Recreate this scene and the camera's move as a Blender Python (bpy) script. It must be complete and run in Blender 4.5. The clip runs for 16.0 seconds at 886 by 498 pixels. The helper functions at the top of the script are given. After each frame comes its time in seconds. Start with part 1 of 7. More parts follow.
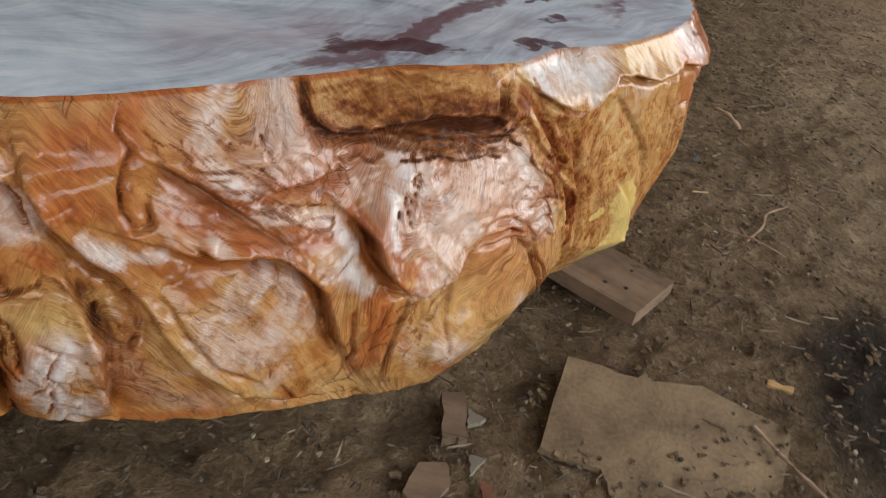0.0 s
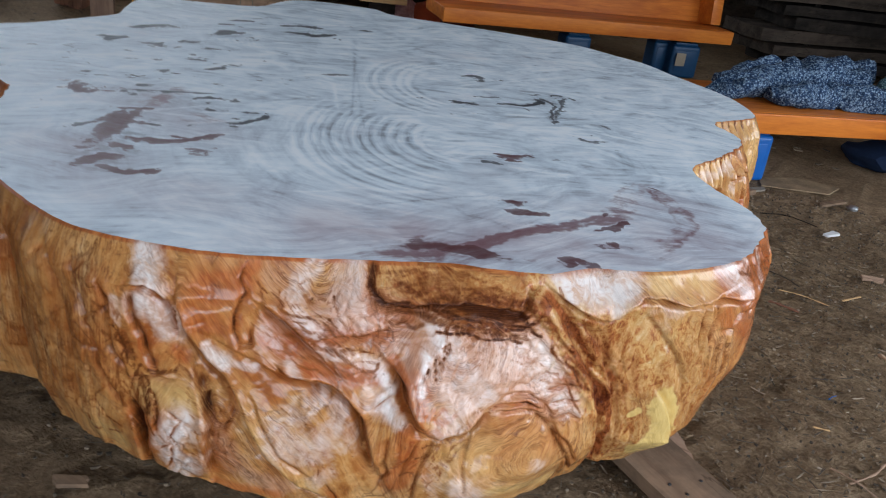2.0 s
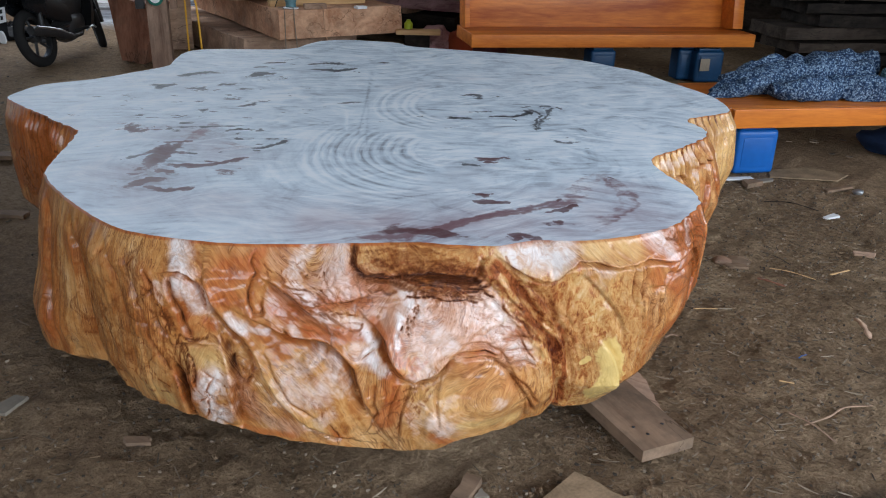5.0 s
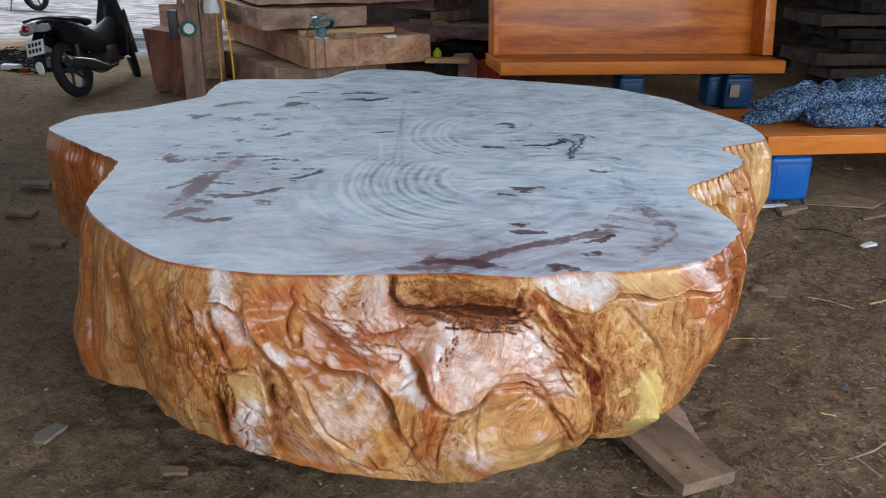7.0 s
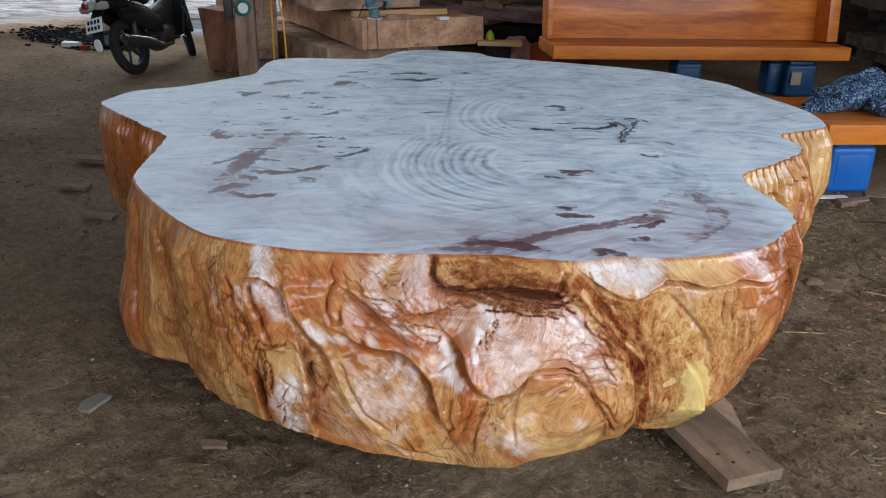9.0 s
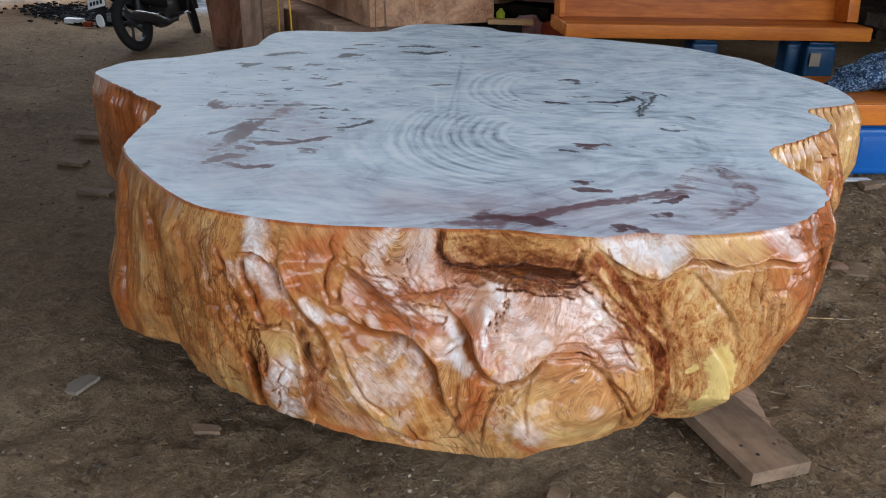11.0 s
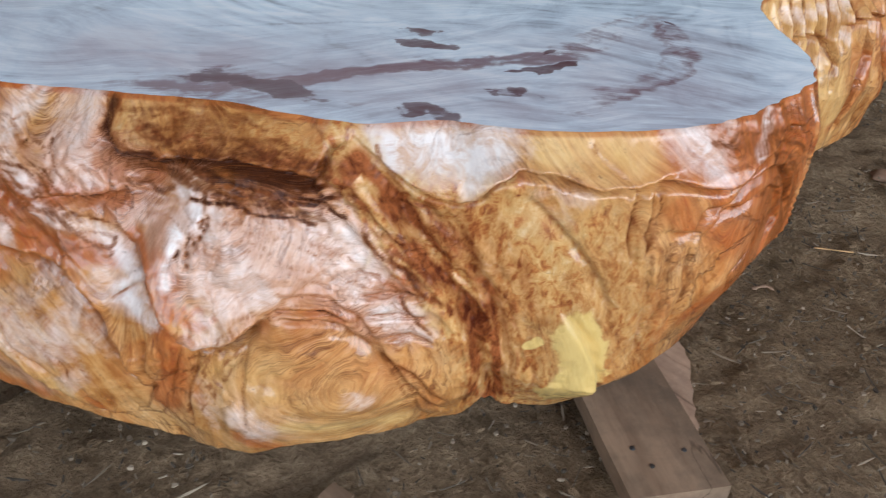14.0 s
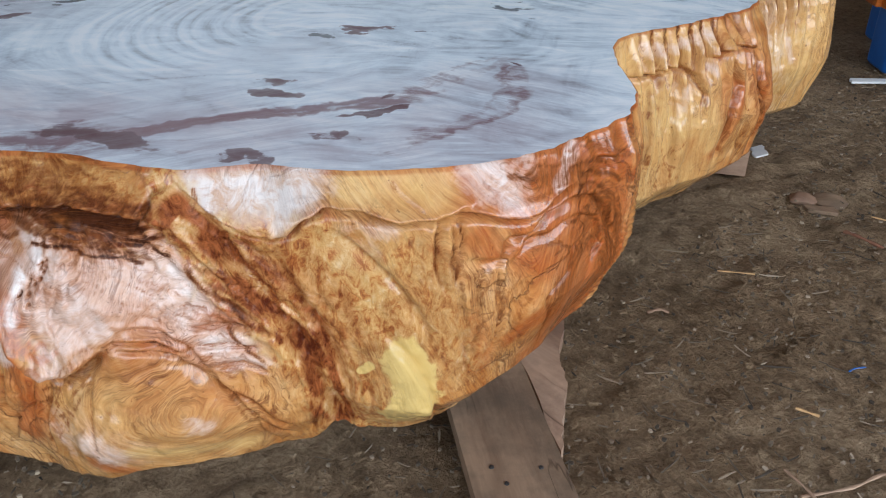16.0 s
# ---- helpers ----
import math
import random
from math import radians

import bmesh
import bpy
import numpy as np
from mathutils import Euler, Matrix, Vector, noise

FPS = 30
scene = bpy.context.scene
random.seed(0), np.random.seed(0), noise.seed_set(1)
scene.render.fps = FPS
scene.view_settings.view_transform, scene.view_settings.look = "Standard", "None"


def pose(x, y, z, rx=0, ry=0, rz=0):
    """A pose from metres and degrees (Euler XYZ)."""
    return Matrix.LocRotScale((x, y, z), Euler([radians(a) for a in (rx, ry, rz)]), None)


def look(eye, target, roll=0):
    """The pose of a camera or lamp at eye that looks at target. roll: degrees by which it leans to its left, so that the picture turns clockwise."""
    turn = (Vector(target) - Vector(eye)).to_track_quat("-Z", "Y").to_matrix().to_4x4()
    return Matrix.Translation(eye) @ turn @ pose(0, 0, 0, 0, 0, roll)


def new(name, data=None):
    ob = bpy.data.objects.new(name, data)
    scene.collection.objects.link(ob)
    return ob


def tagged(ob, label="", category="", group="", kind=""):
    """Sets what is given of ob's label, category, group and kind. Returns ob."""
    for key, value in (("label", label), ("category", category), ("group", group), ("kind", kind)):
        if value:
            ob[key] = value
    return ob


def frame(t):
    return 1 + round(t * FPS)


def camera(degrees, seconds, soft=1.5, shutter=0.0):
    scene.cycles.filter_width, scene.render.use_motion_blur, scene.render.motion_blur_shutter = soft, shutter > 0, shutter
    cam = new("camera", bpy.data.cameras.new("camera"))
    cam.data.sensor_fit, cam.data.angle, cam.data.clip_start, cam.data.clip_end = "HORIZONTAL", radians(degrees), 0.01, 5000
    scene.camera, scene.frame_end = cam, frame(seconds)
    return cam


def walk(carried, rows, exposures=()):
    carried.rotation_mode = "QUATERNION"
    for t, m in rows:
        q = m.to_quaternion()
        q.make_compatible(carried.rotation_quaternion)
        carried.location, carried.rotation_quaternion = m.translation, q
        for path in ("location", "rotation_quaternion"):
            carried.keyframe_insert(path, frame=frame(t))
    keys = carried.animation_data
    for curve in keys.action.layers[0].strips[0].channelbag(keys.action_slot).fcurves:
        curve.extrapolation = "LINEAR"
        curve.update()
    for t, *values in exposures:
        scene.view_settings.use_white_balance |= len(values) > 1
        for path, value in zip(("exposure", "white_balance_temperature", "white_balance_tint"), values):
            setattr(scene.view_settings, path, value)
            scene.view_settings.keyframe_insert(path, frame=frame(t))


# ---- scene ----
import collections

cam = camera(55.5, 16.0, soft=1.05, shutter=0.25)
PATH = [
    (0, (0.417, 0.313, 1.297), (0.279, 1.958, 0.167), 9.7),
    (0.5, (0.587, 0.427, 1.321), (0.204, 2.047, 0.213), 10.2),
    (1, (0.729, 0.335, 1.398), (0.074, 1.927, 0.379), 8.8),
    (1.5, (0.893, 0.203, 1.467), (0.185, 1.778, 0.458), 12.6),
    (2, (0.969, 0.087, 1.543), (0.103, 1.695, 0.728), 7.8),
    (2.5, (1.017, -0.082, 1.579), (0.132, 1.528, 0.787), 5.4),
    (3, (1.124, -0.168, 1.598), (0.236, 1.437, 0.801), 4.0),
    (3.2, (1.202, -0.169, 1.612), (0.314, 1.439, 0.822), 3.6),
    (5.5, (1.449, -0.165, 1.648), (0.405, 1.357, 0.878), 2.0),
    (6, (1.449, -0.164, 1.653), (0.409, 1.369, 0.899), 2.0),
    (6.5, (1.438, -0.164, 1.656), (0.382, 1.367, 0.922), 1.7),
    (7, (1.411, -0.181, 1.657), (0.321, 1.334, 0.937), 1.4),
    (7.5, (1.403, -0.185, 1.653), (0.236, 1.267, 0.926), 0.9),
    (8, (1.404, -0.174, 1.652), (0.21, 1.252, 0.915), 1.0),
    (8.5, (1.411, -0.152, 1.645), (0.227, 1.278, 0.902), 1.3),
    (9, (1.405, -0.143, 1.63), (0.232, 1.291, 0.875), 1.6),
    (11.5, (1.238, 0.052, 1.495), (0.062, 1.452, 0.685), 1.9),
    (12, (1.04, 0.184, 1.429), (-0.095, 1.564, 0.53), 2.1),
    (12.5, (1.069, 0.373, 1.357), (-0.045, 1.733, 0.403), 1.9),
    (13, (1.156, 0.573, 1.328), (0.005, 1.855, 0.312), 2.3),
    (13.5, (1.208, 0.764, 1.271), (-0.008, 1.933, 0.196), 1.1),
    (14, (1.279, 1.009, 1.28), (0.063, 2.167, 0.193), 3.0),
    (14.5, (1.41, 1.145, 1.335), (0.181, 2.306, 0.266), 2.5),
    (15, (1.528, 1.235, 1.356), (0.264, 2.395, 0.328), 1.2),
    (15.5, (1.567, 1.242, 1.35), (0.289, 2.396, 0.333), 0.6),
    (16, (1.574, 1.202, 1.337), (0.279, 2.338, 0.32), 0.0),
]
EXPOSURE = 0.38
walk(cam, [(t, look(eye, target, roll)) for t, eye, target, roll in PATH],
     [(t, EXPOSURE + e, k, 10) for t, e, k in ((0, -.36, 7000), (.6, -.34, 6500), (1.5, -.32, 6300), (2.2, -.12, 6200), (3, -.04, 6100), (6, -.08, 6150), (9, -.10, 6150), (11.3, -.14, 6150), (12.5, -.24, 6100), (13.0, -.25, 6100), (13.5, -.11, 6150), (14, -.05, 6200), (16, -.06, 6200))])


# ---- light ----
world = bpy.data.worlds.new("overcast_sky")
scene.world = world
world.use_nodes = True
wn = world.node_tree
sky = wn.nodes.new("ShaderNodeTexSky")
sky.sky_type = "NISHITA"
sky.sun_disc = False
sky.sun_elevation, sky.sun_rotation = radians(74), radians(160)
sky.air_density, sky.dust_density = 1.0, 5.0
wn.links.new(sky.outputs[0], wn.nodes["Background"].inputs[0])
wn.nodes["Background"].inputs[1].default_value = 0.15
sun = new("sun", bpy.data.lights.new("sun", "SUN"))
sun.data.energy, sun.data.angle, sun.data.color = 1.5, radians(12), (1.0, 0.96, 0.9)
sun.matrix_world = look((1, -2.7, 10), (0, 0, 0))


def sky_lamp(name, place, target, wide, high, watts):
    """An added area lamp that stands in for sky light at a side of the shed."""
    lamp = new(name, bpy.data.lights.new(name, "AREA"))
    lamp.data.shape, lamp.data.size, lamp.data.size_y = "RECTANGLE", wide, high
    lamp.data.energy, lamp.data.color = watts, (0.865, 0.94, 1.02)
    lamp.matrix_world = look(place, target)


sky_lamp("open_side_south", (3.2, -3.6, 2.4), (2.0, 4, 1.0), 5.5, 2.6, 160)
# east and west lamps are added to brighten the right and far parts
sky_lamp("open_side_east", (6.2, 3.0, 2.4), (0, 3.0, 1.0), 9.0, 2.6, 400)
sky_lamp("open_side_west", (-8.3, 8.5, 2.6), (-2, 7.5, .6), 8.0, 2.4, 230)

# ---- materials ----


def material(name):
    m = bpy.data.materials.new(name)
    m.use_nodes = True
    return m, m.node_tree, m.node_tree.nodes["Principled BSDF"]


def link(nt, a, b):
    nt.links.new(a, b)


def node(nt, kind, **sockets):
    n = nt.nodes.new(kind)
    for k, v in sockets.items():
        n.inputs[k.replace("_", " ")].default_value = v
    return n


def ramp(nt, fac, *stops):
    r = nt.nodes.new("ShaderNodeValToRGB")
    e = r.color_ramp.elements
    while len(e) < len(stops):
        e.new(0.5)
    for k, (p, c) in enumerate(stops):
        e[k].position = p
        e[k].color = (*c, 1) if len(c) == 3 else c
    link(nt, fac, r.inputs[0])
    return r.outputs[0]


def grey(v):
    return (v, v, v)


def mix(nt, fac, a, b, kind="MIX"):
    n = nt.nodes.new("ShaderNodeMix")
    n.data_type, n.blend_type = "RGBA", kind
    for sock, v in ((n.inputs[0], fac), (n.inputs[6], a), (n.inputs[7], b)):
        if isinstance(v, (int, float)):
            sock.default_value = v
        elif isinstance(v, tuple):
            sock.default_value = (*v, 1)
        else:
            link(nt, v, sock)
    return n.outputs[2]


def maths(nt, op, a, b=0.0, clamp=False):
    n = nt.nodes.new("ShaderNodeMath")
    n.operation, n.use_clamp = op, clamp
    for sock, v in zip(n.inputs, (a, b)):
        if isinstance(v, (int, float)):
            sock.default_value = v
        else:
            link(nt, v, sock)
    return n.outputs[0]


def coords(nt, scale=(1, 1, 1), world_space=False, turn=0.0):
    mp = nt.nodes.new("ShaderNodeMapping")
    mp.vector_type = "TEXTURE"
    mp.inputs["Scale"].default_value = [1 / k for k in scale]
    mp.inputs["Rotation"].default_value = (0, 0, turn)
    if world_space:
        link(nt, nt.nodes.new("ShaderNodeNewGeometry").outputs["Position"], mp.inputs[0])
    else:
        link(nt, nt.nodes.new("ShaderNodeTexCoord").outputs["Object"], mp.inputs[0])
    return mp.outputs[0]


def noise_tex(nt, vec, scale, detail=4.0, rough=0.55, warp=0.0):
    n = node(nt, "ShaderNodeTexNoise", Scale=scale, Detail=detail, Roughness=rough, Distortion=warp)
    link(nt, vec, n.inputs["Vector"])
    return n.outputs["Fac"]


def attribute(nt, name):
    n = nt.nodes.new("ShaderNodeAttribute")
    n.attribute_name = name
    return n.outputs["Fac"]


def bump(nt, bsdf, height, strength=0.3, distance=0.01):
    n = node(nt, "ShaderNodeBump", Strength=strength, Distance=distance)
    link(nt, height, n.inputs["Height"])
    link(nt, n.outputs[0], bsdf.inputs["Normal"])


def plain(name, colour, rough=0.6, metal=0.0, vary=0.15, scale=30.0, bumpy=0.1, coat=0.0):
    """A surface of one colour with blotches at two scales and a fine relief."""
    m, nt, b = material(name)
    v = coords(nt)
    big, fine = noise_tex(nt, v, scale * 0.2, 5), noise_tex(nt, v, scale * 3, 3)
    both = maths(nt, "ADD", maths(nt, "MULTIPLY", big, 0.7), maths(nt, "MULTIPLY", fine, 0.3))
    lo = tuple(c * (1 - vary) for c in colour)
    hi = tuple(min(1, c * (1 + vary)) for c in colour)
    link(nt, ramp(nt, both, (0.3, lo), (0.7, hi)), b.inputs["Base Color"])
    link(nt, ramp(nt, big, (0.3, grey(max(0.02, rough - 0.1))), (0.7, grey(min(1, rough + 0.1)))), b.inputs["Roughness"])
    b.inputs["Metallic"].default_value = metal
    b.inputs["Specular IOR Level"].default_value = 0.12 if rough >= 0.8 else 0.4
    b.inputs["Coat Weight"].default_value = coat
    if bumpy:
        bump(nt, b, both, bumpy, 0.01)
    return m


def planed_wood(name, light, dark, rough=0.5, grain=(1, 14, 14), coat=0.0, scale=4.0, bumpy=0.15, dirt=0.0, dirt_colour=(0.1, 0.08, 0.06)):
    """Sawn or planed wood with grain along the object's x axis."""
    m, nt, b = material(name)
    rnd = nt.nodes.new("ShaderNodeObjectInfo").outputs["Random"]
    v = coords(nt, grain)
    shift = nt.nodes.new("ShaderNodeVectorMath")
    shift.operation = "ADD"
    comb = nt.nodes.new("ShaderNodeCombineXYZ")
    link(nt, maths(nt, "MULTIPLY", rnd, 37.0), comb.inputs[0])
    link(nt, maths(nt, "MULTIPLY", rnd, 11.0), comb.inputs[1])
    link(nt, v, shift.inputs[0])
    link(nt, comb.outputs[0], shift.inputs[1])
    v = shift.outputs[0]
    wide = noise_tex(nt, v, scale * 0.35, 3, 0.5, 0.6)
    lines = noise_tex(nt, v, scale * 2.2, 6, 0.65, 0.3)
    both = maths(nt, "ADD", maths(nt, "MULTIPLY", wide, 0.6), maths(nt, "MULTIPLY", lines, 0.4))
    col = ramp(nt, both, (0.36, dark), (0.62, light))
    if dirt:
        d = noise_tex(nt, coords(nt), 5.0, 6, 0.7)
        col = mix(nt, ramp(nt, d, (0.45, grey(0)), (0.7, grey(dirt))), col, dirt_colour)
        # drying checks and rubbed patches
        split = maths(nt, "ABSOLUTE", maths(nt, "SUBTRACT", noise_tex(nt, v, scale * 0.4, 4, 0.5, 0.2), 0.5))
        split = maths(nt, "MULTIPLY", ramp(nt, split, (0.0, grey(1)), (0.012, grey(0))), ramp(nt, noise_tex(nt, coords(nt), 2.6, 3), (0.46, grey(0)), (0.58, grey(0.7))))
        fresh = ramp(nt, noise_tex(nt, coords(nt), 3.3, 6, 0.72, 0.8), (0.54, grey(0)), (0.66, grey(0.5)))
        col = mix(nt, fresh, col, tuple(min(1, 1.18 * k) for k in light))
        col = mix(nt, split, col, tuple(0.25 * k for k in dark))
    link(nt, col, b.inputs["Base Color"])
    b.inputs["Roughness"].default_value = rough
    b.inputs["Coat Weight"].default_value = coat
    b.inputs["Coat Roughness"].default_value = 0.12
    b.inputs["Specular IOR Level"].default_value = 0.1 if rough > 0.6 else 0.22
    bump(nt, b, lines, bumpy, 0.004)
    return m


def varnished_burl():
    """Oiled stump wood: honey sapwood, rust stains with painted crease shade, pale scraped spots with painted sheen,
    ring lines.
    """
    m, nt, b = material("varnished_burl")
    v = coords(nt)
    rings = attribute(nt, "rings")
    # grain that runs along the ring lines and breaks up irregularly
    sep = nt.nodes.new("ShaderNodeSeparateXYZ")
    link(nt, v, sep.inputs[0])
    flow = nt.nodes.new("ShaderNodeCombineXYZ")
    link(nt, rings, flow.inputs[0])
    link(nt, maths(nt, "MULTIPLY", maths(nt, "SUBTRACT", sep.outputs[0], sep.outputs[1]), 3.0), flow.inputs[1])
    link(nt, maths(nt, "MULTIPLY", sep.outputs[2], 3.0), flow.inputs[2])
    flow = flow.outputs[0]
    broad = noise_tex(nt, flow, 0.8, 4, 0.6, 0.3)
    grain = noise_tex(nt, flow, 4.0, 7, 0.7, 0.9)
    blotch = noise_tex(nt, v, 6.0, 8, 0.70, 1.2)
    wide = noise_tex(nt, v, 2.6, 4, 0.6, 0.6)
    mottle = noise_tex(nt, v, 24.0, 7, 0.72, 0.7)
    tone = maths(nt, "ADD", maths(nt, "ADD", maths(nt, "MULTIPLY", blotch, 0.36), maths(nt, "MULTIPLY", mottle, 0.20)), 0.0)
    tone = maths(nt, "ADD", maths(nt, "ADD", tone, maths(nt, "MULTIPLY", broad, 0.30)), maths(nt, "MULTIPLY", grain, 0.14))
    col = ramp(nt, tone, (0.36, (0.20, 0.058, 0.013)), (0.43, (0.41, 0.15, 0.034)), (0.50, (0.57, 0.275, 0.082)), (0.56, (0.66, 0.37, 0.14)), (0.64, (0.73, 0.47, 0.23)))
    soft = ramp(nt, tone, (0.40, grey(1.0)), (0.62, grey(0.75)))
    blush = maths(nt, "ADD", attribute(nt, "pink"), maths(nt, "MULTIPLY", maths(nt, "ADD", maths(nt, "ADD", grain, broad), -1.0), 0.9))
    blush = maths(nt, "MULTIPLY", ramp(nt, blush, (0.15, grey(0)), (0.65, grey(0.9))), ramp(nt, attribute(nt, "pink"), (0.02, grey(0)), (0.25, grey(1))))
    col = mix(nt, blush, col, mix(nt, ramp(nt, mix(nt, 0.5, grain, mottle), (0.36, grey(0)), (0.62, grey(1))), (0.52, 0.26, 0.155), (0.66, 0.41, 0.29)))
    red = maths(nt, "ADD", maths(nt, "MULTIPLY", attribute(nt, "orange"), 1.35), ramp(nt, wide, (0.5, grey(0.0)), (0.68, grey(0.28))), True)
    col = mix(nt, maths(nt, "MULTIPLY", red, soft), col, mix(nt, ramp(nt, grain, (0.38, grey(0)), (0.62, grey(1))), (0.34, 0.065, 0.011), (0.54, 0.155, 0.034)))
    flame = ramp(nt, noise_tex(nt, flow, 1.4, 7, 0.72, 0.9), (0.50, grey(0)), (0.60, grey(1)))
    col = mix(nt, maths(nt, "MULTIPLY", maths(nt, "MULTIPLY", flame, ramp(nt, wide, (0.40, grey(0.04)), (0.56, grey(0.5)))), maths(nt, "SUBTRACT", 1.0, maths(nt, "MULTIPLY", attribute(nt, "yellow"), 0.8))), col, (0.25, 0.065, 0.014))
    yel = maths(nt, "MULTIPLY", attribute(nt, "yellow"), ramp(nt, grain, (0.35, grey(0.45)), (0.6, grey(1))))
    col = mix(nt, yel, col, (0.76, 0.54, 0.21))
    streak = maths(nt, "ADD", maths(nt, "MULTIPLY", noise_tex(nt, v, 60.0, 6, 0.7, 1.0), 0.35), maths(nt, "MULTIPLY", noise_tex(nt, flow, 6.0, 5, 0.7, 0.4), 0.65))
    # whitish patches: pale scraped wood plus sky sheen put into the base colour
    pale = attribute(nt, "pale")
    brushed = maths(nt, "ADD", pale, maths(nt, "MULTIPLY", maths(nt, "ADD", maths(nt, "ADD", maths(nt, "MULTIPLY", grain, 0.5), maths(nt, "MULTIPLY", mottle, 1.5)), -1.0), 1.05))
    pale_sheen = maths(nt, "MULTIPLY", ramp(nt, brushed, (0.12, grey(0)), (0.5, grey(0.5)), (1.05, grey(1))), ramp(nt, pale, (0.02, grey(0)), (0.3, grey(0.9))))
    col = mix(nt, pale_sheen, col, mix(nt, ramp(nt, pale, (0.55, grey(0)), (0.95, grey(0.85))), mix(nt, mottle, (0.64, 0.42, 0.32), (0.82, 0.71, 0.64)), mix(nt, ramp(nt, mottle, (0.38, grey(0)), (0.54, grey(1))), (0.70, 0.50, 0.38), (0.89, 0.84, 0.80))))
    patchy = ramp(nt, noise_tex(nt, v, 6.0, 4, 0.6), (0.44, grey(0.04)), (0.62, grey(1.0)))
    for size, width in ((1.2, 0.02), (2.6, 0.028)):
        ridge = maths(nt, "ABSOLUTE", maths(nt, "SUBTRACT", noise_tex(nt, flow, size, 5, 0.6, 0.3), 0.5))
        vein = ramp(nt, ridge, (0.0, grey(1)), (width, grey(0)))
        col = mix(nt, maths(nt, "MULTIPLY", maths(nt, "MULTIPLY", vein, patchy), maths(nt, "SUBTRACT", 0.85, maths(nt, "ADD", maths(nt, "MULTIPLY", pale, 0.55), maths(nt, "MULTIPLY", attribute(nt, "yellow"), 0.7), True))), col, (0.15, 0.042, 0.012))
    crack = maths(nt, "ABSOLUTE", maths(nt, "SUBTRACT", noise_tex(nt, v, 7.0, 5, 0.55, 0.8), 0.5))
    crack = maths(nt, "MULTIPLY", ramp(nt, crack, (0.0, grey(1)), (0.015, grey(0))), ramp(nt, noise_tex(nt, v, 4.0, 3), (0.44, grey(0)), (0.58, grey(0.75))))
    fine_crack = maths(nt, "ABSOLUTE", maths(nt, "SUBTRACT", noise_tex(nt, v, 16.0, 5, 0.6, 1.2), 0.5))
    fine_crack = maths(nt, "MULTIPLY", ramp(nt, fine_crack, (0.0, grey(1)), (0.022, grey(0))), ramp(nt, noise_tex(nt, v, 7.0, 4, 0.6), (0.52, grey(0)), (0.66, grey(0.5))))
    crack = maths(nt, "MAXIMUM", crack, fine_crack)
    crack = maths(nt, "MULTIPLY", crack, maths(nt, "SUBTRACT", 1.0, maths(nt, "ADD", maths(nt, "MULTIPLY", pale, 0.75), maths(nt, "MULTIPLY", attribute(nt, "yellow"), 1.5), True)))
    col = mix(nt, maths(nt, "MULTIPLY", crack, 0.8), col, (0.14, 0.042, 0.014))
    fibre = maths(nt, "ADD", maths(nt, "MULTIPLY", streak, 0.6), maths(nt, "MULTIPLY", grain, 0.4))
    # rust stains and the shade of creases are mixed into the colour together
    stain_shade = maths(nt, "ADD", attribute(nt, "rust"), maths(nt, "MULTIPLY", maths(nt, "ADD", fibre, -0.5), 5.0))
    stain_shade = maths(nt, "MULTIPLY", ramp(nt, stain_shade, (0.24, grey(0)), (0.5, grey(0.65)), (0.85, grey(1.0))), ramp(nt, attribute(nt, "rust"), (0.08, grey(0)), (0.3, grey(1))))
    col = mix(nt, stain_shade, col, mix(nt, ramp(nt, maths(nt, "ADD", attribute(nt, "rust"), maths(nt, "MULTIPLY", maths(nt, "ADD", broad, -0.5), 0.8)), (0.3, grey(0)), (0.9, grey(1))), (0.27, 0.078, 0.017), (0.055, 0.014, 0.005)))
    hair = ramp(nt, noise_tex(nt, flow, 7.0, 6, 0.75, 0.7), (0.36, grey(1)), (0.49, grey(0)))
    hair = maths(nt, "MULTIPLY", hair, ramp(nt, noise_tex(nt, v, 9.0, 4, 0.65), (0.42, grey(0.05)), (0.66, grey(0.36))))
    col = mix(nt, maths(nt, "MULTIPLY", hair, maths(nt, "SUBTRACT", 1.0, maths(nt, "ADD", maths(nt, "MULTIPLY", pale, 0.55), maths(nt, "MULTIPLY", attribute(nt, "yellow"), 0.8), True))), col, (0.17, 0.052, 0.014))
    specks = ramp(nt, noise_tex(nt, v, 90.0, 3, 0.6), (0.27, grey(1)), (0.33, grey(0)))
    col = mix(nt, maths(nt, "MULTIPLY", specks, 0.7), col, (0.14, 0.05, 0.02))
    crumb = attribute(nt, "crumb")
    stretch = nt.nodes.new("ShaderNodeMapping")
    stretch.inputs["Scale"].default_value = (1.0, 1.0, 0.5)
    link(nt, v, stretch.inputs[0])
    bits = maths(nt, "ADD", maths(nt, "MULTIPLY", noise_tex(nt, stretch.outputs[0], 56.0, 6, 0.74, 1.1), 0.62), maths(nt, "MULTIPLY", noise_tex(nt, v, 16.0, 5, 0.7, 1.2), 0.38))
    chips = ramp(nt, bits, (0.38, (0.20, 0.038, 0.009)), (0.44, (0.46, 0.145, 0.032)), (0.49, (0.62, 0.325, 0.10)), (0.56, (0.71, 0.44, 0.175)), (0.66, (0.81, 0.62, 0.37)))
    chips = mix(nt, ramp(nt, attribute(nt, "rust"), (0.2, grey(0)), (0.8, grey(0.9))), chips, mix(nt, ramp(nt, bits, (0.42, grey(0)), (0.58, grey(1))), (0.085, 0.013, 0.005), (0.44, 0.105, 0.026)))
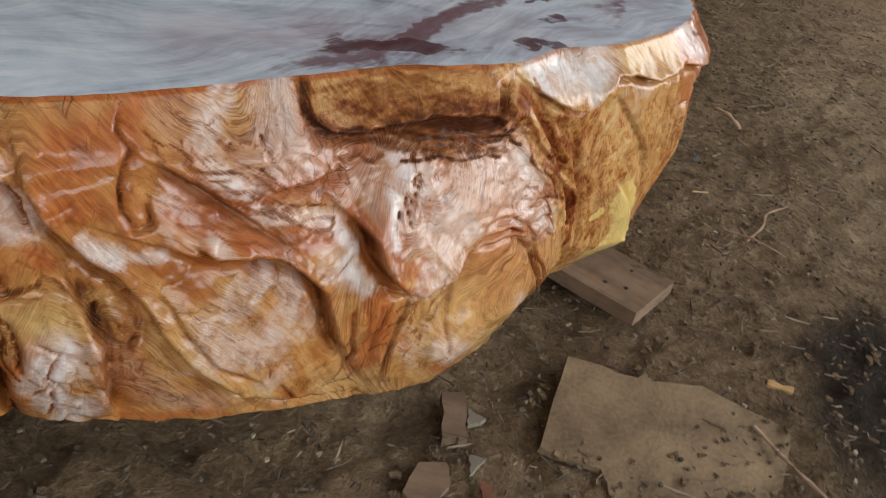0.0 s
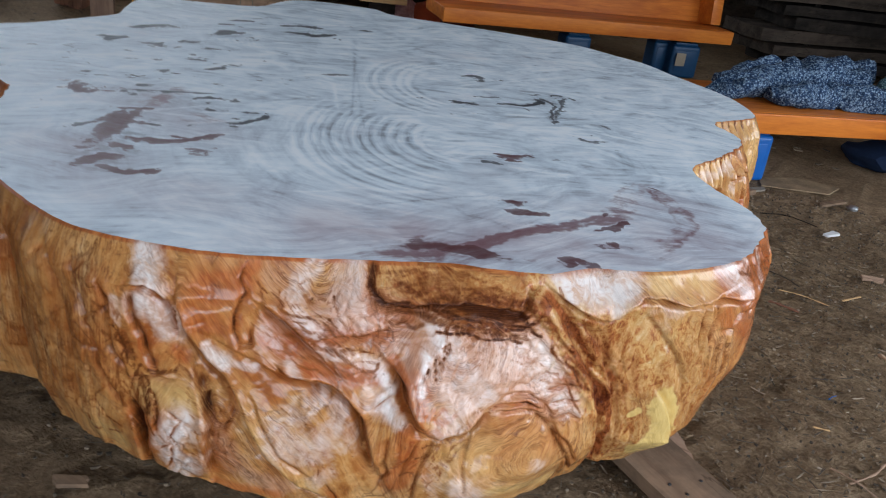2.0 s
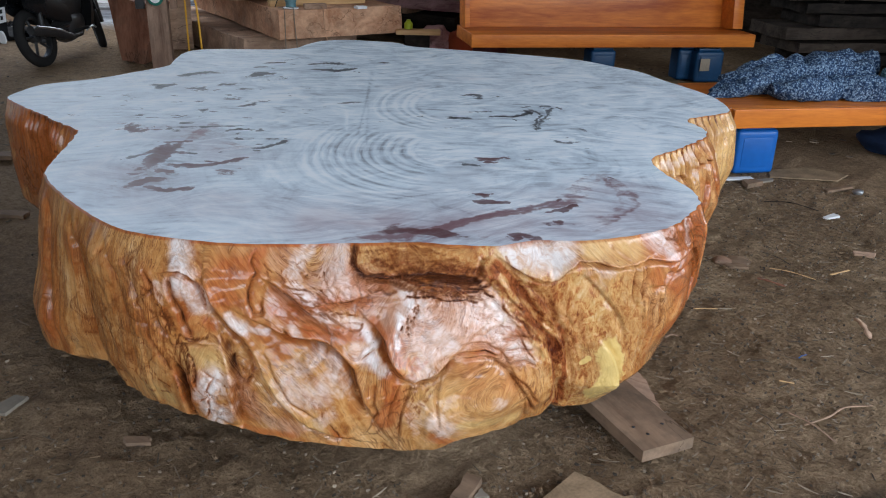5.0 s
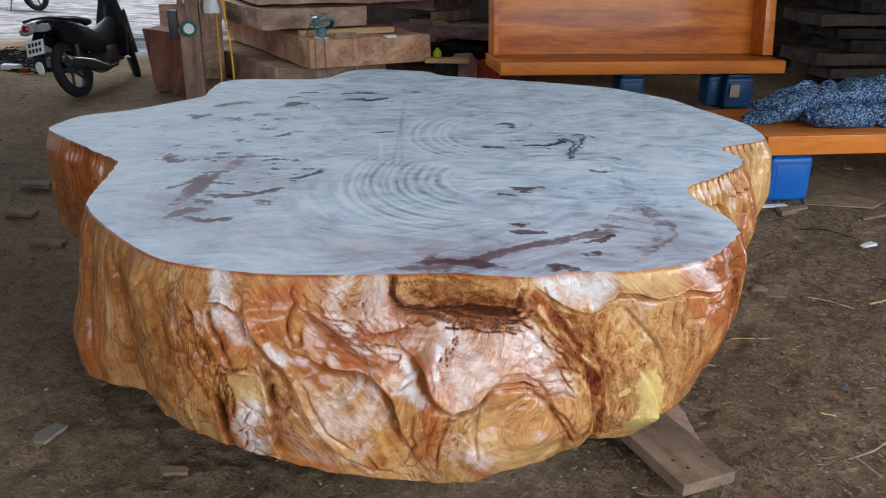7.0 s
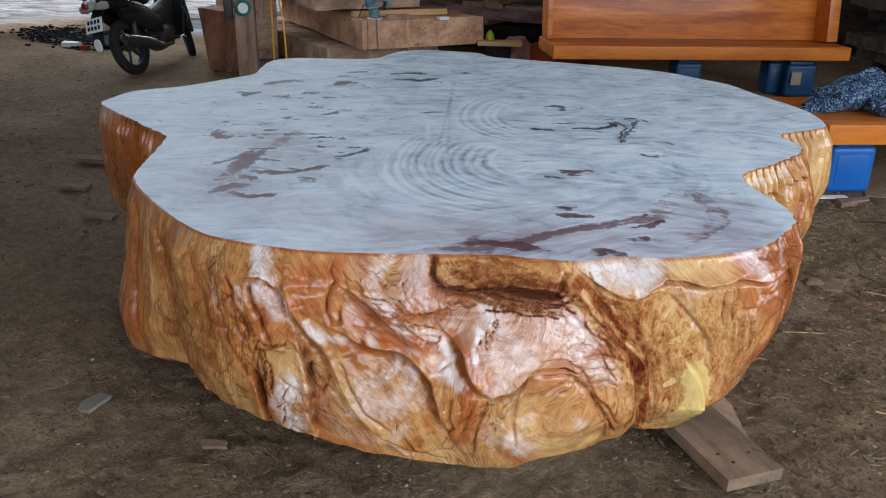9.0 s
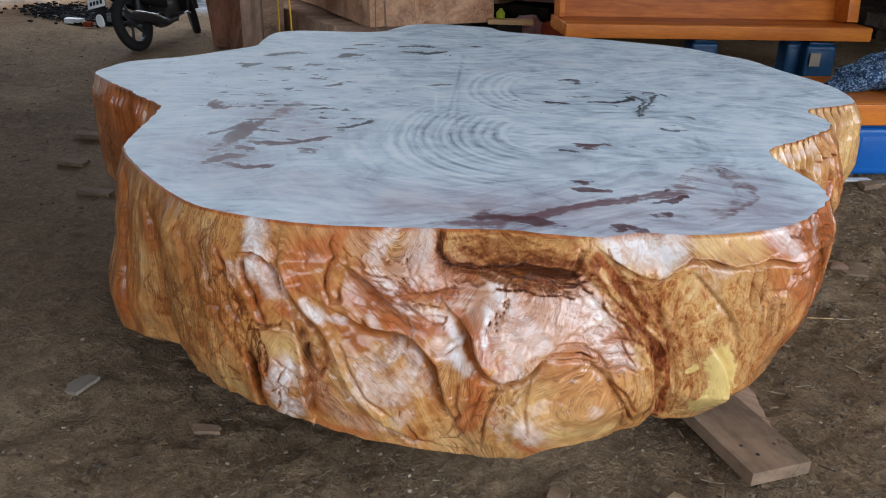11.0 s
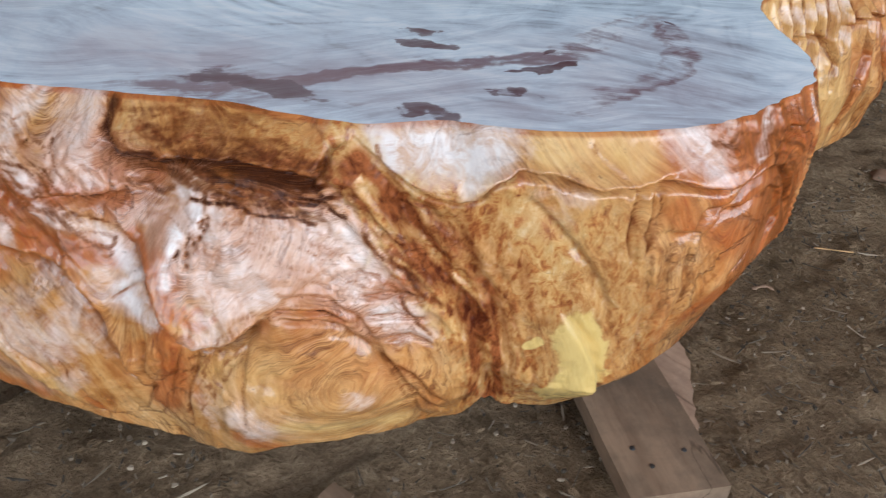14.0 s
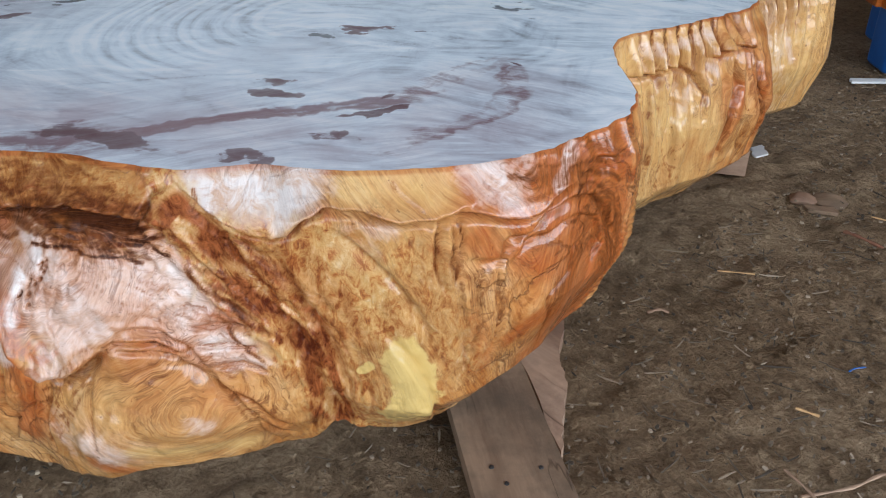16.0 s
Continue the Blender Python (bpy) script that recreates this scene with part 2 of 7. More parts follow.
    crumbly = maths(nt, "MULTIPLY", ramp(nt, maths(nt, "ADD", crumb, maths(nt, "MULTIPLY", maths(nt, "ADD", mottle, -0.5), 1.2)), (0.2, grey(0)), (0.6, grey(0.85))), ramp(nt, crumb, (0.03, grey(0)), (0.2, grey(1))))
    col = mix(nt, crumbly, col, chips)
    butter = attribute(nt, "butter")
    rag = maths(nt, "ADD", butter, maths(nt, "MULTIPLY", maths(nt, "ADD", mottle, -0.5), 0.9))
    col = mix(nt, maths(nt, "MULTIPLY", ramp(nt, rag, (0.36, grey(0)), (0.54, grey(0.92))), ramp(nt, butter, (0.05, grey(0)), (0.2, grey(1)))), col, mix(nt, grain, (0.66, 0.42, 0.11), (0.80, 0.60, 0.24)))
    link(nt, col, b.inputs["Base Color"])
    link(nt, ramp(nt, blotch, (0.35, grey(0.35)), (0.65, grey(0.6))), b.inputs["Roughness"])
    link(nt, ramp(nt, attribute(nt, "rust"), (0.1, grey(0.9)), (0.6, grey(0.15))), b.inputs["Coat Weight"])
    link(nt, ramp(nt, attribute(nt, "rust"), (0.1, grey(0.15)), (0.6, grey(0.06))), b.inputs["Specular IOR Level"])
    link(nt, ramp(nt, noise_tex(nt, v, 30.0, 4, 0.6), (0.35, grey(0.05)), (0.65, grey(0.17))), b.inputs["Coat Roughness"])
    h = maths(nt, "SUBTRACT", maths(nt, "ADD", maths(nt, "MULTIPLY", grain, 0.25), maths(nt, "MULTIPLY", streak, 0.35)), maths(nt, "MULTIPLY", crack, 0.5))
    h = maths(nt, "ADD", h, maths(nt, "MULTIPLY", maths(nt, "MULTIPLY", bits, crumbly), 0.8))
    bump(nt, b, h, 0.85, 0.009)
    gloss = node(nt, "ShaderNodeBump", Strength=0.12, Distance=0.005)
    link(nt, h, gloss.inputs["Height"])
    link(nt, gloss.outputs[0], b.inputs["Coat Normal"])
    return m


def sanded_top():
    """Cut face under fine sanding dust, with damp reddish spots and sander swirls."""
    m, nt, b = material("sanded_top")
    v = coords(nt)
    sep = nt.nodes.new("ShaderNodeSeparateXYZ")
    link(nt, v, sep.inputs[0])
    dx, dy = maths(nt, "ADD", sep.outputs[0], 0.2), maths(nt, "ADD", sep.outputs[1], -2.34)
    far = maths(nt, "SQRT", maths(nt, "ADD", maths(nt, "MULTIPLY", dx, dx), maths(nt, "MULTIPLY", dy, dy)))
    wob = noise_tex(nt, v, 1.8, 3, 0.5)
    ringed = nt.nodes.new("ShaderNodeCombineXYZ")
    link(nt, maths(nt, "MULTIPLY", maths(nt, "DIVIDE", dx, maths(nt, "ADD", far, 0.05)), 1.3), ringed.inputs[0])
    link(nt, maths(nt, "MULTIPLY", maths(nt, "DIVIDE", dy, maths(nt, "ADD", far, 0.05)), 1.3), ringed.inputs[1])
    link(nt, maths(nt, "ADD", maths(nt, "MULTIPLY", far, 26.0), maths(nt, "MULTIPLY", wob, 4.0)), ringed.inputs[2])
    arcs = noise_tex(nt, ringed.outputs[0], 1.0, 5, 0.62, 0.1)
    drift = node(nt, "ShaderNodeTexNoise", Scale=1.3, Detail=2.0)
    link(nt, v, drift.inputs["Vector"])
    bend = nt.nodes.new("ShaderNodeVectorMath")
    bend.operation = "MULTIPLY_ADD"
    link(nt, drift.outputs["Color"], bend.inputs[0])
    bend.inputs[1].default_value = (0.35, 0.35, 0)
    link(nt, v, bend.inputs[2])

    def brush(turn, wide, slim, rough):
        mp = nt.nodes.new("ShaderNodeMapping")
        mp.vector_type = "TEXTURE"
        mp.inputs["Scale"].default_value = (1 / wide, 1 / slim, 1)
        mp.inputs["Rotation"].default_value = (0, 0, radians(turn))
        link(nt, bend.outputs[0], mp.inputs[0])
        return noise_tex(nt, mp.outputs[0], 1.0, 7, rough, 0.25)

    strokes = brush(44, 3.0, 24, 0.74)
    chooser = noise_tex(nt, v, 2.4, 3, 0.5, 0.6)
    strokes = mix(nt, ramp(nt, chooser, (0.50, grey(0)), (0.58, grey(1))), strokes, brush(72, 4.0, 22, 0.74))
    strokes = mix(nt, ramp(nt, chooser, (0.40, grey(1)), (0.46, grey(0))), strokes, brush(18, 4.0, 22, 0.74))
    cloud = noise_tex(nt, v, 4.0, 8, 0.68, 0.9)
    sector = maths(nt, "DIVIDE", maths(nt, "ADD", maths(nt, "MULTIPLY", dx, -0.69), maths(nt, "MULTIPLY", dy, -0.72)), maths(nt, "ADD", far, 0.05))
    near_ring = maths(nt, "MULTIPLY", ramp(nt, far, (0.10, grey(0)), (0.16, grey(0.6)), (0.55, grey(0.6)), (0.8, grey(0.2))), ramp(nt, sector, (0.1, grey(0.25)), (0.6, grey(1))))
    streak = ramp(nt, mix(nt, near_ring, strokes, arcs), (0.36, grey(0)), (0.64, grey(1)))
    cloud = ramp(nt, cloud, (0.34, grey(0)), (0.66, grey(1)))
    tone = maths(nt, "ADD", maths(nt, "MULTIPLY", streak, 0.40), maths(nt, "MULTIPLY", cloud, 0.34))
    tone = maths(nt, "ADD", maths(nt, "ADD", tone, 0.17), maths(nt, "MULTIPLY", attribute(nt, "swept"), 0.38))
    col = ramp(nt, tone, (0.20, (0.30, 0.345, 0.385)), (0.38, (0.58, 0.66, 0.72)), (0.56, (0.77, 0.855, 0.905)), (0.74, (0.93, 0.97, 0.985)))
    red = ramp(nt, noise_tex(nt, v, 1.7, 5, 0.65), (0.54, grey(0)), (0.78, grey(0.35)))
    col = mix(nt, red, col, (0.46, 0.41, 0.44))
    col = mix(nt, maths(nt, "MULTIPLY", attribute(nt, "mauve"), ramp(nt, streak, (0.2, grey(0.95)), (0.9, grey(0.5)))), col, (0.40, 0.29, 0.32))
    # on the cut face this holds real damp spots only
    sp = attribute(nt, "damp_shade")
    edge = noise_tex(nt, v, 15.0, 6, 0.68, 1.4)
    rag = maths(nt, "ADD", sp, maths(nt, "MULTIPLY", maths(nt, "ADD", maths(nt, "ADD", edge, strokes), -1.0), 1.05))
    spn = maths(nt, "MULTIPLY", ramp(nt, rag, (0.40, grey(0)), (0.50, grey(0.85)), (0.8, grey(1))), ramp(nt, streak, (0.3, grey(1.0)), (0.95, grey(0.82))))
    smear = maths(nt, "MULTIPLY", attribute(nt, "smear"), ramp(nt, maths(nt, "ADD", maths(nt, "MULTIPLY", strokes, 0.6), maths(nt, "MULTIPLY", edge, 0.4)), (0.36, grey(1)), (0.66, grey(0.15))))
    col = mix(nt, ramp(nt, smear, (0.2, grey(0)), (0.42, grey(0.75)), (1.0, grey(0.95))), col, (0.19, 0.07, 0.075))
    col = mix(nt, spn, col, mix(nt, attribute(nt, "brown"), (0.03, 0.028, 0.032), (0.12, 0.042, 0.044)))
    link(nt, col, b.inputs["Base Color"])
    link(nt, ramp(nt, tone, (0.2, grey(0.45)), (0.7, grey(0.65))), b.inputs["Roughness"])
    b.inputs["Specular IOR Level"].default_value = 0.22
    bump(nt, b, maths(nt, "ADD", tone, maths(nt, "MULTIPLY", edge, 0.25)), 0.1, 0.004)
    return m


def dirt_ground():
    m, nt, b = material("packed_dirt")
    v = coords(nt, world_space=True)
    big, mid, fine = noise_tex(nt, v, 0.8, 5), noise_tex(nt, v, 11.0, 8, 0.7, 0.8), noise_tex(nt, v, 85.0, 5, 0.72)
    grit = noise_tex(nt, v, 34.0, 6, 0.7, 0.6)
    tone = maths(nt, "ADD", maths(nt, "ADD", maths(nt, "MULTIPLY", big, 0.30), maths(nt, "MULTIPLY", mid, 0.24)), maths(nt, "ADD", maths(nt, "MULTIPLY", fine, 0.22), maths(nt, "MULTIPLY", grit, 0.24)))
    col = ramp(nt, tone, (0.39, (0.088, 0.055, 0.030)), (0.5, (0.258, 0.172, 0.099)), (0.61, (0.45, 0.325, 0.2)))
    fleck = ramp(nt, noise_tex(nt, v, 160.0, 2, 0.5), (0.66, grey(0)), (0.72, grey(0.5)))
    col = mix(nt, fleck, col, (0.3, 0.24, 0.17))
    # dark earth: painted shade at the right, char at the yard edge
    col = mix(nt, attribute(nt, "damp_shade"), col, (0.022, 0.018, 0.015))
    slab = ramp(nt, noise_tex(nt, coords(nt, (0.9, 2.2, 1), world_space=True, turn=0.42), 1.7, 8, 0.74, 0.8), (0.36, (0.16, 0.155, 0.145)), (0.5, (0.42, 0.43, 0.43)), (0.6, (0.66, 0.67, 0.67)))
    col = mix(nt, attribute(nt, "paved"), col, slab)
    link(nt, col, b.inputs["Base Color"])
    link(nt, ramp(nt, mid, (0.3, grey(0.75)), (0.7, grey(0.98))), b.inputs["Roughness"])
    h = maths(nt, "ADD", maths(nt, "MULTIPLY", mid, 0.5), maths(nt, "ADD", maths(nt, "MULTIPLY", grit, 0.35), maths(nt, "MULTIPLY", fine, 0.2)))
    b.inputs["Specular IOR Level"].default_value = 0.1
    bump(nt, b, h, 1.0, 0.07)
    return m


def shavings_mat():
    m, nt, b = material("wood_shavings")
    r = nt.nodes.new("ShaderNodeNewGeometry").outputs["Random Per Island"]
    link(nt, ramp(nt, r, (0.0, (0.04, 0.028, 0.018)), (0.5, (0.12, 0.088, 0.056)), (0.85, (0.22, 0.16, 0.105)), (1.0, (0.38, 0.30, 0.21))), b.inputs["Base Color"])
    b.inputs["Roughness"].default_value = 0.9
    return m


def floral_cloth(name, petals, shade, deep):
    m, nt, b = material(name)
    v = coords(nt)
    vo = node(nt, "ShaderNodeTexVoronoi", Scale=56.0)
    link(nt, v, vo.inputs["Vector"])
    petal = ramp(nt, vo.outputs["Distance"], (0.16, petals), (0.32, shade), (0.7, deep))
    vine = ramp(nt, noise_tex(nt, v, 40.0, 3, 0.6, 2.0), (0.52, grey(0)), (0.58, grey(0.55)))
    col = mix(nt, vine, petal, petals)
    link(nt, col, b.inputs["Base Color"])
    b.inputs["Roughness"].default_value = 0.95
    b.inputs["Specular IOR Level"].default_value = 0.1
    bump(nt, b, noise_tex(nt, v, 300.0, 2), 0.2, 0.003)
    return m


BURL = varnished_burl()
TOP = sanded_top()
DIRT = dirt_ground()
SHAVINGS = shavings_mat()
CLOTH = floral_cloth("blue_floral_cloth", (0.27, 0.36, 0.45), (0.03, 0.06, 0.12), (0.012, 0.024, 0.055))
TEAL_CLOTH = floral_cloth("teal_floral_cloth", (0.30, 0.42, 0.42), (0.06, 0.12, 0.14), (0.03, 0.06, 0.075))
POLISHED = planed_wood("polished_red_wood", (0.66, 0.205, 0.030), (0.29, 0.058, 0.008), 0.42, (0.8, 7, 7), 0.15, 2.2, 0.04)
EDGE_WOOD = planed_wood("polished_orange_wood", (0.66, 0.205, 0.026), (0.44, 0.11, 0.014), 0.4, (1.2, 9, 9), 0.2, 3.0, 0.05)
PLANK = planed_wood("weathered_plank", (0.29, 0.195, 0.125), (0.17, 0.108, 0.068), 0.8, (1.5, 10, 10), 0, 3.0, 0.3, 0.75, (0.10, 0.075, 0.052))
RAW_SLAB = planed_wood("rough_sawn_slab", (0.52, 0.35, 0.235), (0.26, 0.155, 0.1), 0.8, (1.2, 5, 5), 0, 3.0, 0.4, 0.5, (0.09, 0.07, 0.06))
END_GRAIN = planed_wood("slab_end_grain", (0.68, 0.41, 0.25), (0.40, 0.19, 0.10), 0.8, (3, 4, 4), 0, 3.0, 0.3, 0.4)
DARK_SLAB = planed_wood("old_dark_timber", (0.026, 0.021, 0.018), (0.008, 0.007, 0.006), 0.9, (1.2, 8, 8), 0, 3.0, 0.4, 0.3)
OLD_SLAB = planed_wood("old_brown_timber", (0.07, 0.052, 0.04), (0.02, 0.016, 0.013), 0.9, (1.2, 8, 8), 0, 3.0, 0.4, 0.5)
PURPLE_SLAB = planed_wood("purple_heart_slab", (0.46, 0.27, 0.26), (0.17, 0.075, 0.08), 0.75, (1.2, 8, 8), 0, 3.0, 0.3, 0.4)
FRESH_WOOD = planed_wood("fresh_batten", (0.62, 0.4, 0.19), (0.45, 0.25, 0.1), 0.6, (1.2, 14, 14))
POST_WOOD = planed_wood("post_timber", (0.36, 0.235, 0.165), (0.16, 0.095, 0.065), 0.8, (10, 10, 1.2), 0, 3.0, 0.4, 0.5)
RED_BLOCK = planed_wood("red_block", (0.3, 0.14, 0.085), (0.15, 0.06, 0.035), 0.8, (8, 8, 1.5), 0, 3.0, 0.3, 0.5)
BLUE_PLASTIC = plain("blue_plastic", (0.008, 0.10, 0.36), 0.4, 0, 0.2, 8, 0.05)
DEEP_BLUE = plain("deep_blue_plastic", (0.006, 0.045, 0.11), 0.45, 0, 0.3, 8, 0.05)
BLACK_PLASTIC = plain("black_plastic", (0.008, 0.0085, 0.009), 0.45, 0, 0.2, 20, 0.03)
BLACK_GLOSS = plain("black_paint", (0.008, 0.009, 0.01), 0.3, 0, 0.1, 10, 0.0, 0.15)
for dull in (BLACK_PLASTIC, BLACK_GLOSS):
    dull.node_tree.nodes["Principled BSDF"].inputs["Specular IOR Level"].default_value = 0.22
RUBBER = plain("tyre_rubber", (0.022, 0.021, 0.02), 0.85, 0, 0.3, 40, 0.3)
METAL = plain("dull_metal", (0.4, 0.4, 0.4), 0.4, 0.9, 0.2, 40, 0.1)
DARK_METAL = plain("dark_metal", (0.07, 0.07, 0.07), 0.5, 0.7, 0.3, 40, 0.2)
RED_PLASTIC = plain("red_lens", (0.22, 0.006, 0.006), 0.3, 0, 0.1, 20, 0.0, 0.5)
WHITE_PLASTIC = plain("white_plastic", (0.7, 0.7, 0.68), 0.5, 0, 0.1, 20, 0.05)
CLEAR_LENS = plain("pale_lens", (0.28, 0.27, 0.25), 0.15, 0, 0.1, 20, 0.0, 0.5)
YELLOW = plain("yellow_cable", (0.7, 0.36, 0.02), 0.5, 0, 0.1, 30, 0.05)
GREEN = plain("green_abrasive", (0.03, 0.14, 0.1), 0.8, 0, 0.2, 60, 0.2)
TEAL = plain("teal_casing", (0.1, 0.2, 0.22), 0.45, 0, 0.3, 30, 0.1)
DUST_BOARD = plain("dusty_fibreboard", (0.23, 0.16, 0.095), 0.95, 0, 0.55, 34, 0.7)
LABEL = plain("tan_paper", (0.32, 0.26, 0.19), 0.9, 0, 0.3, 20, 0.1)
CARD = plain("grey_card", (0.23, 0.195, 0.15), 0.9, 0, 0.25, 20, 0.15)
TIN = plain("roof_sheet", (0.3, 0.31, 0.32), 0.5, 0.3, 0.2, 6, 0.1)
STONE = plain("field_stone", (0.2, 0.16, 0.12), 0.9, 0, 0.3, 20, 0.4)
RED_CLOTH = plain("red_cloth", (0.25, 0.05, 0.02), 0.95, 0, 0.3, 20, 0.3)
CHAR = plain("black_char", (0.012, 0.011, 0.011), 0.95, 0, 0.6, 25, 0.8)
SOOT = plain("dark_litter", (0.03, 0.028, 0.026), 0.9, 0, 0.5, 20, 0.5)
NAVY = plain("navy_cloth", (0.012, 0.022, 0.05), 0.9, 0, 0.4, 20, 0.3)
LIME = plain("lime_plastic", (0.35, 0.42, 0.02), 0.5, 0, 0.1, 30, 0.05)
MAROON = plain("maroon_panel", (0.07, 0.02, 0.02), 0.6, 0, 0.2, 20, 0.1)

# ---- mesh helpers ----


def part(name, bm, mat, parent=None, label="", smooth=True):
    me = bpy.data.meshes.new(name)
    bm.to_mesh(me)
    bm.free()
    me.materials.append(mat)
    if smooth:
        me.shade_smooth()
        me.set_sharp_from_angle(angle=radians(38))
    ob = new(name, me)
    ob.parent = parent
    if label:
        tagged(ob, label)
    return ob


def thing(name, m, label, category, group="", kind=""):
    ob = new(name)
    ob.empty_display_size = 0.1
    ob.matrix_world = m
    return tagged(ob, label, category, group, kind)


def block(sx, sy, sz, m=None, bevel=0.006, segments=2, bm=None, rough=0.0, cuts=0, seed=0):
    """A box with its base centre at the origin, edges rounded, faces optionally uneven."""
    bm = bm or bmesh.new()
    made = bmesh.ops.create_cube(bm, size=1)["verts"]
    bmesh.ops.transform(bm, matrix=(m or Matrix()) @ Matrix.Translation((0, 0, sz / 2)) @ Matrix.Diagonal((sx, sy, sz, 1)), verts=made)
    if cuts:
        edges = list({e for v in made for e in v.link_edges})
        bmesh.ops.subdivide_edges(bm, edges=edges, cuts=cuts, use_grid_fill=True)
        for v in bm.verts:
            v.co += noise.noise_vector(v.co * 3 + Vector((seed, seed, 0))) * rough + noise.noise_vector(v.co * 11 + Vector((seed, 0, 3))) * rough * 0.4
    elif bevel:
        edges = list({e for v in made for e in v.link_edges})
        bmesh.ops.bevel(bm, geom=edges, offset=bevel, segments=segments, affect="EDGES", profile=0.6)
    return bm


def tube(points, radius, sides=10, bm=None, closed=False, flat=1.0):
    bm = bm or bmesh.new()
    pts = [Vector(p) for p in points]
    n = len(pts)
    rad = radius if isinstance(radius, (list, tuple)) else [radius] * n
    rings, up = [], Vector((0.13, 0.21, 0.97))
    for i, p in enumerate(pts):
        a = pts[i - 1] if i or closed else p
        b = pts[(i + 1) % n] if i < n - 1 or closed else p
        d = (b - a).normalized()
        s = d.cross(up).normalized()
        w = s.cross(d)
        rings.append([bm.verts.new(p + (s * math.cos(k * math.tau / sides) + w * flat * math.sin(k * math.tau / sides)) * rad[i]) for k in range(sides)])
    last = n if closed else n - 1
    for i in range(last):
        r, q = rings[i], rings[(i + 1) % n]
        for k in range(sides):
            bm.faces.new((r[k], r[(k + 1) % sides], q[(k + 1) % sides], q[k]))
    if not closed:
        bm.faces.new(rings[0][::-1])
        bm.faces.new(rings[-1])
    bmesh.ops.recalc_face_normals(bm, faces=bm.faces)
    return bm


def curve(points, n=8):
    p = [Vector(q) for q in points]
    p = [p[0] * 2 - p[1]] + p + [p[-1] * 2 - p[-2]]
    out = []
    for i in range(1, len(p) - 2):
        a, b, c, d = p[i - 1:i + 3]
        for k in range(n):
            s = k / n
            out.append(0.5 * (2 * b + (c - a) * s + (2 * a - 5 * b + 4 * c - d) * s * s + (3 * b - a - 3 * c + d) * s ** 3))
    return out + [p[-2]]


def lathe(profile, sides=24, m=None, bm=None):
    """Turned shape from (radius, height) pairs about z."""
    bm = bm or bmesh.new()
    m = m or Matrix()
    rings = [[bm.verts.new(m @ Vector((r * math.cos(k * math.tau / sides), r * math.sin(k * math.tau / sides), z))) for k in range(sides)] for r, z in profile]
    for a, b in zip(rings, rings[1:]):
        for k in range(sides):
            bm.faces.new((a[k], a[(k + 1) % sides], b[(k + 1) % sides], b[k]))
    bm.faces.new(rings[0][::-1])
    bm.faces.new(rings[-1])
    bmesh.ops.recalc_face_normals(bm, faces=bm.faces)
    return bm


def loft(sections, bm=None):
    """Skin over rings of equal vertex count."""
    bm = bm or bmesh.new()
    rings = [[bm.verts.new(p) for p in s] for s in sections]
    n = len(rings[0])
    for a, b in zip(rings, rings[1:]):
        for k in range(n):
            bm.faces.new((a[k], a[(k + 1) % n], b[(k + 1) % n], b[k]))
    bm.faces.new(rings[0][::-1])
    bm.faces.new(rings[-1])
    bmesh.ops.recalc_face_normals(bm, faces=bm.faces)
    return bm


def oval(x, z, w, h, n=14, power=0.75, y=0.0):
    """A rounded cross section in the y-z plane at x."""
    pts = []
    for k in range(n):
        a = k * math.tau / n
        c, s = math.cos(a), math.sin(a)
        pts.append((x, y + w * math.copysign(abs(c) ** power, c), z + h * math.copysign(abs(s) ** power, s)))
    return pts


def grid_noise(x, y, seed=0):
    """Smooth value noise on arrays, about -1 to 1."""
    xi, yi = np.floor(x).astype(np.int64), np.floor(y).astype(np.int64)
    fx, fy = x - xi, y - yi
    fx, fy = fx * fx * fx * (fx * (fx * 6 - 15) + 10), fy * fy * fy * (fy * (fy * 6 - 15) + 10)

    def h(a, b):
        k = (a * 374761393 + b * 668265263 + seed * 974634777) & 0xFFFFFFFF
        k = ((k ^ (k >> 13)) * 1274126177) & 0xFFFFFFFF
        return ((k ^ (k >> 16)) & 0xFFFF) / 32767.5 - 1
    return (h(xi, yi) * (1 - fx) + h(xi + 1, yi) * fx) * (1 - fy) + (h(xi, yi + 1) * (1 - fx) + h(xi + 1, yi + 1) * fx) * fy


def fbm(x, y, octaves=4, seed=0):
    t, a = 0, 1.0
    for k in range(octaves):
        t = t + a * grid_noise(x * 2 ** k, y * 2 ** k, seed + k * 7)
        a *= 0.5
    return t / 1.9


def grid_object(name, xyz, rows, cols, mat, parent=None, wrap=False, label="", attrs=None):
    """A smooth sheet from an array of rows x cols places."""
    i = np.arange(rows * cols).reshape(rows, cols)
    if wrap:
        i = np.hstack([i, i[:, :1]])
    quads = np.stack([i[:-1, :-1], i[:-1, 1:], i[1:, 1:], i[1:, :-1]], -1).reshape(-1, 4)
    me = bpy.data.meshes.new(name)
    me.from_pydata(xyz.reshape(-1, 3).tolist(), [], quads.tolist())
    for k, v in (attrs or {}).items():
        me.attributes.new(k, "FLOAT", "POINT").data.foreach_set("value", np.ascontiguousarray(v.reshape(-1), dtype=np.float32))
    me.materials.append(mat)
    me.shade_smooth()
    ob = new(name, me)
    ob.parent = parent
    if label:
        tagged(ob, label)
    return ob

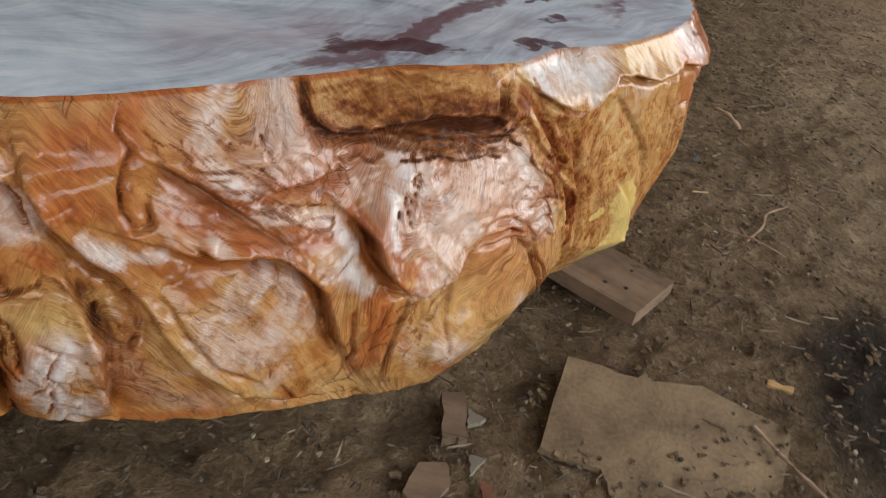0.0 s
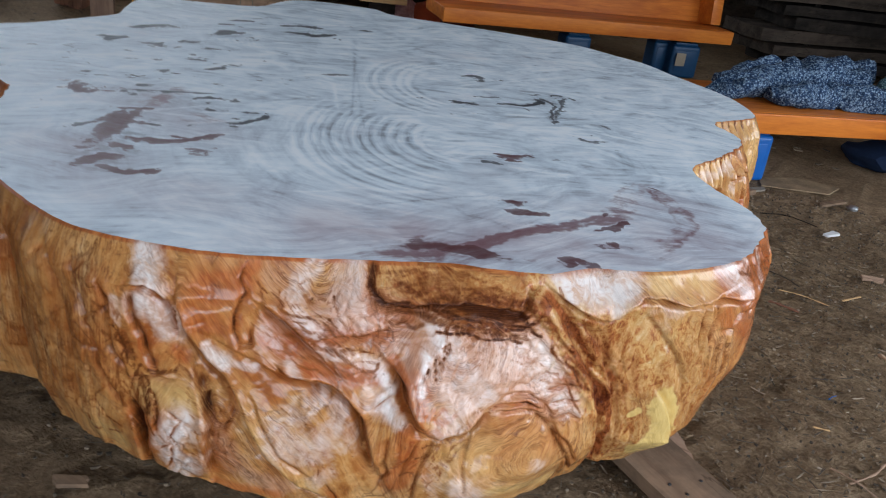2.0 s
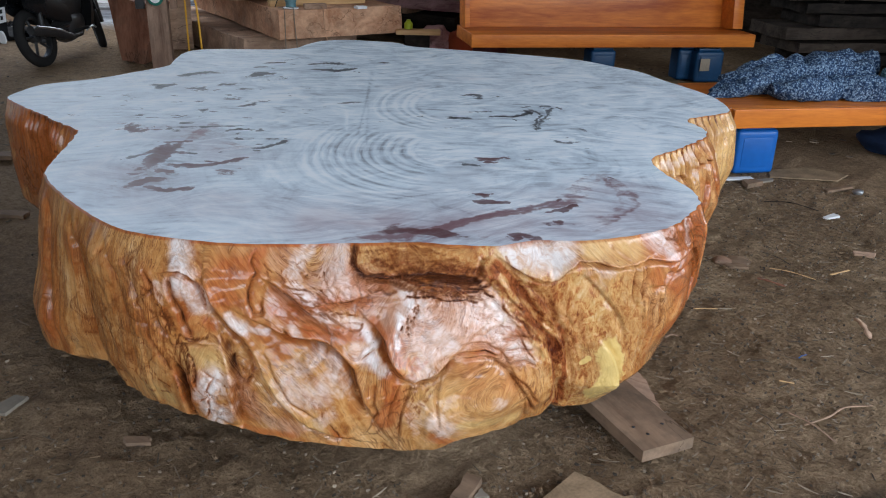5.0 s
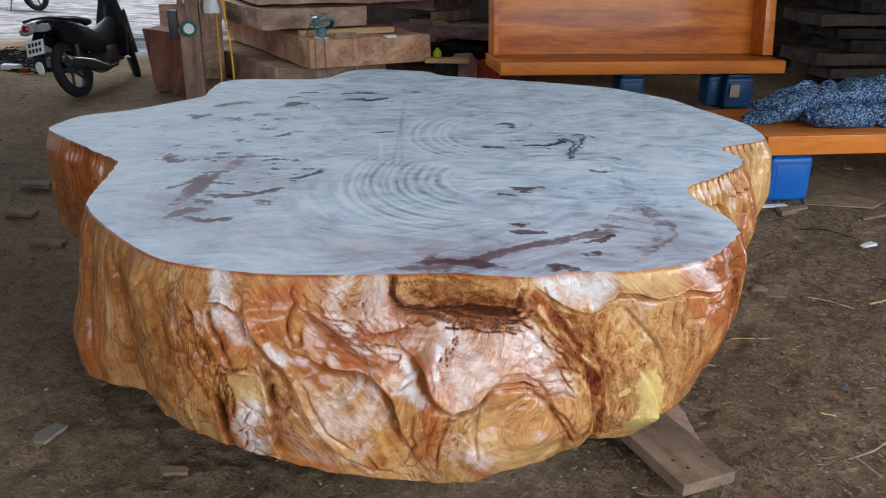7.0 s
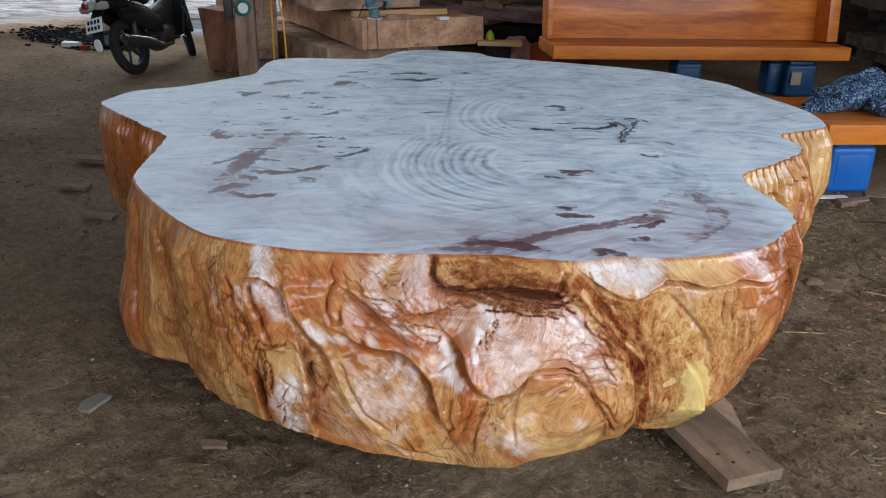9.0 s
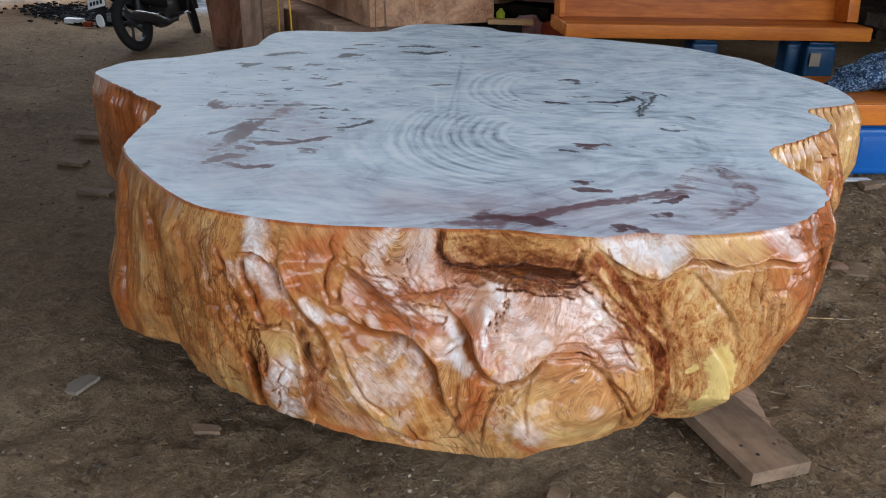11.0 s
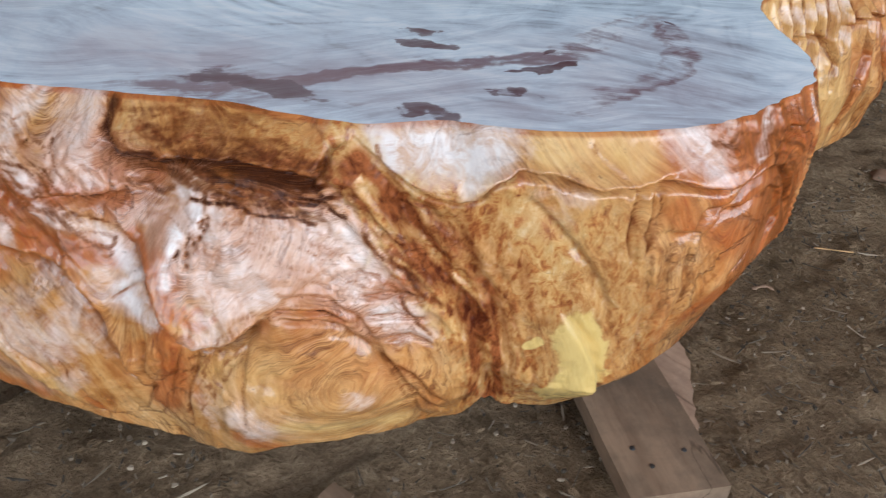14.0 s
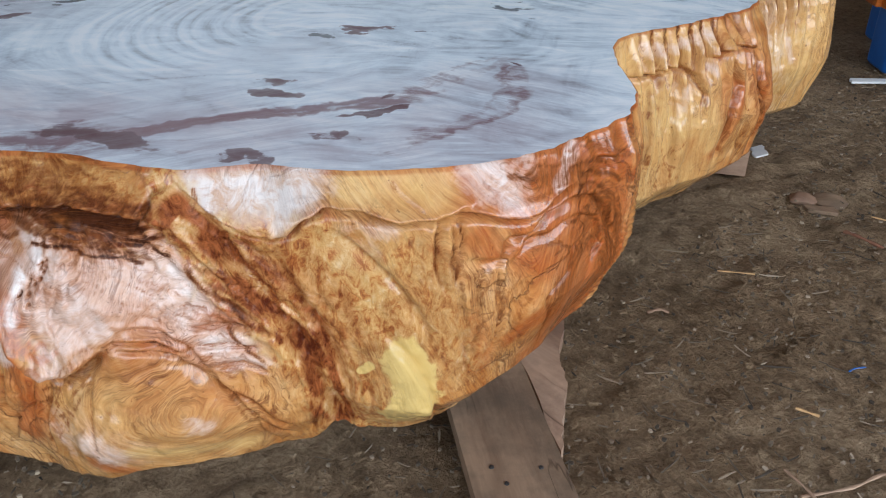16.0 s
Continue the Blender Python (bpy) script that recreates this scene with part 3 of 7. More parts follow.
ZT = 0.762
RIM = [(-2.21,1.79),(-2.29,1.92),(-2.33,2.03),(-2.30,2.16),(-2.27,2.29),(-2.28,2.53),(-2.29,2.70),(-2.33,2.77),(-2.42,2.87),(-2.55,3.05),(-2.55,3.20),(-2.43,3.33),(-2.27,3.48),(-2.215,3.60),(-2.255,3.74),(-2.285,3.905),(-2.21,4.06),(-2.07,4.145),(-1.90,4.215),(-1.75,4.17),(-1.45,4.29),(-1.13,4.41),(-0.78,4.51),(-0.50,4.46),(-0.33,4.42),(-0.13,4.28),(0.10,4.14),(0.25,4.01)]
RIM += [(0.37,3.81),(0.35,3.69),(0.28,3.49),(0.39,3.38),(0.44,3.25),(0.42,2.99),(0.39,2.84),(0.41,2.75),(0.51,2.64),(0.63,2.54),(0.70,2.43),(0.71,2.29),(0.71,2.18),(0.67,2.05)]
RIM += [(0.56,1.89),(0.44,1.79),(0.38,1.69),(0.28,1.62),(0.19,1.57),(0.09,1.48),(-0.13,1.29),(-0.26,1.21),(-0.44,1.14),(-0.56,1.13),(-0.70,1.15),(-0.87,1.19),(-1.05,1.25),(-1.17,1.33),(-1.44,1.61),(-1.54,1.66),(-1.77,1.70),(-2.09,1.75)]
# along the rim: u, foot height, push at 15, 50, 80 and 100 per cent of the way down
FLANK = [(0.0,.2,.02,.02,0,-.1),(1.5,.25,0,-.05,-.1,-.25),(3.5,.25,0,-.05,-.1,-.25),(5.3,.25,.04,.05,0,-.15),(6.0,.25,.035,.09,.06,-.05),(6.25,.24,.015,.05,.05,-.04),(6.47,.22,.006,.035,.04,-.04),(6.9,.22,.03,.02,-.06,-.17),(7.15,.222,.045,.06,.0,-.12)]
FLANK += [(7.33,.184,.045,.055,.05,-.04),(7.52,.2,.035,.03,.03,-.02),(7.77,.215,.05,.12,.14,.10),(7.86,.2,.06,.12,.17,.16),(8.07,.18,.06,.14,.13,.11),(8.22,.17,.055,.10,.12,.11),(8.37,.225,.045,.07,.10,.08),(8.57,.255,.06,.07,.07,.06),(8.72,.22,.06,.065,.04,0),(8.92,.21,.03,.02,.005,-.03),(9.05,.225,.02,.0,-.02,-.06),(9.2,.2,.02,.05,.085,.07),(9.4,.2,.02,.045,.085,.07),(9.55,.2,.02,.04,.06,.04),(9.88,.2,.03,.05,.06,-.02),(10.25,.2,.02,.02,0,-.06)]

def rim_curve(n=5370):
    p = np.array(RIM); q = []
    for i in range(len(p)):
        a, b, c, d = p[i-1], p[i], p[(i+1) % len(p)], p[(i+2) % len(p)]
        s = np.linspace(0, 1, 40, endpoint=False)[:, None]
        q.append(.5*(2*b+(c-a)*s+(2*a-5*b+4*c-d)*s*s+(3*b-a-3*c+d)*s**3))
    q = np.vstack(q); q1 = np.vstack([q, q[:1]])
    l = np.concatenate([[0], np.cumsum(np.linalg.norm(np.diff(q1, axis=0), axis=1))])
    # u is the length along the near half; the far half is stretched to end at 5.284
    l = np.interp(l, [0, l[28 * 40], l[-1]], [0, 5.2837, 10.6843])
    u = np.linspace(0, l[-1], n, endpoint=False)
    c = np.stack([np.interp(u, l, q1[:, k]) for k in (0, 1)], 1)
    t = np.roll(c, -30, 0) - np.roll(c, 30, 0)
    nrm = np.stack([-t[:, 1], t[:, 0]], 1); nrm /= np.linalg.norm(nrm, axis=1)[:, None]
    k = 60
    nrm = sum(np.roll(nrm, j, 0) for j in range(-k, k+1)); nrm /= np.linalg.norm(nrm, axis=1)[:, None]
    return u, c, nrm, l[-1]

def flank(u, length):
    f = np.array(FLANK); f = np.vstack([f[-3:] - [length, 0, 0, 0, 0, 0], f, f[:3] + [length, 0, 0, 0, 0, 0]])
    g = [sum(np.interp((u + o), f[:, 0], f[:, k]) for o in (-.08, -.04, 0, .04, .08)) / 5 for k in range(1, 6)]
    # a gap where the great cleft ends, and a blunt nub beside it
    g[0] = g[0] + .035 * np.exp(-((u - 7.505) / .026) ** 2) - .016 * np.exp(-((u - 7.865) / .03) ** 2)
    return g

def push(u, s, length):
    zb, a, b, c, d = flank(u, length)
    x = np.array([0, .15, .5, .8, 1.0])
    v = np.stack([0*a, a, b, c, d])
    # smooth piecewise interpolation
    s = np.clip(s, 0, 1); i = np.clip(np.searchsorted(x, s, side='right')-1, 0, 3)
    w = (s - x[i])/(x[i+1]-x[i]); ws = w*w*(3-2*w)*.35 + w*.65
    idx = np.arange(len(s))
    return v[i, idx]*(1-ws) + v[i+1, idx]*ws

def near_line(u, z, pts):
    """Distance to a line on the flank and the side of it (plus: left of its way as seen from outside)."""
    best = np.full(u.shape, 9.0)
    side = np.zeros(u.shape)
    along = np.zeros(u.shape)
    x = -u
    tot = sum(math.dist(a, b) for a, b in zip(pts, pts[1:]))
    run = 0.0
    for (a0, a1), (b0, b1) in zip(pts, pts[1:]):
        ax, ay, dx, dy = -a0, a1, a0 - b0, b1 - a1
        ll = math.hypot(dx, dy)
        k = np.clip(((x - ax) * dx + (z - ay) * dy) / ll ** 2, 0, 1)
        r = np.hypot(x - ax - k * dx, z - ay - k * dy)
        s = np.sign(dx * (z - ay) - dy * (x - ax))
        c = r < best
        best = np.where(c, r, best)
        side = np.where(c, s, side)
        along = np.where(c, (run + k * ll) / tot, along)
        run += ll
    return best, side, along


CREASES, DABS = [], collections.defaultdict(list)


def crease(line, width, depth, left, right, reach, stain_shade):
    """A fold of the flank along (u, z): lip heights on its left and right, how far the lips reach, how dark it is."""
    CREASES.append((line, width, depth, left, right, reach, stain_shade))


def dab(tint, line, width, strength):
    """A patch of tint laid along (u, z)."""
    DABS[tint].append((line, width, strength))


crease([(8.374, 0.757), (8.392, 0.723), (8.380, 0.698), (8.398, 0.654), (8.398, 0.614), (8.386, 0.584), (8.362, 0.592), (8.362, 0.632)], 0.008, 0.009, 0.006, 0.006, 0.03, 0.6)
crease([(8.512, 0.700), (8.506, 0.638), (8.482, 0.590), (8.446, 0.540), (8.416, 0.512), (8.386, 0.459), (8.362, 0.405), (8.338, 0.360), (8.302, 0.317), (8.260, 0.260), (8.182, 0.212), (8.128, 0.205)], 0.013, 0.018, 0.026, -0.006, 0.06, 0.35)
crease([(8.470, 0.517), (8.452, 0.462), (8.434, 0.386), (8.434, 0.296), (8.428, 0.243)], 0.012, 0.02, -0.004, 0.016, 0.04, 0.55)
crease([(8.362, 0.562), (8.308, 0.536), (8.248, 0.530), (8.200, 0.522), (8.164, 0.499), (8.134, 0.461), (8.116, 0.408), (8.104, 0.360), (8.086, 0.311), (8.074, 0.295)], 0.01, 0.02, 0.026, -0.01, 0.06, 0.55)
crease([(8.068, 0.564), (8.044, 0.538), (8.032, 0.496), (8.014, 0.470), (7.978, 0.434), (7.942, 0.427), (7.894, 0.432), (7.864, 0.451), (7.840, 0.478)], 0.012, 0.024, 0.036, -0.012, 0.07, 0.6)
crease([(8.218, 0.576), (8.290, 0.632), (8.350, 0.677)], 0.01, 0.014, -0.004, 0.014, 0.05, 0.45)
crease([(8.218, 0.618), (8.176, 0.622), (8.128, 0.633), (8.086, 0.639)], 0.008, 0.01, 0.012, 0, 0.04, 0.5)
crease([(8.308, 0.556), (8.284, 0.533), (8.230, 0.529)], 0.008, 0.01, 0.01, 0, 0.03, 0.5)
crease([(8.134, 0.757), (8.122, 0.724), (8.116, 0.708), (8.086, 0.687), (8.038, 0.682), (7.990, 0.693), (7.912, 0.699), (7.834, 0.690), (7.786, 0.686)], 0.012, 0.018, 0.015, -0.002, 0.05, 0.7)
crease([(7.786, 0.686), (7.768, 0.711), (7.762, 0.727), (7.738, 0.737)], 0.006, 0.014, -0.002, 0.012, 0.03, 0.4)
crease([(7.738, 0.742), (7.708, 0.696), (7.660, 0.630), (7.612, 0.557), (7.570, 0.484), (7.540, 0.408), (7.516, 0.327), (7.486, 0.230)], 0.02, 0.024, -0.004, 0.010, 0.07, 0.5)
crease([(7.648, 0.665), (7.582, 0.603), (7.528, 0.511), (7.498, 0.438), (7.480, 0.360), (7.468, 0.238)], 0.014, 0.014, 0.003, 0.004, 0.05, 0.45)
crease([(7.744, 0.752), (7.696, 0.716), (7.648, 0.686), (7.576, 0.659), (7.546, 0.670), (7.516, 0.698), (7.486, 0.712), (7.438, 0.705), (7.378, 0.689), (7.330, 0.689), (7.270, 0.705)], 0.007, 0.016, 0.018, -0.002, 0.05, 0.55)
crease([(8.608, 0.691), (8.572, 0.696), (8.548, 0.686), (8.524, 0.662), (8.512, 0.615), (8.506, 0.581)], 0.008, 0.013, 0.012, -0.004, 0.04, 0.55)
crease([(8.602, 0.681), (8.602, 0.633), (8.578, 0.581), (8.566, 0.534), (8.548, 0.496)], 0.009, 0.015, 0.004, 0.008, 0.04, 0.65)
crease([(8.650, 0.661), (8.644, 0.608), (8.638, 0.536), (8.608, 0.489)], 0.009, 0.014, 0.006, 0.004, 0.04, 0.5)
crease([(8.602, 0.465), (8.572, 0.486), (8.548, 0.487), (8.512, 0.486)], 0.005, 0.014, 0.01, -0.002, 0.03, 1)
crease([(8.602, 0.397), (8.584, 0.344), (8.584, 0.285), (8.578, 0.236)], 0.014, 0.04, 0.01, 0.012, 0.04, 1)
crease([(8.554, 0.448), (8.548, 0.400), (8.542, 0.357)], 0.006, 0.012, 0.002, 0.006, 0.02, 0.8)
crease([(8.434, 0.485), (8.446, 0.437), (8.428, 0.395), (8.404, 0.390), (8.386, 0.428), (8.398, 0.470), (8.428, 0.474)], 0.006, 0.01, 0, 0.004, 0.02, 0.7)
crease([(8.422, 0.438), (8.410, 0.412), (8.398, 0.445), (8.416, 0.452)], 0.005, 0.007, 0, 0, 0.02, 0.8)
crease([(8.542, 0.309), (8.512, 0.337), (8.518, 0.274), (8.530, 0.246)], 0.004, 0.006, 0, 0, 0.02, 0.8)
crease([(8.524, 0.410), (8.494, 0.394), (8.512, 0.351), (8.494, 0.321)], 0.004, 0.006, 0, 0, 0.02, 0.8)
crease([(7.840, 0.493), (7.792, 0.499), (7.762, 0.499), (7.732, 0.479)], 0.005, 0.008, 0.004, 0, 0.03, 0.7)
crease([(7.822, 0.522), (7.762, 0.519), (7.726, 0.494), (7.690, 0.426), (7.666, 0.358), (7.636, 0.289)], 0.006, 0.006, 0.002, 0, 0.03, 0.4)
crease([(7.726, 0.519), (7.678, 0.518), (7.624, 0.501)], 0.006, 0.01, 0.004, 0.004, 0.02, 0.6)
crease([(7.714, 0.488), (7.666, 0.482), (7.618, 0.460)], 0.006, 0.01, 0.004, 0.004, 0.02, 0.6)
crease([(7.690, 0.447), (7.648, 0.440), (7.606, 0.412)], 0.006, 0.009, 0.004, 0.004, 0.02, 0.5)
crease([(7.762, 0.489), (7.708, 0.432), (7.642, 0.341), (7.576, 0.231)], 0.007, 0.01, 0.005, 0, 0.03, 0.5)
crease([(7.690, 0.411), (7.636, 0.362), (7.582, 0.280)], 0.006, 0.008, 0.003, 0, 0.02, 0.5)
crease([(8.062, 0.409), (8.068, 0.344), (8.050, 0.306), (8.074, 0.284)], 0.007, 0.01, 0.004, -0.002, 0.03, 0.5)
crease([(7.99, .401), (8.014, .34), (8.026, .285)], .006, .006, .002, 0, .02, .4)
crease([(7.954, .389), (7.978, .327), (7.99, .249), (7.99, .215)], .006, .008, .003, 0, .02, .5)
crease([(7.864, .43), (7.876, .372), (7.87, .32), (7.858, .27)], .006, .005, .002, 0, .02, .3)
crease([(7.726, .463), (7.672, .40), (7.636, .315), (7.614, .22)], .006, .006, .003, 0, .02, .4)
crease([(7.822, .482), (7.774, .484), (7.726, .468)], .005, .007, .003, 0, .02, .6)
crease([(8.224, 0.345), (8.212, 0.313), (8.212, 0.282)], 0.004, 0.006, 0, 0, 0.02, 0.6)
crease([(8.188, 0.269), (8.164, 0.221), (8.128, 0.211)], 0.004, 0.007, 0.003, 0, 0.02, 0.8)
crease([(8.362, 0.481), (8.332, 0.416), (8.290, 0.347), (8.230, 0.294)], 0.006, 0.006, 0.004, 0, 0.03, 0.35)
crease([(8.068, 0.506), (8.098, 0.489), (8.110, 0.483)], 0.004, 0.005, 0, 0, 0.02, 0.6)
crease([(9.076, 0.702), (9.046, 0.582), (9.046, 0.402), (9.064, 0.221)], 0.026, 0.035, 0.008, 0.008, 0.08, 0.3)
crease([(8.848, 0.732), (8.776, 0.627), (8.746, 0.478), (8.752, 0.274)], 0.016, 0.016, 0.008, 0.004, 0.05, 0.35)
crease([(8.884, 0.646), (8.854, 0.676), (8.842, 0.712)], 0.006, 0.008, 0.002, 0, 0.03, 0.5)
crease([(8.752, 0.717), (8.698, 0.610), (8.662, 0.481), (8.632, 0.390)], 0.01, 0.014, 0.006, 0.004, 0.04, 0.5)
crease([(8.668, 0.689), (8.650, 0.637), (8.698, 0.581), (8.674, 0.562)], 0.005, 0.008, 0.003, 0.003, 0.02, 0.6)
crease([(9.358, 0.582), (9.292, 0.474), (9.220, 0.344)], 0.016, 0.016, 0.006, 0.004, 0.05, 0.25)
crease([(7.312, 0.694), (7.318, 0.663), (7.318, 0.610), (7.306, 0.553)], 0.007, 0.012, 0.005, 0.005, 0.02, 0.5)
crease([(7.294, 0.689), (7.288, 0.648), (7.294, 0.606), (7.288, 0.564)], 0.006, 0.011, 0.004, 0.005, 0.02, 0.5)
crease([(7.282, 0.694), (7.276, 0.648), (7.282, 0.617)], 0.005, 0.009, 0.004, 0.004, 0.02, 0.45)
crease([(7.312, 0.694), (7.264, 0.695), (7.222, 0.686), (7.180, 0.676), (7.144, 0.682), (7.096, 0.702), (6.988, 0.717), (6.940, 0.707)], 0.007, 0.014, 0.014, 0, 0.04, 0.65)
crease([(7.270, 0.612), (7.240, 0.608), (7.216, 0.604), (7.204, 0.645), (7.162, 0.642), (7.132, 0.667), (7.078, 0.678), (7.024, 0.663), (6.976, 0.618), (6.934, 0.538)], 0.01, 0.01, 0.006, 0, 0.03, 0.5)
crease([(7.198, 0.590), (7.174, 0.626), (7.120, 0.628), (7.066, 0.643), (7.000, 0.608), (6.982, 0.548), (7.012, 0.498)], 0.01, 0.008, 0.005, 0, 0.03, 0.4)
crease([(7.108, 0.389), (7.126, 0.498), (7.090, 0.538), (7.078, 0.578), (7.042, 0.588)], 0.008, 0.008, 0.004, 0, 0.03, 0.4)
crease([(7.252, 0.592), (7.252, 0.504), (7.258, 0.395)], 0.01, 0.008, 0.004, 0.002, 0.03, 0.3)
crease([(7.222, 0.594), (7.216, 0.508), (7.222, 0.411)], 0.01, 0.008, 0.004, 0.002, 0.03, 0.35)
crease([(7.282, 0.549), (7.270, 0.482), (7.270, 0.368)], 0.008, 0.008, 0.003, 0.002, 0.03, 0.4)
crease([(7.468, 0.669), (7.414, 0.615), (7.366, 0.557), (7.330, 0.473)], 0.01, 0.008, 0.004, 0, 0.04, 0.3)
crease([(7.384, 0.752), (7.366, 0.725), (7.336, 0.704)], 0.006, 0.007, 0.003, 0, 0.03, 0.4)
crease([(7.396, 0.463), (7.360, 0.414), (7.330, 0.346), (7.306, 0.190)], 0.008, 0.01, -0.002, 0.012, 0.04, 0.25)
crease([(6.364, 0.664), (6.292, 0.661), (6.196, 0.671), (6.148, 0.638), (6.124, 0.591), (6.118, 0.520)], 0.007, 0.014, 0.012, 0, 0.03, 0.5)
crease([(6.100, 0.677), (6.046, 0.687), (6.004, 0.691), (5.920, 0.663)], 0.006, 0.012, 0.01, 0, 0.03, 0.6)
crease([(6.034, 0.677), (6.004, 0.592), (6.028, 0.492), (6.040, 0.410)], 0.012, 0.016, 0.008, 0.002, 0.05, 0.45)
crease([(5.920, 0.659), (5.914, 0.569), (5.854, 0.431)], 0.014, 0.024, 0.008, 0.008, 0.05, 0.7)
crease([(6.292, 0.651), (6.304, 0.544), (6.310, 0.426)], 0.012, 0.012, 0.006, 0.004, 0.04, 0.2)
crease([(6.202, 0.647), (6.208, 0.523), (6.202, 0.400)], 0.012, 0.012, 0.006, 0.004, 0.04, 0.2)
# pale dabs: scraped wood, whitened further where the varnish mirrors the sky
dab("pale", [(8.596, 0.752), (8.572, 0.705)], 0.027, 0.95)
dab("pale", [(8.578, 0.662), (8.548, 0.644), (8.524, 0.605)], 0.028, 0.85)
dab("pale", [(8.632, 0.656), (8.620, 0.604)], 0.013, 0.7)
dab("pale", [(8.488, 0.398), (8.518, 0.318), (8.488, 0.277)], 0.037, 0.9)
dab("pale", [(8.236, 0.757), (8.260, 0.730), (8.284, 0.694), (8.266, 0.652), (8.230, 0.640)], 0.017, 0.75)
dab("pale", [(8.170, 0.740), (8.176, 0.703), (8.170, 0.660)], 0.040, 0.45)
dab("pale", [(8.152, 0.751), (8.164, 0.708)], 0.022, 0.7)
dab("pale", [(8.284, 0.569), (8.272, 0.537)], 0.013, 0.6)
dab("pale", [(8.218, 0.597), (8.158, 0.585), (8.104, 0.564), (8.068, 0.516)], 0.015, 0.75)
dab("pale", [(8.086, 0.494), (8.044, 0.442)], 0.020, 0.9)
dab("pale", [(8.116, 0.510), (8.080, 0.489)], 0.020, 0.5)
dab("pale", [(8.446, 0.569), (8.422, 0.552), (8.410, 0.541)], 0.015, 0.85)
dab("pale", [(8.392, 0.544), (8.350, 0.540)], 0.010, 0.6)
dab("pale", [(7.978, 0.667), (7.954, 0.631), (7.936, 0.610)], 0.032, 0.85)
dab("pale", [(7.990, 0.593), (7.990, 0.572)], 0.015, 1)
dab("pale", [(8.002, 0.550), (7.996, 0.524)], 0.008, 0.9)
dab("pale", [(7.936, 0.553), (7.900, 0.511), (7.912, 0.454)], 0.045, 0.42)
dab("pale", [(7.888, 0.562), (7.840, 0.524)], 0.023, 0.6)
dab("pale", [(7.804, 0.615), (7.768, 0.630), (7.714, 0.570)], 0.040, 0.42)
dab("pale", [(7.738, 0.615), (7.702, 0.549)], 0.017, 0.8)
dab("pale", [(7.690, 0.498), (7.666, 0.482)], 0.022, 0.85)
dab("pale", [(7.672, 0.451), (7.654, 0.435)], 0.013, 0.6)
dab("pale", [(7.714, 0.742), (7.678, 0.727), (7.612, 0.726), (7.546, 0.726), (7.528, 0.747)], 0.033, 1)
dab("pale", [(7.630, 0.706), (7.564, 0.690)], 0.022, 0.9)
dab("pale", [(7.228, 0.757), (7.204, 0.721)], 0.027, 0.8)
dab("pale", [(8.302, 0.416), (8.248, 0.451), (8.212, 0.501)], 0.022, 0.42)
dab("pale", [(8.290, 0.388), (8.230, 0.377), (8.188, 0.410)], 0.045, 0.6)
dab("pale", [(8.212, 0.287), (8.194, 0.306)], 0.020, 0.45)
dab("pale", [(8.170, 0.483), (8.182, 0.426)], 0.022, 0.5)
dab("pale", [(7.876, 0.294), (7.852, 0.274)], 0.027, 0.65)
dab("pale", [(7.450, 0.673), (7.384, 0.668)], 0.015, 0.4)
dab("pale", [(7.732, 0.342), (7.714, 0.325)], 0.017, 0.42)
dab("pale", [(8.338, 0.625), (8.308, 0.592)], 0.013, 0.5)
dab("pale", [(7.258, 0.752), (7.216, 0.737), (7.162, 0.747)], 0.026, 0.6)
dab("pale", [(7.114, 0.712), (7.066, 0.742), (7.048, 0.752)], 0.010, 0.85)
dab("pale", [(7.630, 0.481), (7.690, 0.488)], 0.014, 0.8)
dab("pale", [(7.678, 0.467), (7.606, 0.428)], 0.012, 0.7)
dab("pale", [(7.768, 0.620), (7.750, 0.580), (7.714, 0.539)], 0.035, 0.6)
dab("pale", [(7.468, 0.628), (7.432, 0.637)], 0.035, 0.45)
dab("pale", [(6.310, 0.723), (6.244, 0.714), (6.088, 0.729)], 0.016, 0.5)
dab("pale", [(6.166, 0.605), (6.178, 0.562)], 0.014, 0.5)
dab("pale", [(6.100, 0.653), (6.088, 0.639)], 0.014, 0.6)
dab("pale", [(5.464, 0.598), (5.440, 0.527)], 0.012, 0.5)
dab("pink", [(7.984, 0.577), (7.900, 0.553), (7.816, 0.594), (7.738, 0.585), (7.672, 0.502)], 0.077, 0.8)
dab("pink", [(8.158, 0.681), (8.068, 0.639)], 0.057, 0.75)
dab("pink", [(8.308, 0.628), (8.230, 0.613)], 0.047, 0.5)
dab("pink", [(8.218, 0.565), (8.098, 0.548)], 0.027, 0.4)
dab("pink", [(7.822, 0.660), (7.756, 0.651)], 0.030, 0.5)
dab("pink", [(7.918, 0.318), (7.840, 0.295)], 0.050, 0.35)
dab("pink", [(8.308, 0.736), (8.278, 0.699)], 0.050, 0.35)
dab("pink", [(8.422, 0.373), (8.380, 0.284), (8.290, 0.237)], 0.033, 0.45)
dab("orange", [(8.440, 0.699), (8.392, 0.708)], 0.040, 0.8)
dab("orange", [(8.482, 0.657), (8.452, 0.632)], 0.033, 0.5)
dab("orange", [(8.368, 0.752), (8.386, 0.727)], 0.013, 0.8)
dab("orange", [(8.506, 0.557), (8.494, 0.538)], 0.020, 0.7)
dab("orange", [(8.614, 0.580), (8.608, 0.547)], 0.015, 0.5)
dab("orange", [(8.020, 0.416), (8.008, 0.341), (8.032, 0.290)], 0.032, 0.9)
dab("orange", [(7.978, 0.386), (7.960, 0.308)], 0.013, 0.5)
dab("orange", [(8.278, 0.605), (8.188, 0.628), (8.086, 0.628)], 0.022, 0.6)
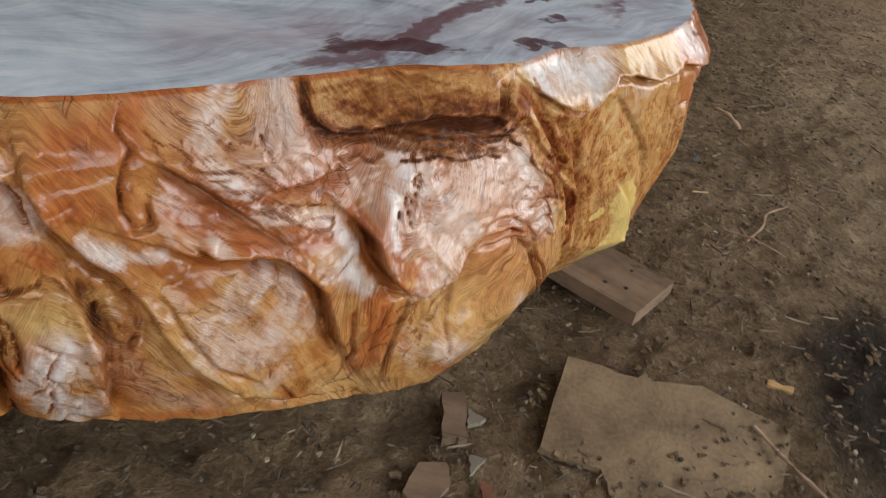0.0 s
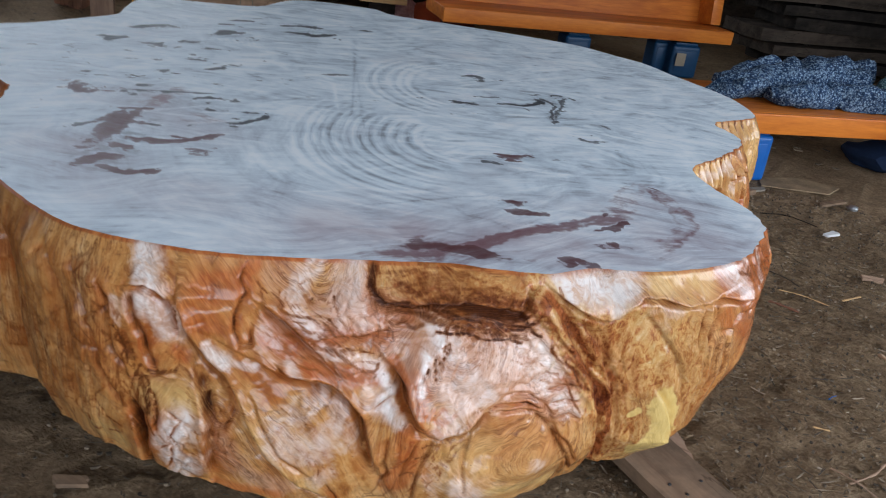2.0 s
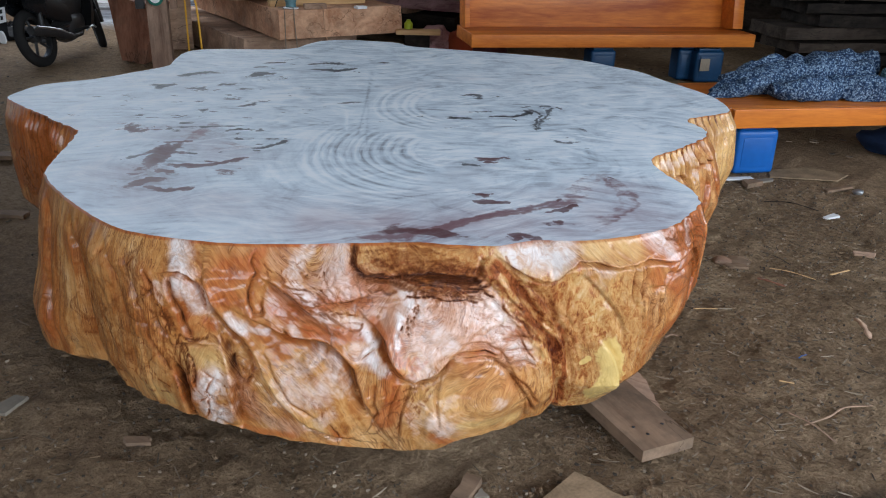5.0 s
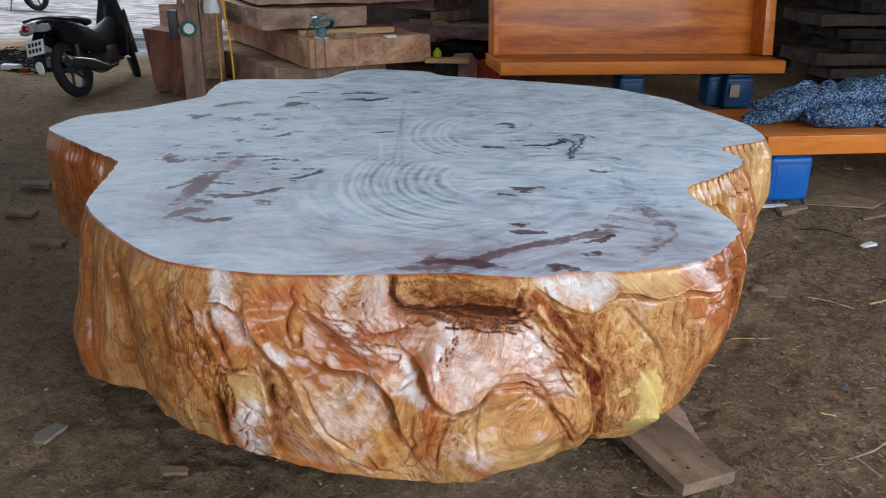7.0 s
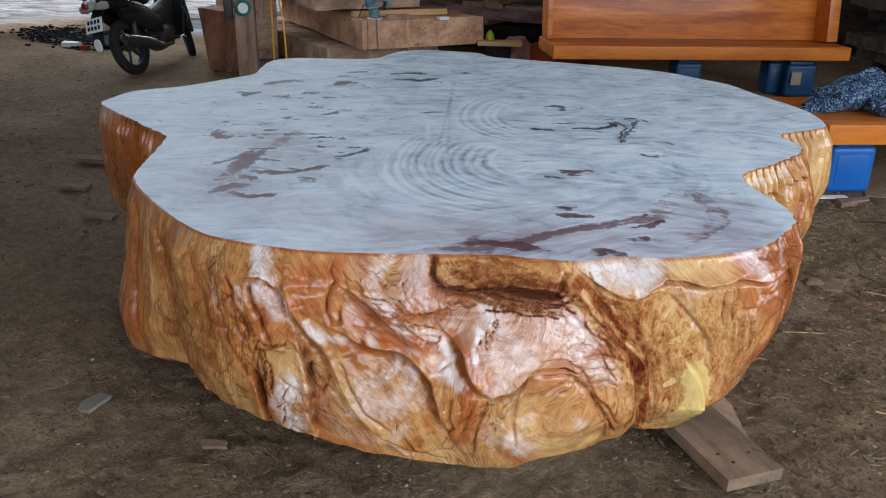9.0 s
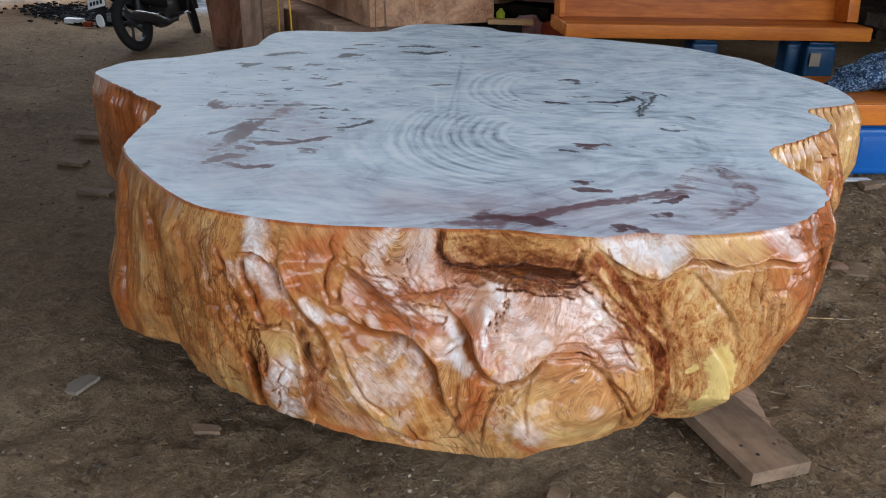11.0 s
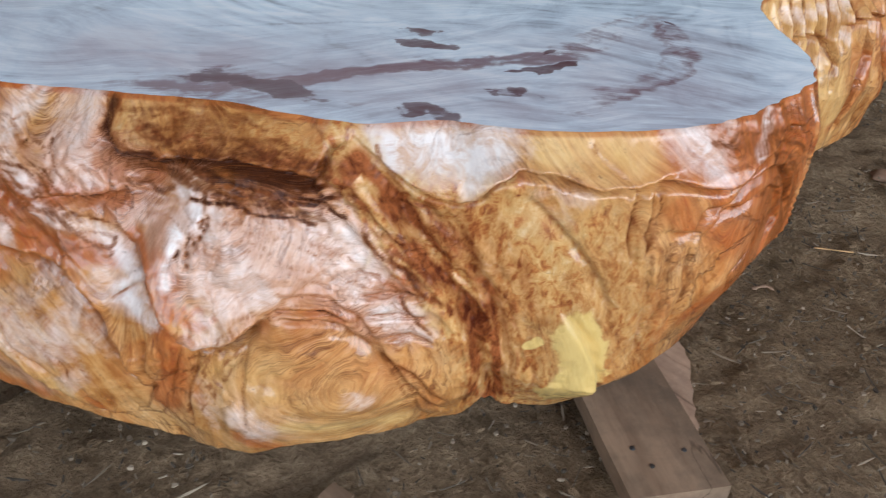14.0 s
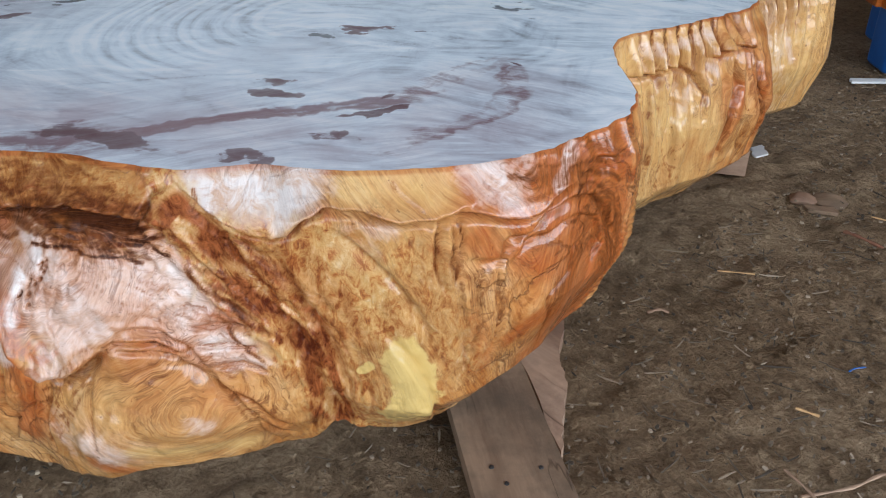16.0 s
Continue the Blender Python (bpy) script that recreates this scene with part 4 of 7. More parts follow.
dab("orange", [(8.068, 0.581), (8.038, 0.544), (8.032, 0.480), (7.978, 0.429)], 0.015, 0.8)
dab("orange", [(8.020, 0.560), (7.984, 0.524)], 0.015, 0.5)
dab("orange", [(8.338, 0.605), (8.278, 0.585)], 0.017, 0.5)
dab("orange", [(8.098, 0.542), (8.188, 0.548), (8.248, 0.556)], 0.018, 0.6)
dab("orange", [(7.756, 0.716), (7.690, 0.661)], 0.025, 0.6)
dab("orange", [(7.828, 0.410), (7.762, 0.409), (7.726, 0.428)], 0.05, 0.3)
dab("orange", [(7.882, 0.247), (7.834, 0.215)], 0.015, 0.7)
dab("orange", [(8.296, 0.217), (8.368, 0.220), (8.422, 0.226)], 0.013, 0.6)
dab("orange", [(8.350, 0.530), (8.308, 0.489)], 0.023, 0.4)
dab("orange", [(7.240, 0.721), (7.132, 0.737), (7.012, 0.732)], 0.040, 1)
dab("orange", [(7.252, 0.654), (7.228, 0.624)], 0.030, 0.7)
dab("orange", [(7.150, 0.617), (7.006, 0.593), (6.940, 0.503)], 0.060, 0.84)
dab("orange", [(7.192, 0.429), (7.144, 0.467), (6.862, 0.362)], 0.028, 0.7)
dab("orange", [(6.922, 0.727), (6.922, 0.583)], 0.019, 1)
dab("orange", [(7.258, 0.504), (7.240, 0.387)], 0.021, 0.6)
dab("orange", [(6.004, 0.592), (6.022, 0.473), (6.064, 0.416)], 0.016, 0.7)
dab("orange", [(5.902, 0.593), (5.878, 0.441)], 0.014, 0.7)
dab("orange", [(10.450, 0.664), (10.636, 0.379), (10.312, 0.628)], 0.040, 0.8)
dab("orange", [(9.100, 0.642), (9.046, 0.562)], 0.027, 0.5)
dab("orange", [(9.250, 0.336), (9.244, 0.250)], 0.020, 0.6)
dab("orange", [(10.588, 0.301), (9.400, 0.535)], 0.023, 0.5)
dab("yellow", [(7.366, 0.430), (7.354, 0.372), (7.378, 0.325)], 0.028, 1)
dab("yellow", [(7.354, 0.228), (7.348, 0.271)], 0.020, 0.7)
dab("yellow", [(7.450, 0.433), (7.420, 0.426)], 0.013, 0.6)
dab("yellow", [(8.728, 0.289), (8.644, 0.271)], 0.033, 0.5)
dab("yellow", [(8.512, 0.457), (8.578, 0.442), (8.458, 0.448)], 0.033, 0.5)
dab("yellow", [(7.360, 0.599), (7.384, 0.531)], 0.100, 0.35)
dab("yellow", [(7.318, 0.736), (7.450, 0.746)], 0.030, 0.4)
dab("yellow", [(7.804, 0.281), (7.732, 0.251)], 0.020, 0.6)
dab("yellow", [(8.056, 0.741), (7.978, 0.751), (7.828, 0.752)], 0.020, 0.12)
dab("yellow", [(8.350, 0.393), (8.302, 0.327), (8.230, 0.258)], 0.020, 0.35)
dab("yellow", [(6.316, 0.573), (6.196, 0.524)], 0.070, 0.6)
dab("yellow", [(6.118, 0.539), (6.082, 0.454)], 0.047, 0.5)
dab("yellow", [(5.476, 0.612), (5.404, 0.442)], 0.058, 0.5)
dab("rust", [(7.714, 0.701), (7.672, 0.640), (7.624, 0.583), (7.600, 0.536)], 0.020, 0.95)
dab("rust", [(7.534, 0.498), (7.510, 0.439), (7.480, 0.365), (7.474, 0.251)], 0.022, 0.8)
dab("rust", [(7.570, 0.530), (7.534, 0.390)], 0.033, 0.42)
dab("rust", [(7.606, 0.660), (7.504, 0.533), (7.444, 0.433)], 0.033, 0.5)
dab("rust", [(8.116, 0.751), (8.122, 0.719), (8.092, 0.692), (8.044, 0.688)], 0.013, 0.9)
dab("rust", [(7.990, 0.693), (7.912, 0.694), (7.834, 0.679), (7.780, 0.681)], 0.013, 0.95)
dab("rust", [(7.912, 0.668), (7.834, 0.659)], 0.012, 0.6)
dab("rust", [(8.038, 0.730), (7.960, 0.736), (7.900, 0.731)], 0.013, 0.45)
dab("rust", [(7.960, 0.746), (7.906, 0.746)], 0.008, 0.6)
dab("rust", [(7.516, 0.251), (7.456, 0.245)], 0.015, 1)
dab("rust", [(8.596, 0.397), (8.584, 0.344), (8.578, 0.286), (8.572, 0.237)], 0.012, 1)
dab("rust", [(8.422, 0.433), (8.404, 0.416)], 0.027, 0.42)
dab("rust", [(8.668, 0.495), (8.632, 0.429), (8.620, 0.391)], 0.012, 0.6)
dab("rust", [(8.602, 0.561), (8.584, 0.514), (8.548, 0.496), (8.512, 0.505)], 0.007, 0.7)
dab("rust", [(9.076, 0.692), (9.046, 0.572), (9.046, 0.392)], 0.012, 0.5)
dab("rust", [(8.812, 0.702), (8.770, 0.592)], 0.017, 0.38)
dab("rust", [(8.680, 0.596), (8.644, 0.482)], 0.013, 0.45)
dab("rust", [(9.286, 0.597), (9.190, 0.517)], 0.017, 0.35)
dab("rust", [(10.180, 0.762), (9.976, 0.762)], 0.023, 0.5)
dab("rust", [(10.384, 0.747), (10.126, 0.762)], 0.013, 0.5)
dab("rust", [(7.510, 0.597), (7.456, 0.481), (7.432, 0.411)], 0.030, 0.42)
dab("rust", [(7.522, 0.638), (7.474, 0.547)], 0.019, 0.4)
dab("rust", [(7.504, 0.311), (7.480, 0.224)], 0.016, 0.9)
dab("rust", [(5.920, 0.644), (5.914, 0.612)], 0.010, 0.7)
dab("rust", [(7.294, 0.402), (7.258, 0.364)], 0.009, 0.35)
dab("rust", [(6.970, 0.692), (6.958, 0.548)], 0.012, 0.35)
crease([(9.3, .72), (9.27, .5), (9.22, .25)], .03, .02, .005, .005, .08, .25)
crease([(10.2, .74), (10.25, .55), (10.2, .3)], .04, .03, .0, .0, .08, .45)
crease([(5.96, .74), (5.95, .61), (5.9, .42), (5.9, .3)], .014, .024, .012, .012, .05, .6)
crease([(6.2, .72), (6.21, .62), (6.24, .45), (6.25, .3)], .03, .02, .006, .006, .07, .1)
dab("orange", [(9.3, .72), (9.28, .5), (9.25, .3)], .1, .45)
dab("orange", [(10.3, .7), (10.25, .4)], .26, 1.0)
dab("orange", [(9.9, .68), (9.85, .4)], .16, .7)
dab("orange", [(0.1, .7), (.1, .35)], .2, .95)
dab("rust", [(10.25, .68), (10.2, .5)], .1, .4)
dab("yellow", [(6.3, .6), (6.3, .4)], .2, .45)
dab("yellow", [(5.5, .6), (5.5, .4)], .25, .4)
dab("pale", [(5.6, .6), (5.6, .4)], .15, .35)
dab("rust", [(8.7, .66), (8.75, .4)], .07, .42)
dab("rust", [(8.95, .66), (8.92, .35)], .09, .44)
dab("rust", [(9.25, .6), (9.2, .4)], .09, .38)
dab("rust", [(7.3, .6), (7.35, .45)], .10, .28)
dab("rust", [(8.08, .735), (7.9, .72), (7.75, .7)], .035, .24)
def strands(line, spread, count, slim, wide, k, seed, tint="rust"):
    """Fibres that run beside a line, each over a stretch of it."""
    rng = random.Random(seed)
    for q in range(count):
        off, start, long = rng.gauss(0, spread), rng.uniform(0, .75), rng.uniform(.2, .55)
        sway, beat = rng.uniform(.1, .5) * spread, rng.uniform(2, 5)
        pts, steps = [], 9
        for j in range(steps):
            at = min(1, start + long * j / (steps - 1)) * (len(line) - 1)
            i = min(int(at), len(line) - 2)
            (a0, a1), (b0, b1) = line[i], line[i + 1]
            d = math.hypot(b0 - a0, b1 - a1)
            o = off + sway * math.sin(beat * j / steps * 3 + q)
            pts.append((a0 + (b0 - a0) * (at - i) - (b1 - a1) / d * o, a1 + (b1 - a1) * (at - i) + (b0 - a0) / d * o))
        dab(tint, pts, rng.uniform(slim, wide), k * rng.uniform(.55, 1.1))


CLEFT = [(7.745, .70), (7.71, .66), (7.66, .6), (7.59, .52), (7.53, .45), (7.5, .34), (7.49, .2)]
LEDGE = [(8.14, .76), (8.13, .72), (8.09, .69), (7.99, .685), (7.91, .685), (7.82, .68), (7.74, .67)]
strands([(8.12, .735), (8.0, .728), (7.88, .726), (7.76, .71)], .014, 30, .0022, .005, .8, 1)
strands([(8.09, .685), (7.98, .672), (7.86, .664), (7.74, .645)], .012, 28, .0025, .0055, .95, 2)
strands([(7.74, .71), (7.68, .63), (7.60, .535), (7.54, .45), (7.51, .34), (7.50, .22)], .022, 46, .0025, .006, .85, 3)
strands([(7.64, .67), (7.57, .56), (7.50, .45), (7.46, .34), (7.45, .24)], .03, 40, .002, .0045, 0.7, 4)
strands([(7.52, .42), (7.50, .33), (7.485, .21)], .014, 14, .004, .008, 1.0, 5)
strands([(8.74, .72), (8.76, .5), (8.70, .28)], .07, 44, .002, .0045, 0.55, 6)
strands([(8.96, .72), (8.94, .5), (8.88, .28)], .05, 30, .003, .006, 0.6, 7)
strands([(9.2, .7), (9.2, .5), (9.17, .28)], .06, 26, .003, .006, 0.5, 8)
strands([(8.66, .66), (8.62, .55), (8.58, .42), (8.57, .3)], .025, 26, .002, .005, 0.75, 9)
strands([(8.52, .6), (8.47, .52), (8.44, .4), (8.42, .27)], .02, 18, .002, .004, 0.5, 10)
strands([(7.34, .66), (7.34, .55), (7.31, .42), (7.22, .3)], .025, 30, .002, .0045, 0.42, 11)
strands([(7.22, .66), (7.2, .5), (7.17, .3)], .03, 24, .002, .0045, 0.36, 12)
strands([(7.12, .32), (7.11, .5), (7.05, .62), (6.98, .62), (6.94, .5), (6.93, .35)], .022, 26, .002, .005, .55, 13)
strands([(7.98, .30), (7.93, .4), (7.88, .47), (7.78, .50), (7.68, .45), (7.63, .35), (7.6, .25)], .014, 26, .0018, .0035, 0.35, 14)
strands([(7.98, .25), (7.95, .33), (7.9, .42)], .02, 12, .002, .004, .5, 15)
strands([(8.05, .62), (7.95, .60), (7.85, .60), (7.75, .56), (7.66, .46), (7.6, .34)], .03, 30, .0016, .0035, 0.3, 16)
strands([(8.38, .72), (8.33, .65), (8.22, .6), (8.1, .57)], .025, 24, .002, .004, .6, 17)
strands([(8.36, .52), (8.3, .45), (8.22, .36), (8.12, .27)], .035, 18, .0016, .003, 0.28, 18)
strands([(8.3, .72), (8.2, .69), (8.16, .6)], .03, 14, .002, .004, .45, 19)
strands([(6.7, .7), (6.55, .5), (6.5, .35)], .06, 20, .002, .005, .4, 20)
strands([(6.35, .7), (6.3, .5), (6.28, .35)], .08, 26, .003, .006, .4, 21)
strands([(5.95, .7), (5.93, .5), (5.9, .35)], .05, 20, .003, .006, .6, 22)
strands([(10.3, .7), (10.25, .5), (10.25, .35)], .1, 30, .004, .008, .7, 23)
strands([(7.7, .62), (7.64, .55), (7.58, .47)], .03, 16, .002, .004, .8, 24, "orange")
strands([(8.03, .55), (8.0, .47), (7.9, .44)], .02, 12, .004, .008, .8, 25, "orange")
dab("orange", [(7.05, .72), (6.99, .5), (7.0, .3)], .12, 1.0)
dab("rust", [(7.16, .73), (7.08, .72), (6.98, .72)], .014, .5)
strands([(7.2, .73), (7.05, .735), (6.93, .73)], .018, 20, .002, .005, .6, 31)
strands([(7.12, .66), (7.04, .69), (6.96, .64), (6.93, .5), (6.93, .35)], .02, 30, .002, .005, .7, 32)
strands([(7.10, .4), (7.09, .52), (7.04, .58), (6.99, .52), (6.98, .4)], .016, 20, .002, .004, .6, 33)
dab("butter", [(7.372, .425), (7.356, .39), (7.350, .35), (7.362, .31), (7.385, .275)], .034, 1)
dab("butter", [(7.43, .40), (7.445, .385)], .012, .7)
dab("crumb", [(7.64, .64), (7.58, .56), (7.53, .46), (7.49, .36), (7.47, .24)], .06, .95)
dab("crumb", [(7.74, .73), (7.70, .66), (7.62, .56)], .03, .9)
dab("crumb", [(7.50, .62), (7.44, .54), (7.38, .48)], .07, .75)
dab("crumb", [(7.34, .62), (7.31, .5), (7.28, .4)], .05, .5)
dab("crumb", [(7.42, .32), (7.42, .25)], .04, .6)
dab("crumb", [(8.10, .73), (8.0, .735), (7.88, .732), (7.78, .72)], .024, .4)
dab("crumb", [(7.98, .67), (7.88, .662), (7.78, .65)], .016, .3)
dab("rust", [(7.545, .47), (7.53, .43), (7.52, .40)], .022, 1)
dab("rust", [(7.515, .29), (7.50, .26), (7.49, .235)], .024, 1)
dab("rust", [(7.73, .71), (7.68, .64), (7.63, .58), (7.60, .53)], .022, 1)
dab("rust", [(7.57, .58), (7.53, .50), (7.505, .42), (7.49, .33), (7.48, .24)], .026, .85)
dab("rust", [(7.60, .60), (7.545, .52)], .016, .8)
dab("rust", [(7.47, .55), (7.45, .47)], .014, .6)
dab("rust", [(7.40, .53), (7.36, .47)], .012, .4)
dab("yellow", [(7.84, .36), (7.76, .36), (7.72, .33)], .075, .3)
dab("yellow", [(7.92, .37), (7.9, .30)], .04, .3)
dab("orange", [(7.79, .385), (7.73, .375), (7.70, .35)], .05, .42)
dab("yellow", [(7.74, .26), (7.66, .24)], .02, .6)
dab("pale", [(7.95, .33), (7.93, .26)], .03, .3)

# swellings: u, z, half width, half height, tilt in degrees, height
SWELLS = [(8.23, .40, .10, .12, 20, .03), (7.90, .54, .11, .11, 0, .02), (7.75, .35, .12, .12, 0, .02), (7.37, .36, .05, .08, 10, .012),
          (8.41, .40, .025, .05, 10, .014), (8.17, .68, .05, .06, 0, .018), (7.57, .715, .09, .035, 0, .016), (7.17, .725, .05, .03, 0, .015),
          (8.59, .72, .03, .04, 0, .012), (8.57, .63, .035, .05, -20, .014), (8.50, .34, .045, .09, 0, .022), (8.68, .6, .03, .1, 0, .012),
          (7.95, .725, .12, .022, 0, .012), (6.05, .66, .05, .06, 0, .02), (5.6, .5, .12, .2, 0, .02), (7.87, .26, .06, .06, 0, .015)]
PITS = [(7.955 + random.gauss(0, .013), .605 + random.gauss(0, .026)) for k in range(15)] + [(8.245, .693), (8.20, .70)]


def blob(u, z, spot, sharp=2.0, seed=5):
    u0, z0, a, b, tilt, w = spot
    c, s = math.cos(radians(tilt)), math.sin(radians(tilt))
    x, y = -(u - u0), z - z0
    x, y = (c * x + s * y) / a, (-s * x + c * y) / b
    r = np.sqrt(x * x + y * y) * (1 + 0.28 * fbm(u * 18, z * 18, 3, seed))
    return w / (1 + r ** (2 * sharp))


def stump_flank(u, s, length):
    """Place, outward push and tint of the flank at u along the rim and s of the way down."""
    zb, *_ = flank(u, length)
    z = ZT - s * (ZT - zb)
    d = push(u, s, length)
    relief = 0 * d
    for sp in SWELLS:
        relief = relief + sp[5] * np.exp(-0.5 * (blob(u, z, (*sp[:5], 1.0), 1.0) ** -1 - 1) * 1.2)
    # crease and pit darkening: rust stain plus shade painted into the colour
    stain_shade, wash = 0 * d, 0 * d
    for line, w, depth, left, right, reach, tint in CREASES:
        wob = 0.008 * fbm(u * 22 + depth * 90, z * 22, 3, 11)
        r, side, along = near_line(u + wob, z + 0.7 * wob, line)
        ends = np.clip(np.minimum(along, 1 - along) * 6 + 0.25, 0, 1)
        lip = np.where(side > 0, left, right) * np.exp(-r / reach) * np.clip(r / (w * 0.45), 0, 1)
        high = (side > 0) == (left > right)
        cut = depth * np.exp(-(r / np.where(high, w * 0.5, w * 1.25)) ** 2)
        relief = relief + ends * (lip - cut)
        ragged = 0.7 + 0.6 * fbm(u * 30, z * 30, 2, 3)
        stain_shade = np.maximum(stain_shade, np.minimum(1.1, 1.6 * tint) * ends * np.exp(-(r / np.where(high, w * 0.45, w * 0.85)) ** 2) * ragged)
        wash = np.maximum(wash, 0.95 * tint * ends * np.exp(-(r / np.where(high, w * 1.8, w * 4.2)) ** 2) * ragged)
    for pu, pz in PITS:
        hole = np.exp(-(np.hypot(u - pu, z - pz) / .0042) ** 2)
        relief, stain_shade = relief - .006 * hole, np.maximum(stain_shade, hole)
    soft = np.clip(s * 9, 0, 1)
    calm = np.where((u > 8.7) | (u < 6.9), 1.0, 0.0)
    folds = 0.006 * fbm(u * 9, z * 5, 3, 21) + 0.004 * fbm(u * 26, z * 18, 3, 22) + 0.0016 * fbm(u * 80, z * 50, 2, 23)
    wu, wz = u + 0.05 * fbm(u * 5, z * 5, 2, 24), z + 0.05 * fbm(u * 5, z * 5, 2, 25)
    n1, n2 = fbm(wu * 5.5, wz * 7, 3, 26), fbm(wu * 15, wz * 12, 3, 27)
    k1, k2 = np.exp(-(n1 / .04) ** 2), np.exp(-(n2 / .05) ** 2)
    k1, k2 = k1 * np.clip(.3 + 1.2 * fbm(u * 4, z * 4, 2, 28), 0, 1), k2 * np.clip(.2 + 1.5 * fbm(u * 6, z * 6, 2, 29), 0, 1)
    lively = np.clip((u - 7.2) / .15, .15, 1) * np.clip((8.95 - u) / .2, .25, 1)
    folds = folds * (.4 + .6 * lively) + lively * (0.008 * np.abs(n1) - 0.004 * k1 - 0.004 * k2)
    stain_shade = np.maximum(stain_shade, lively * (0.4 * k1 + 0.45 * k2) * np.clip((s - .08) * 8, 0, 1))
    calm = calm * np.where((u > 9.75) | (u < .4), .45, 1.0)
    ribs = calm * (0.016 * fbm(u * 13, z * 2.2, 3, 31) + 0.005 * fbm(u * 45, z * 5, 2, 32))
    cleft = np.exp(-(near_line(u, z, CLEFT)[0] / 0.06) ** 2)
    fibre = cleft * 0.003 * fbm(u * 90, z * 60, 3, 41)
    for line, reach in ((CLEFT, .06), (LEDGE, .04), ([(7.64, .64), (7.58, .53), (7.54, .44)], .05)):
        r, side, along = near_line(u + .008 * fbm(u * 14, z * 14, 2, 42), z, line)
        fibre = fibre + np.exp(-(r / reach) ** 2) * .011 * fbm(side * r * 80, along * 6, 3, 45)
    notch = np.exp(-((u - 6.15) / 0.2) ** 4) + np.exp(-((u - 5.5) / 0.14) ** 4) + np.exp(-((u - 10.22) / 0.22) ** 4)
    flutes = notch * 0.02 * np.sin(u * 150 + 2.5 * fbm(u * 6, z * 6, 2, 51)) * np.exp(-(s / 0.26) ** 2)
    # shade of the flute grooves, put into the colour by their depth
    stain_shade = np.maximum(stain_shade, np.clip(-flutes / .02, 0, 1) * .85)
    teeth = np.exp(-((u - 6.86) / .05) ** 2) * .007 * (np.abs((z * 62 + .8 * fbm(u * 9, z * 9, 2, 52)) % 1 - .35) * 1.6 - .5) * np.clip((s - .15) * 4, 0, 1)
    relief = relief + teeth + folds + ribs + fibre + flutes
    return z, d + relief * soft, relief * soft, stain_shade, wash


def tint_of(u, z, kind):
    """Strength of a tint on the flank, with uneven edges."""
    t = 0 * u
    for k, (line, w, strength) in enumerate(DABS[kind]):
        lo, hi = min(p[0] for p in line) - 3 * w, max(p[0] for p in line) + 3 * w
        i = np.flatnonzero((u > lo) & (u < hi))
        r, _, along = near_line(u[i], z[i], line)
        r = r / w * (1 + .5 * fbm(u[i] * 16, z[i] * 16, 3, 80 + k) + .25 * fbm(u[i] * 60, z[i] * 60, 2, 81 + k))
        t[i] = np.maximum(t[i], strength / (1 + np.clip(r, 0, 9) ** 4))
    return np.clip(t, 0, 1)


def grain_flow(u, z, relief):
    """Count of the growth layers across the flank; their lines run along equal values."""
    du, dz = u - 7.755 + .045 * fbm(u * 5, z * 5, 2, 73), z - .375 + .045 * fbm(u * 5, z * 5, 2, 74)
    fields = []
    # rings about the great knot and the dome above it
    fields.append((np.hypot(du, dz / .85) / .03, 2 * np.exp(-np.hypot((u - 7.83) / .23, (z - .43) / .25) ** 6)))
    # level layers under the cut edge
    fields.append(((z - .68) / .018, 2 * np.exp(-((u - 7.95) / .2) ** 4 - ((z - .735) / .05) ** 4)))
    # strands along the great cleft
    r, side, _ = near_line(u, z, CLEFT)
    fields.append((8 + side * r / .02, 3 * np.exp(-(r / .08) ** 2)))
    # right of it, sloping with the cleft
    fields.append((((u - 7.35) * .93 - (z - .5) * .37) / .028, np.exp(-((u - 7.3) / .2) ** 4)))
    # arched layers on the corner
    fields.append((6 - np.hypot((u - 7.0), (z - .40) / 2.2) / .016, 1.6 * np.exp(-((u - 7.0) / .13) ** 4)))
    # sloping folds
    fields.append((((u - 8.3) * .81 - (z - .5) * .58) / .03, np.exp(-((u - 8.3) / .27) ** 4)))
    # upright at both ends
    fields.append((((u - 8.6) + .1 * (z - .5)) / .024, np.clip((u - 8.5) / .15, 0, 1)))
    fields.append(((u - 6.9) / .024, np.clip((6.95 - u) / .1, 0, 1) + (u < 1)))
    total = sum(w for _, w in fields) + 1e-4
    return sum(f * w for f, w in fields) / total + .8 * fbm(u * 4, z * 4, 3, 71) + .35 * fbm(u * 13, z * 9, 3, 72) + relief / .016


